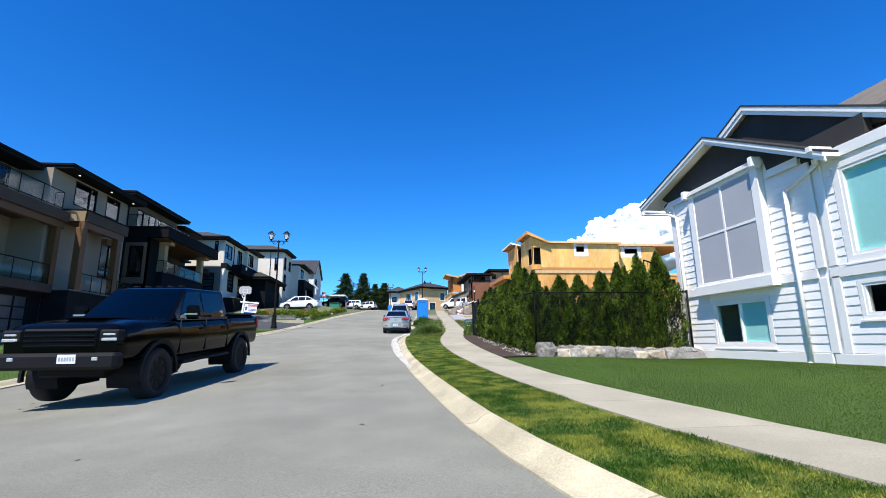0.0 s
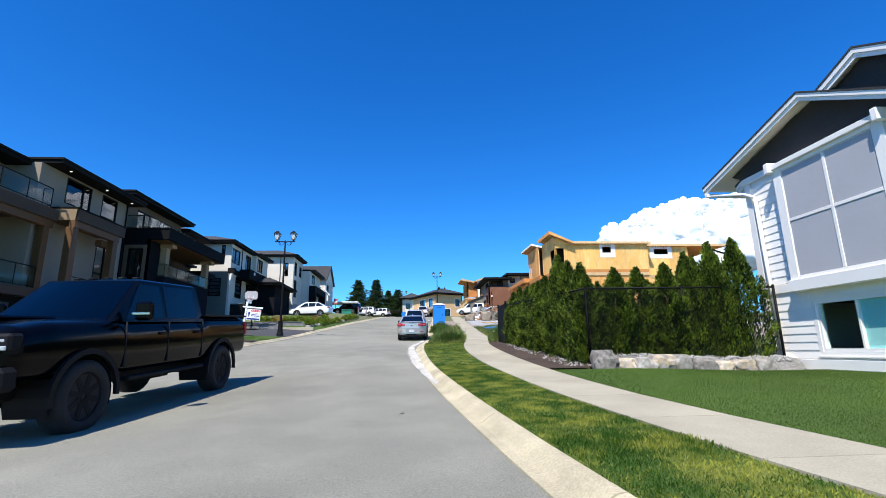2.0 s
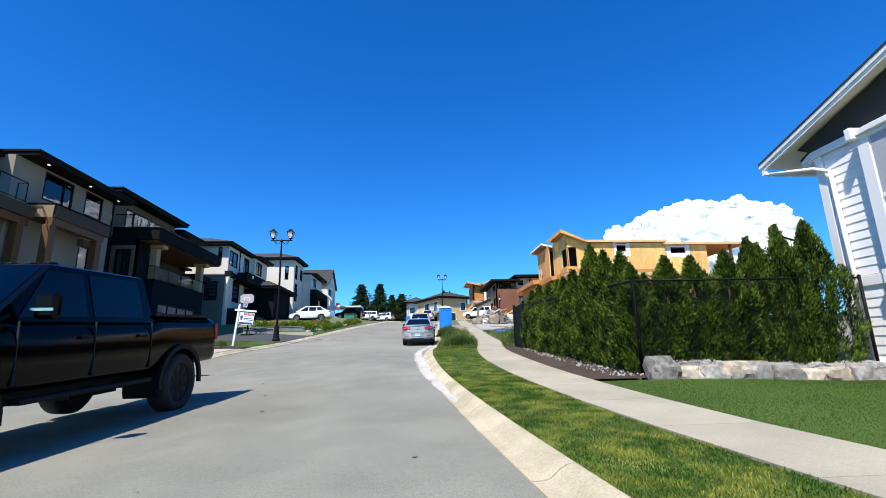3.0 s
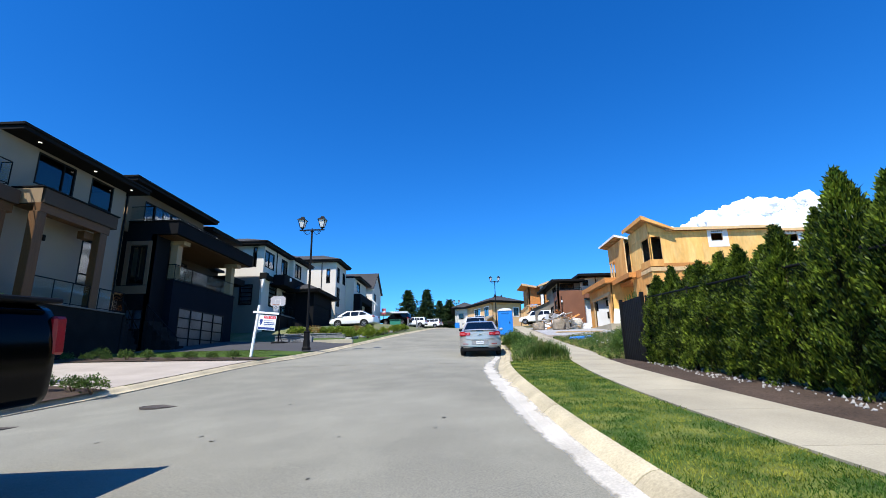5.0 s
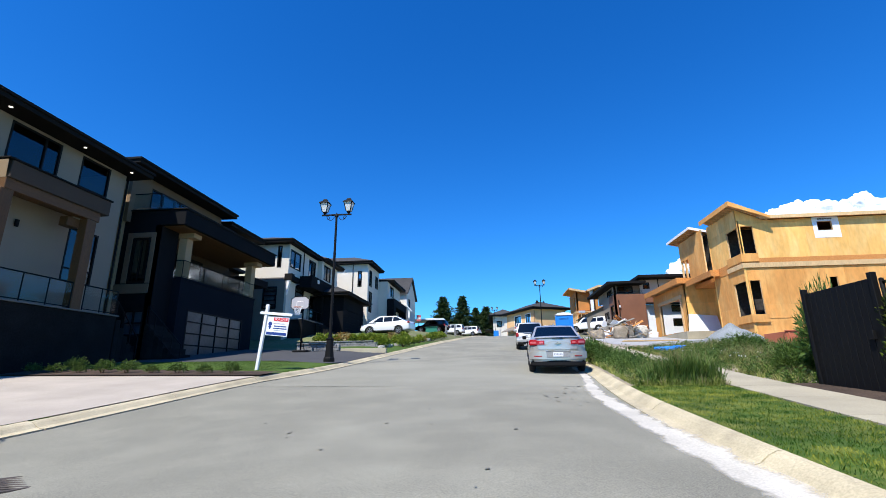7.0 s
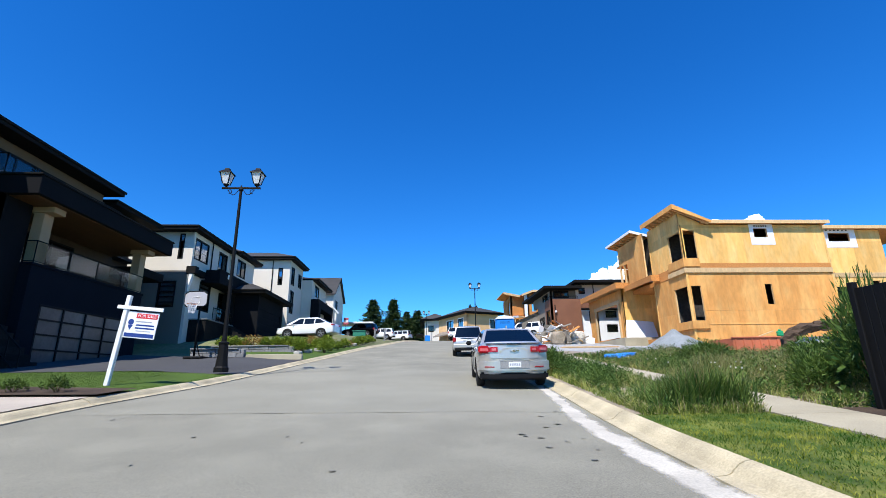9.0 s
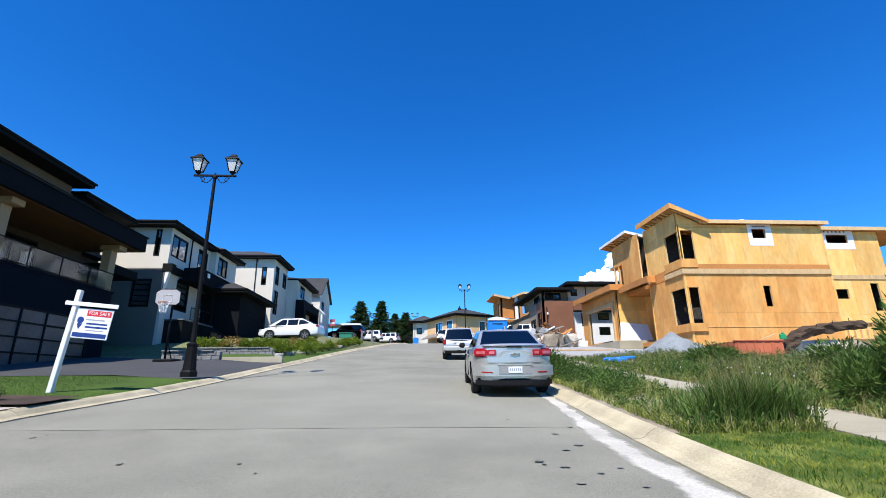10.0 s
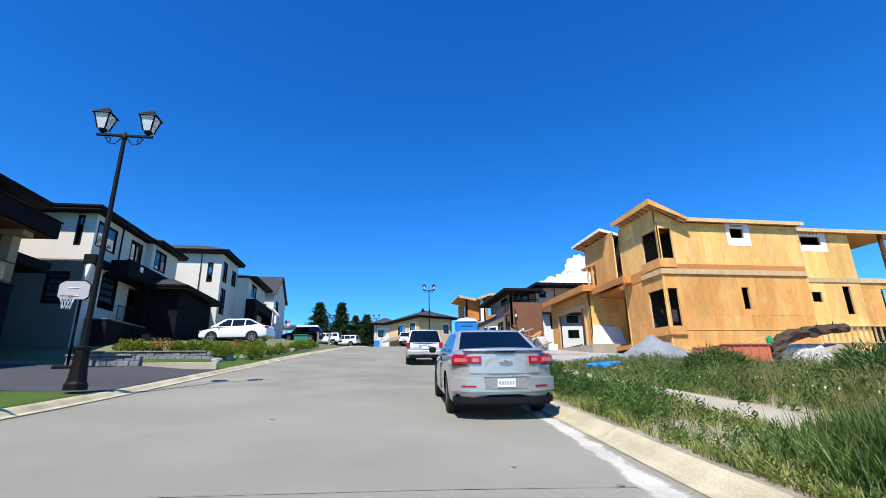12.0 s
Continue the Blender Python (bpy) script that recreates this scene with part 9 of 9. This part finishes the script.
bm = bmesh.new()
add_box(bm, 15.86, 16.16, 42.98, 43.16, zc + 0.925, zc + 1.2, 0.04)
add_box(bm, 15.95, 16.08, 43.03, 43.11, zc + 1.2, zc + 1.28, 0.02)
part("body", bm, surface("bright_green_plastic", (0.02, 0.3, 0.12), 0.4, fine=20, vary=0.06, broad=1, stain=0.08, bump=0.05), can)
tagged(plank("timber_offcut", (14.7, 43.5, zc + 0.8), (15.75, 43.2, zc + 1.2), 0.2, 0.05, LUMBER, "offcut sticking out of the container", ""), "offcut sticking out of the container", "board")
for i in range(6):
    x, y = rnd.uniform(6.2, 10), rnd.uniform(40.5, 42.5)
    rock(x, y, land(x, y) + 0.1, 0.7, 0.35, 0.22, 140 + i, BLUE_PLASTIC, "crumpled scrap of blue plastic sheet in the weeds", "plastic scraps")

# ---- left side distance ----
for i, (x, y) in enumerate([(-7.6, 71.0), (-7.0, 76.5)]):
    t = thing("utility_post", (x, y, land(x, y)), "grey timber post beside the kerb", "post", "posts")
    box("post", t, BLOCK, x - 0.1, x + 0.1, y - 0.1, y + 0.1, land(x, y) - 0.1, land(x, y) + 1.5, 0.015)
g = thing("green_cabinet", (-10.5, 80, land(-10.5, 80)), "green utility cabinet on the verge", "utility cabinet")
zg = land(-10.5, 80)
box("cabinet", g, surface("utility_green", (0.03, 0.2, 0.13), 0.5, fine=20, vary=0.06, broad=1, stain=0.1, bump=0.05), -11.3, -9.7, 79.6, 80.6, zg, zg + 0.85, 0.04)
box("lid", g, MATS["utility_green"], -11.36, -9.64, 79.5, 80.7, zg + 0.853, zg + 0.92, 0.02)
s = thing("street_board", (-13.6, 88, land(-13.6, 88)), "small red and white board on a post", "sign")
zs = land(-13.6, 88)
box("post", s, BLACK_METAL, -13.64, -13.56, 88, 88.08, zs, zs + 3.2, 0.005)
box("board", s, surface("board_red", (0.45, 0.1, 0.12), 0.5, bump=0), -13.95, -13.25, 87.96, 87.99, zs + 2.2, zs + 3.2, 0.01)
box("board_band", s, WHITE_TRIM, -13.9, -13.3, 87.945, 87.958, zs + 2.5, zs + 2.8, 0.004)
shed = thing("carport_roof", (-14, 98, land(-14, 98)), "pale flat roof of a low shelter", "shelter")
zz = land(-14, 98)
box("roof", shed, WRAP, -17, -10.5, 96, 101, zz + 2.6, zz + 2.85, 0.02)
for x in (-16.8, -10.7):
    for y in (96.2, 100.6):
        box("post", shed, BLOCK, x, x + 0.2, y, y + 0.2, zz - 0.2, zz + 2.59, 0.01)


def conifer(seed, height, radius):
    t = thing("conifer", (0, 0, 0), "tall dark green fir at the street's end", "tree", "firs at the street's end")
    r = np.random.RandomState(seed)
    bm = bmesh.new()
    add_tube(bm, (0, 0, 0), (0, 0, height * 0.97), 0.3, 0.03, 7)
    P, D = [], []
    for k in range(46):
        z = height * (0.06 + 0.93 * (k / 46) ** 0.92)
        base = radius * (1.12 * (1 - z / height) ** 0.85) + 0.05
        a0 = r.uniform(0, 6.28)
        for j in range(8):
            a = a0 + j * 0.785 + r.uniform(-0.3, 0.3)
            L = base * r.uniform(0.4, 1.25)
            d = np.array([math.cos(a), math.sin(a), r.uniform(-0.3, 0.12)])
            add_tube(bm, (0, 0, z), tuple(np.array([0, 0, z]) + d * L * 0.9), 0.035, 0.008, 4, False)
            for s in r.uniform(0.15, 1.0, max(6, int(22 * L / radius) + 9)):
                P.append(np.array([0, 0, z]) + d * L * s + r.normal(0, 0.05 + 0.07 * L / radius, 3))
                D.append(d + r.normal(0, 0.45, 3))
    part("trunk", bm, BARK, t)
    leaf_mesh("crown", P, D, 0.5, 0.2, CONIFER, t, seed, 0.2)
    return t


c1, c2 = conifer(5, 14, 3.6), conifer(6, 14, 3.2)
trees = [(-16.0, 146, 0.93), (-10.5, 147, 0.95), (-12.4, 152, 0.66), (-18.2, 150, 0.6), (-6.9, 149, 0.74), (-5.4, 152, 0.66), (-3.9, 149, 0.76), (-1.0, 156, 0.62), (-21.5, 160, 0.5), (-13.6, 158, 0.6), (-25, 165, 0.42), (-6.6, 160, 0.62), (-17, 158, 0.56), (-29, 168, 0.4), (1.4, 160, 0.55), (-34, 170, 0.38), (-10.8, 157, 0.6)]
for i, (x, y, s) in enumerate(trees):
    src = (c1, c2)[i % 2]
    m = pose(x, y, land(x, y) - 0.3, 0, 0, 50 * i)
    c = src if i < 2 else copy_thing(src, m)
    c.matrix_basis = m @ Matrix.Diagonal((s * (1.75 + 0.35 * math.sin(3 * i)), s * (1.7 + 0.3 * math.cos(2 * i)), s * 1.08, 1))

# ---- clouds, far off ----
CLOUD = surface("glowing_cloud_white", (0.93, 0.94, 0.96), 1.0, fine=0.02, vary=0.02, broad=0.004, stain=0.02, bump=0.0, spec=0.0)
# a faint added glow lightens the shaded undersides of the puffs
CLOUD.node_tree.nodes["Principled BSDF"].inputs["Emission Color"].default_value = (0.93, 0.96, 1.0, 1)
CLOUD.node_tree.nodes["Principled BSDF"].inputs["Emission Strength"].default_value = 0.1


def cloud(name, tops, low, seed, step=0.55):
    """A heap of puffs some 1.6 km off, below a line of tops: (degrees to the right of the street, degrees above the level)."""
    r = random.Random(seed)
    bm = bmesh.new()
    D = 1600
    az, az1 = tops[0][0], tops[-1][0]
    while az < az1:
        top = float(np.interp(az, [p[0] for p in tops], [p[1] for p in tops])) + r.uniform(-0.3, 0.1)
        el = top
        size = r.uniform(0.22, 0.7)
        while el > low:
            a, e = radians(az + r.uniform(-0.4, 0.4)), radians(el - size * 0.7)
            rad = D * radians(size)
            c = Vector((math.sin(a), math.cos(a), math.tan(e))) * (D + r.uniform(-40, 40))
            res = bmesh.ops.create_icosphere(bm, subdivisions=3, radius=1.0, matrix=Matrix.Translation(c) @ Matrix.Diagonal((rad * 1.15, rad, rad, 1)))
            for q in res["verts"]:
                q.co += (q.co - c) * (0.4 * noise.noise(q.co * (1.6 / rad)) + 0.16 * noise.noise(q.co * (5.0 / rad)))
                for f in q.link_faces:
                    f.smooth = True
            el -= size * 0.9
            size = min(1.6, size * 1.35)
        az += step * r.uniform(0.6, 1.2)
    ob = part(name, bm, CLOUD)
    return tagged(ob, "bright white heaped summer cloud far away", "cloud", "clouds", "structure")


cloud("backdrop_cloud", [(24.2, 13.6), (25.2, 14.4), (26.2, 13.9), (28.3, 15.2), (30.4, 15.4), (32.8, 16.0), (35.1, 15.4), (37.4, 15.6), (39.4, 14.8), (41.0, 14.0), (42.2, 12.0)], 10.0, 3, 0.4)
cloud("backdrop_cloud_low", [(21.4, 11.7), (22.1, 12.2), (22.9, 12.0), (23.7, 11.5)], 10.8, 8, 0.4)
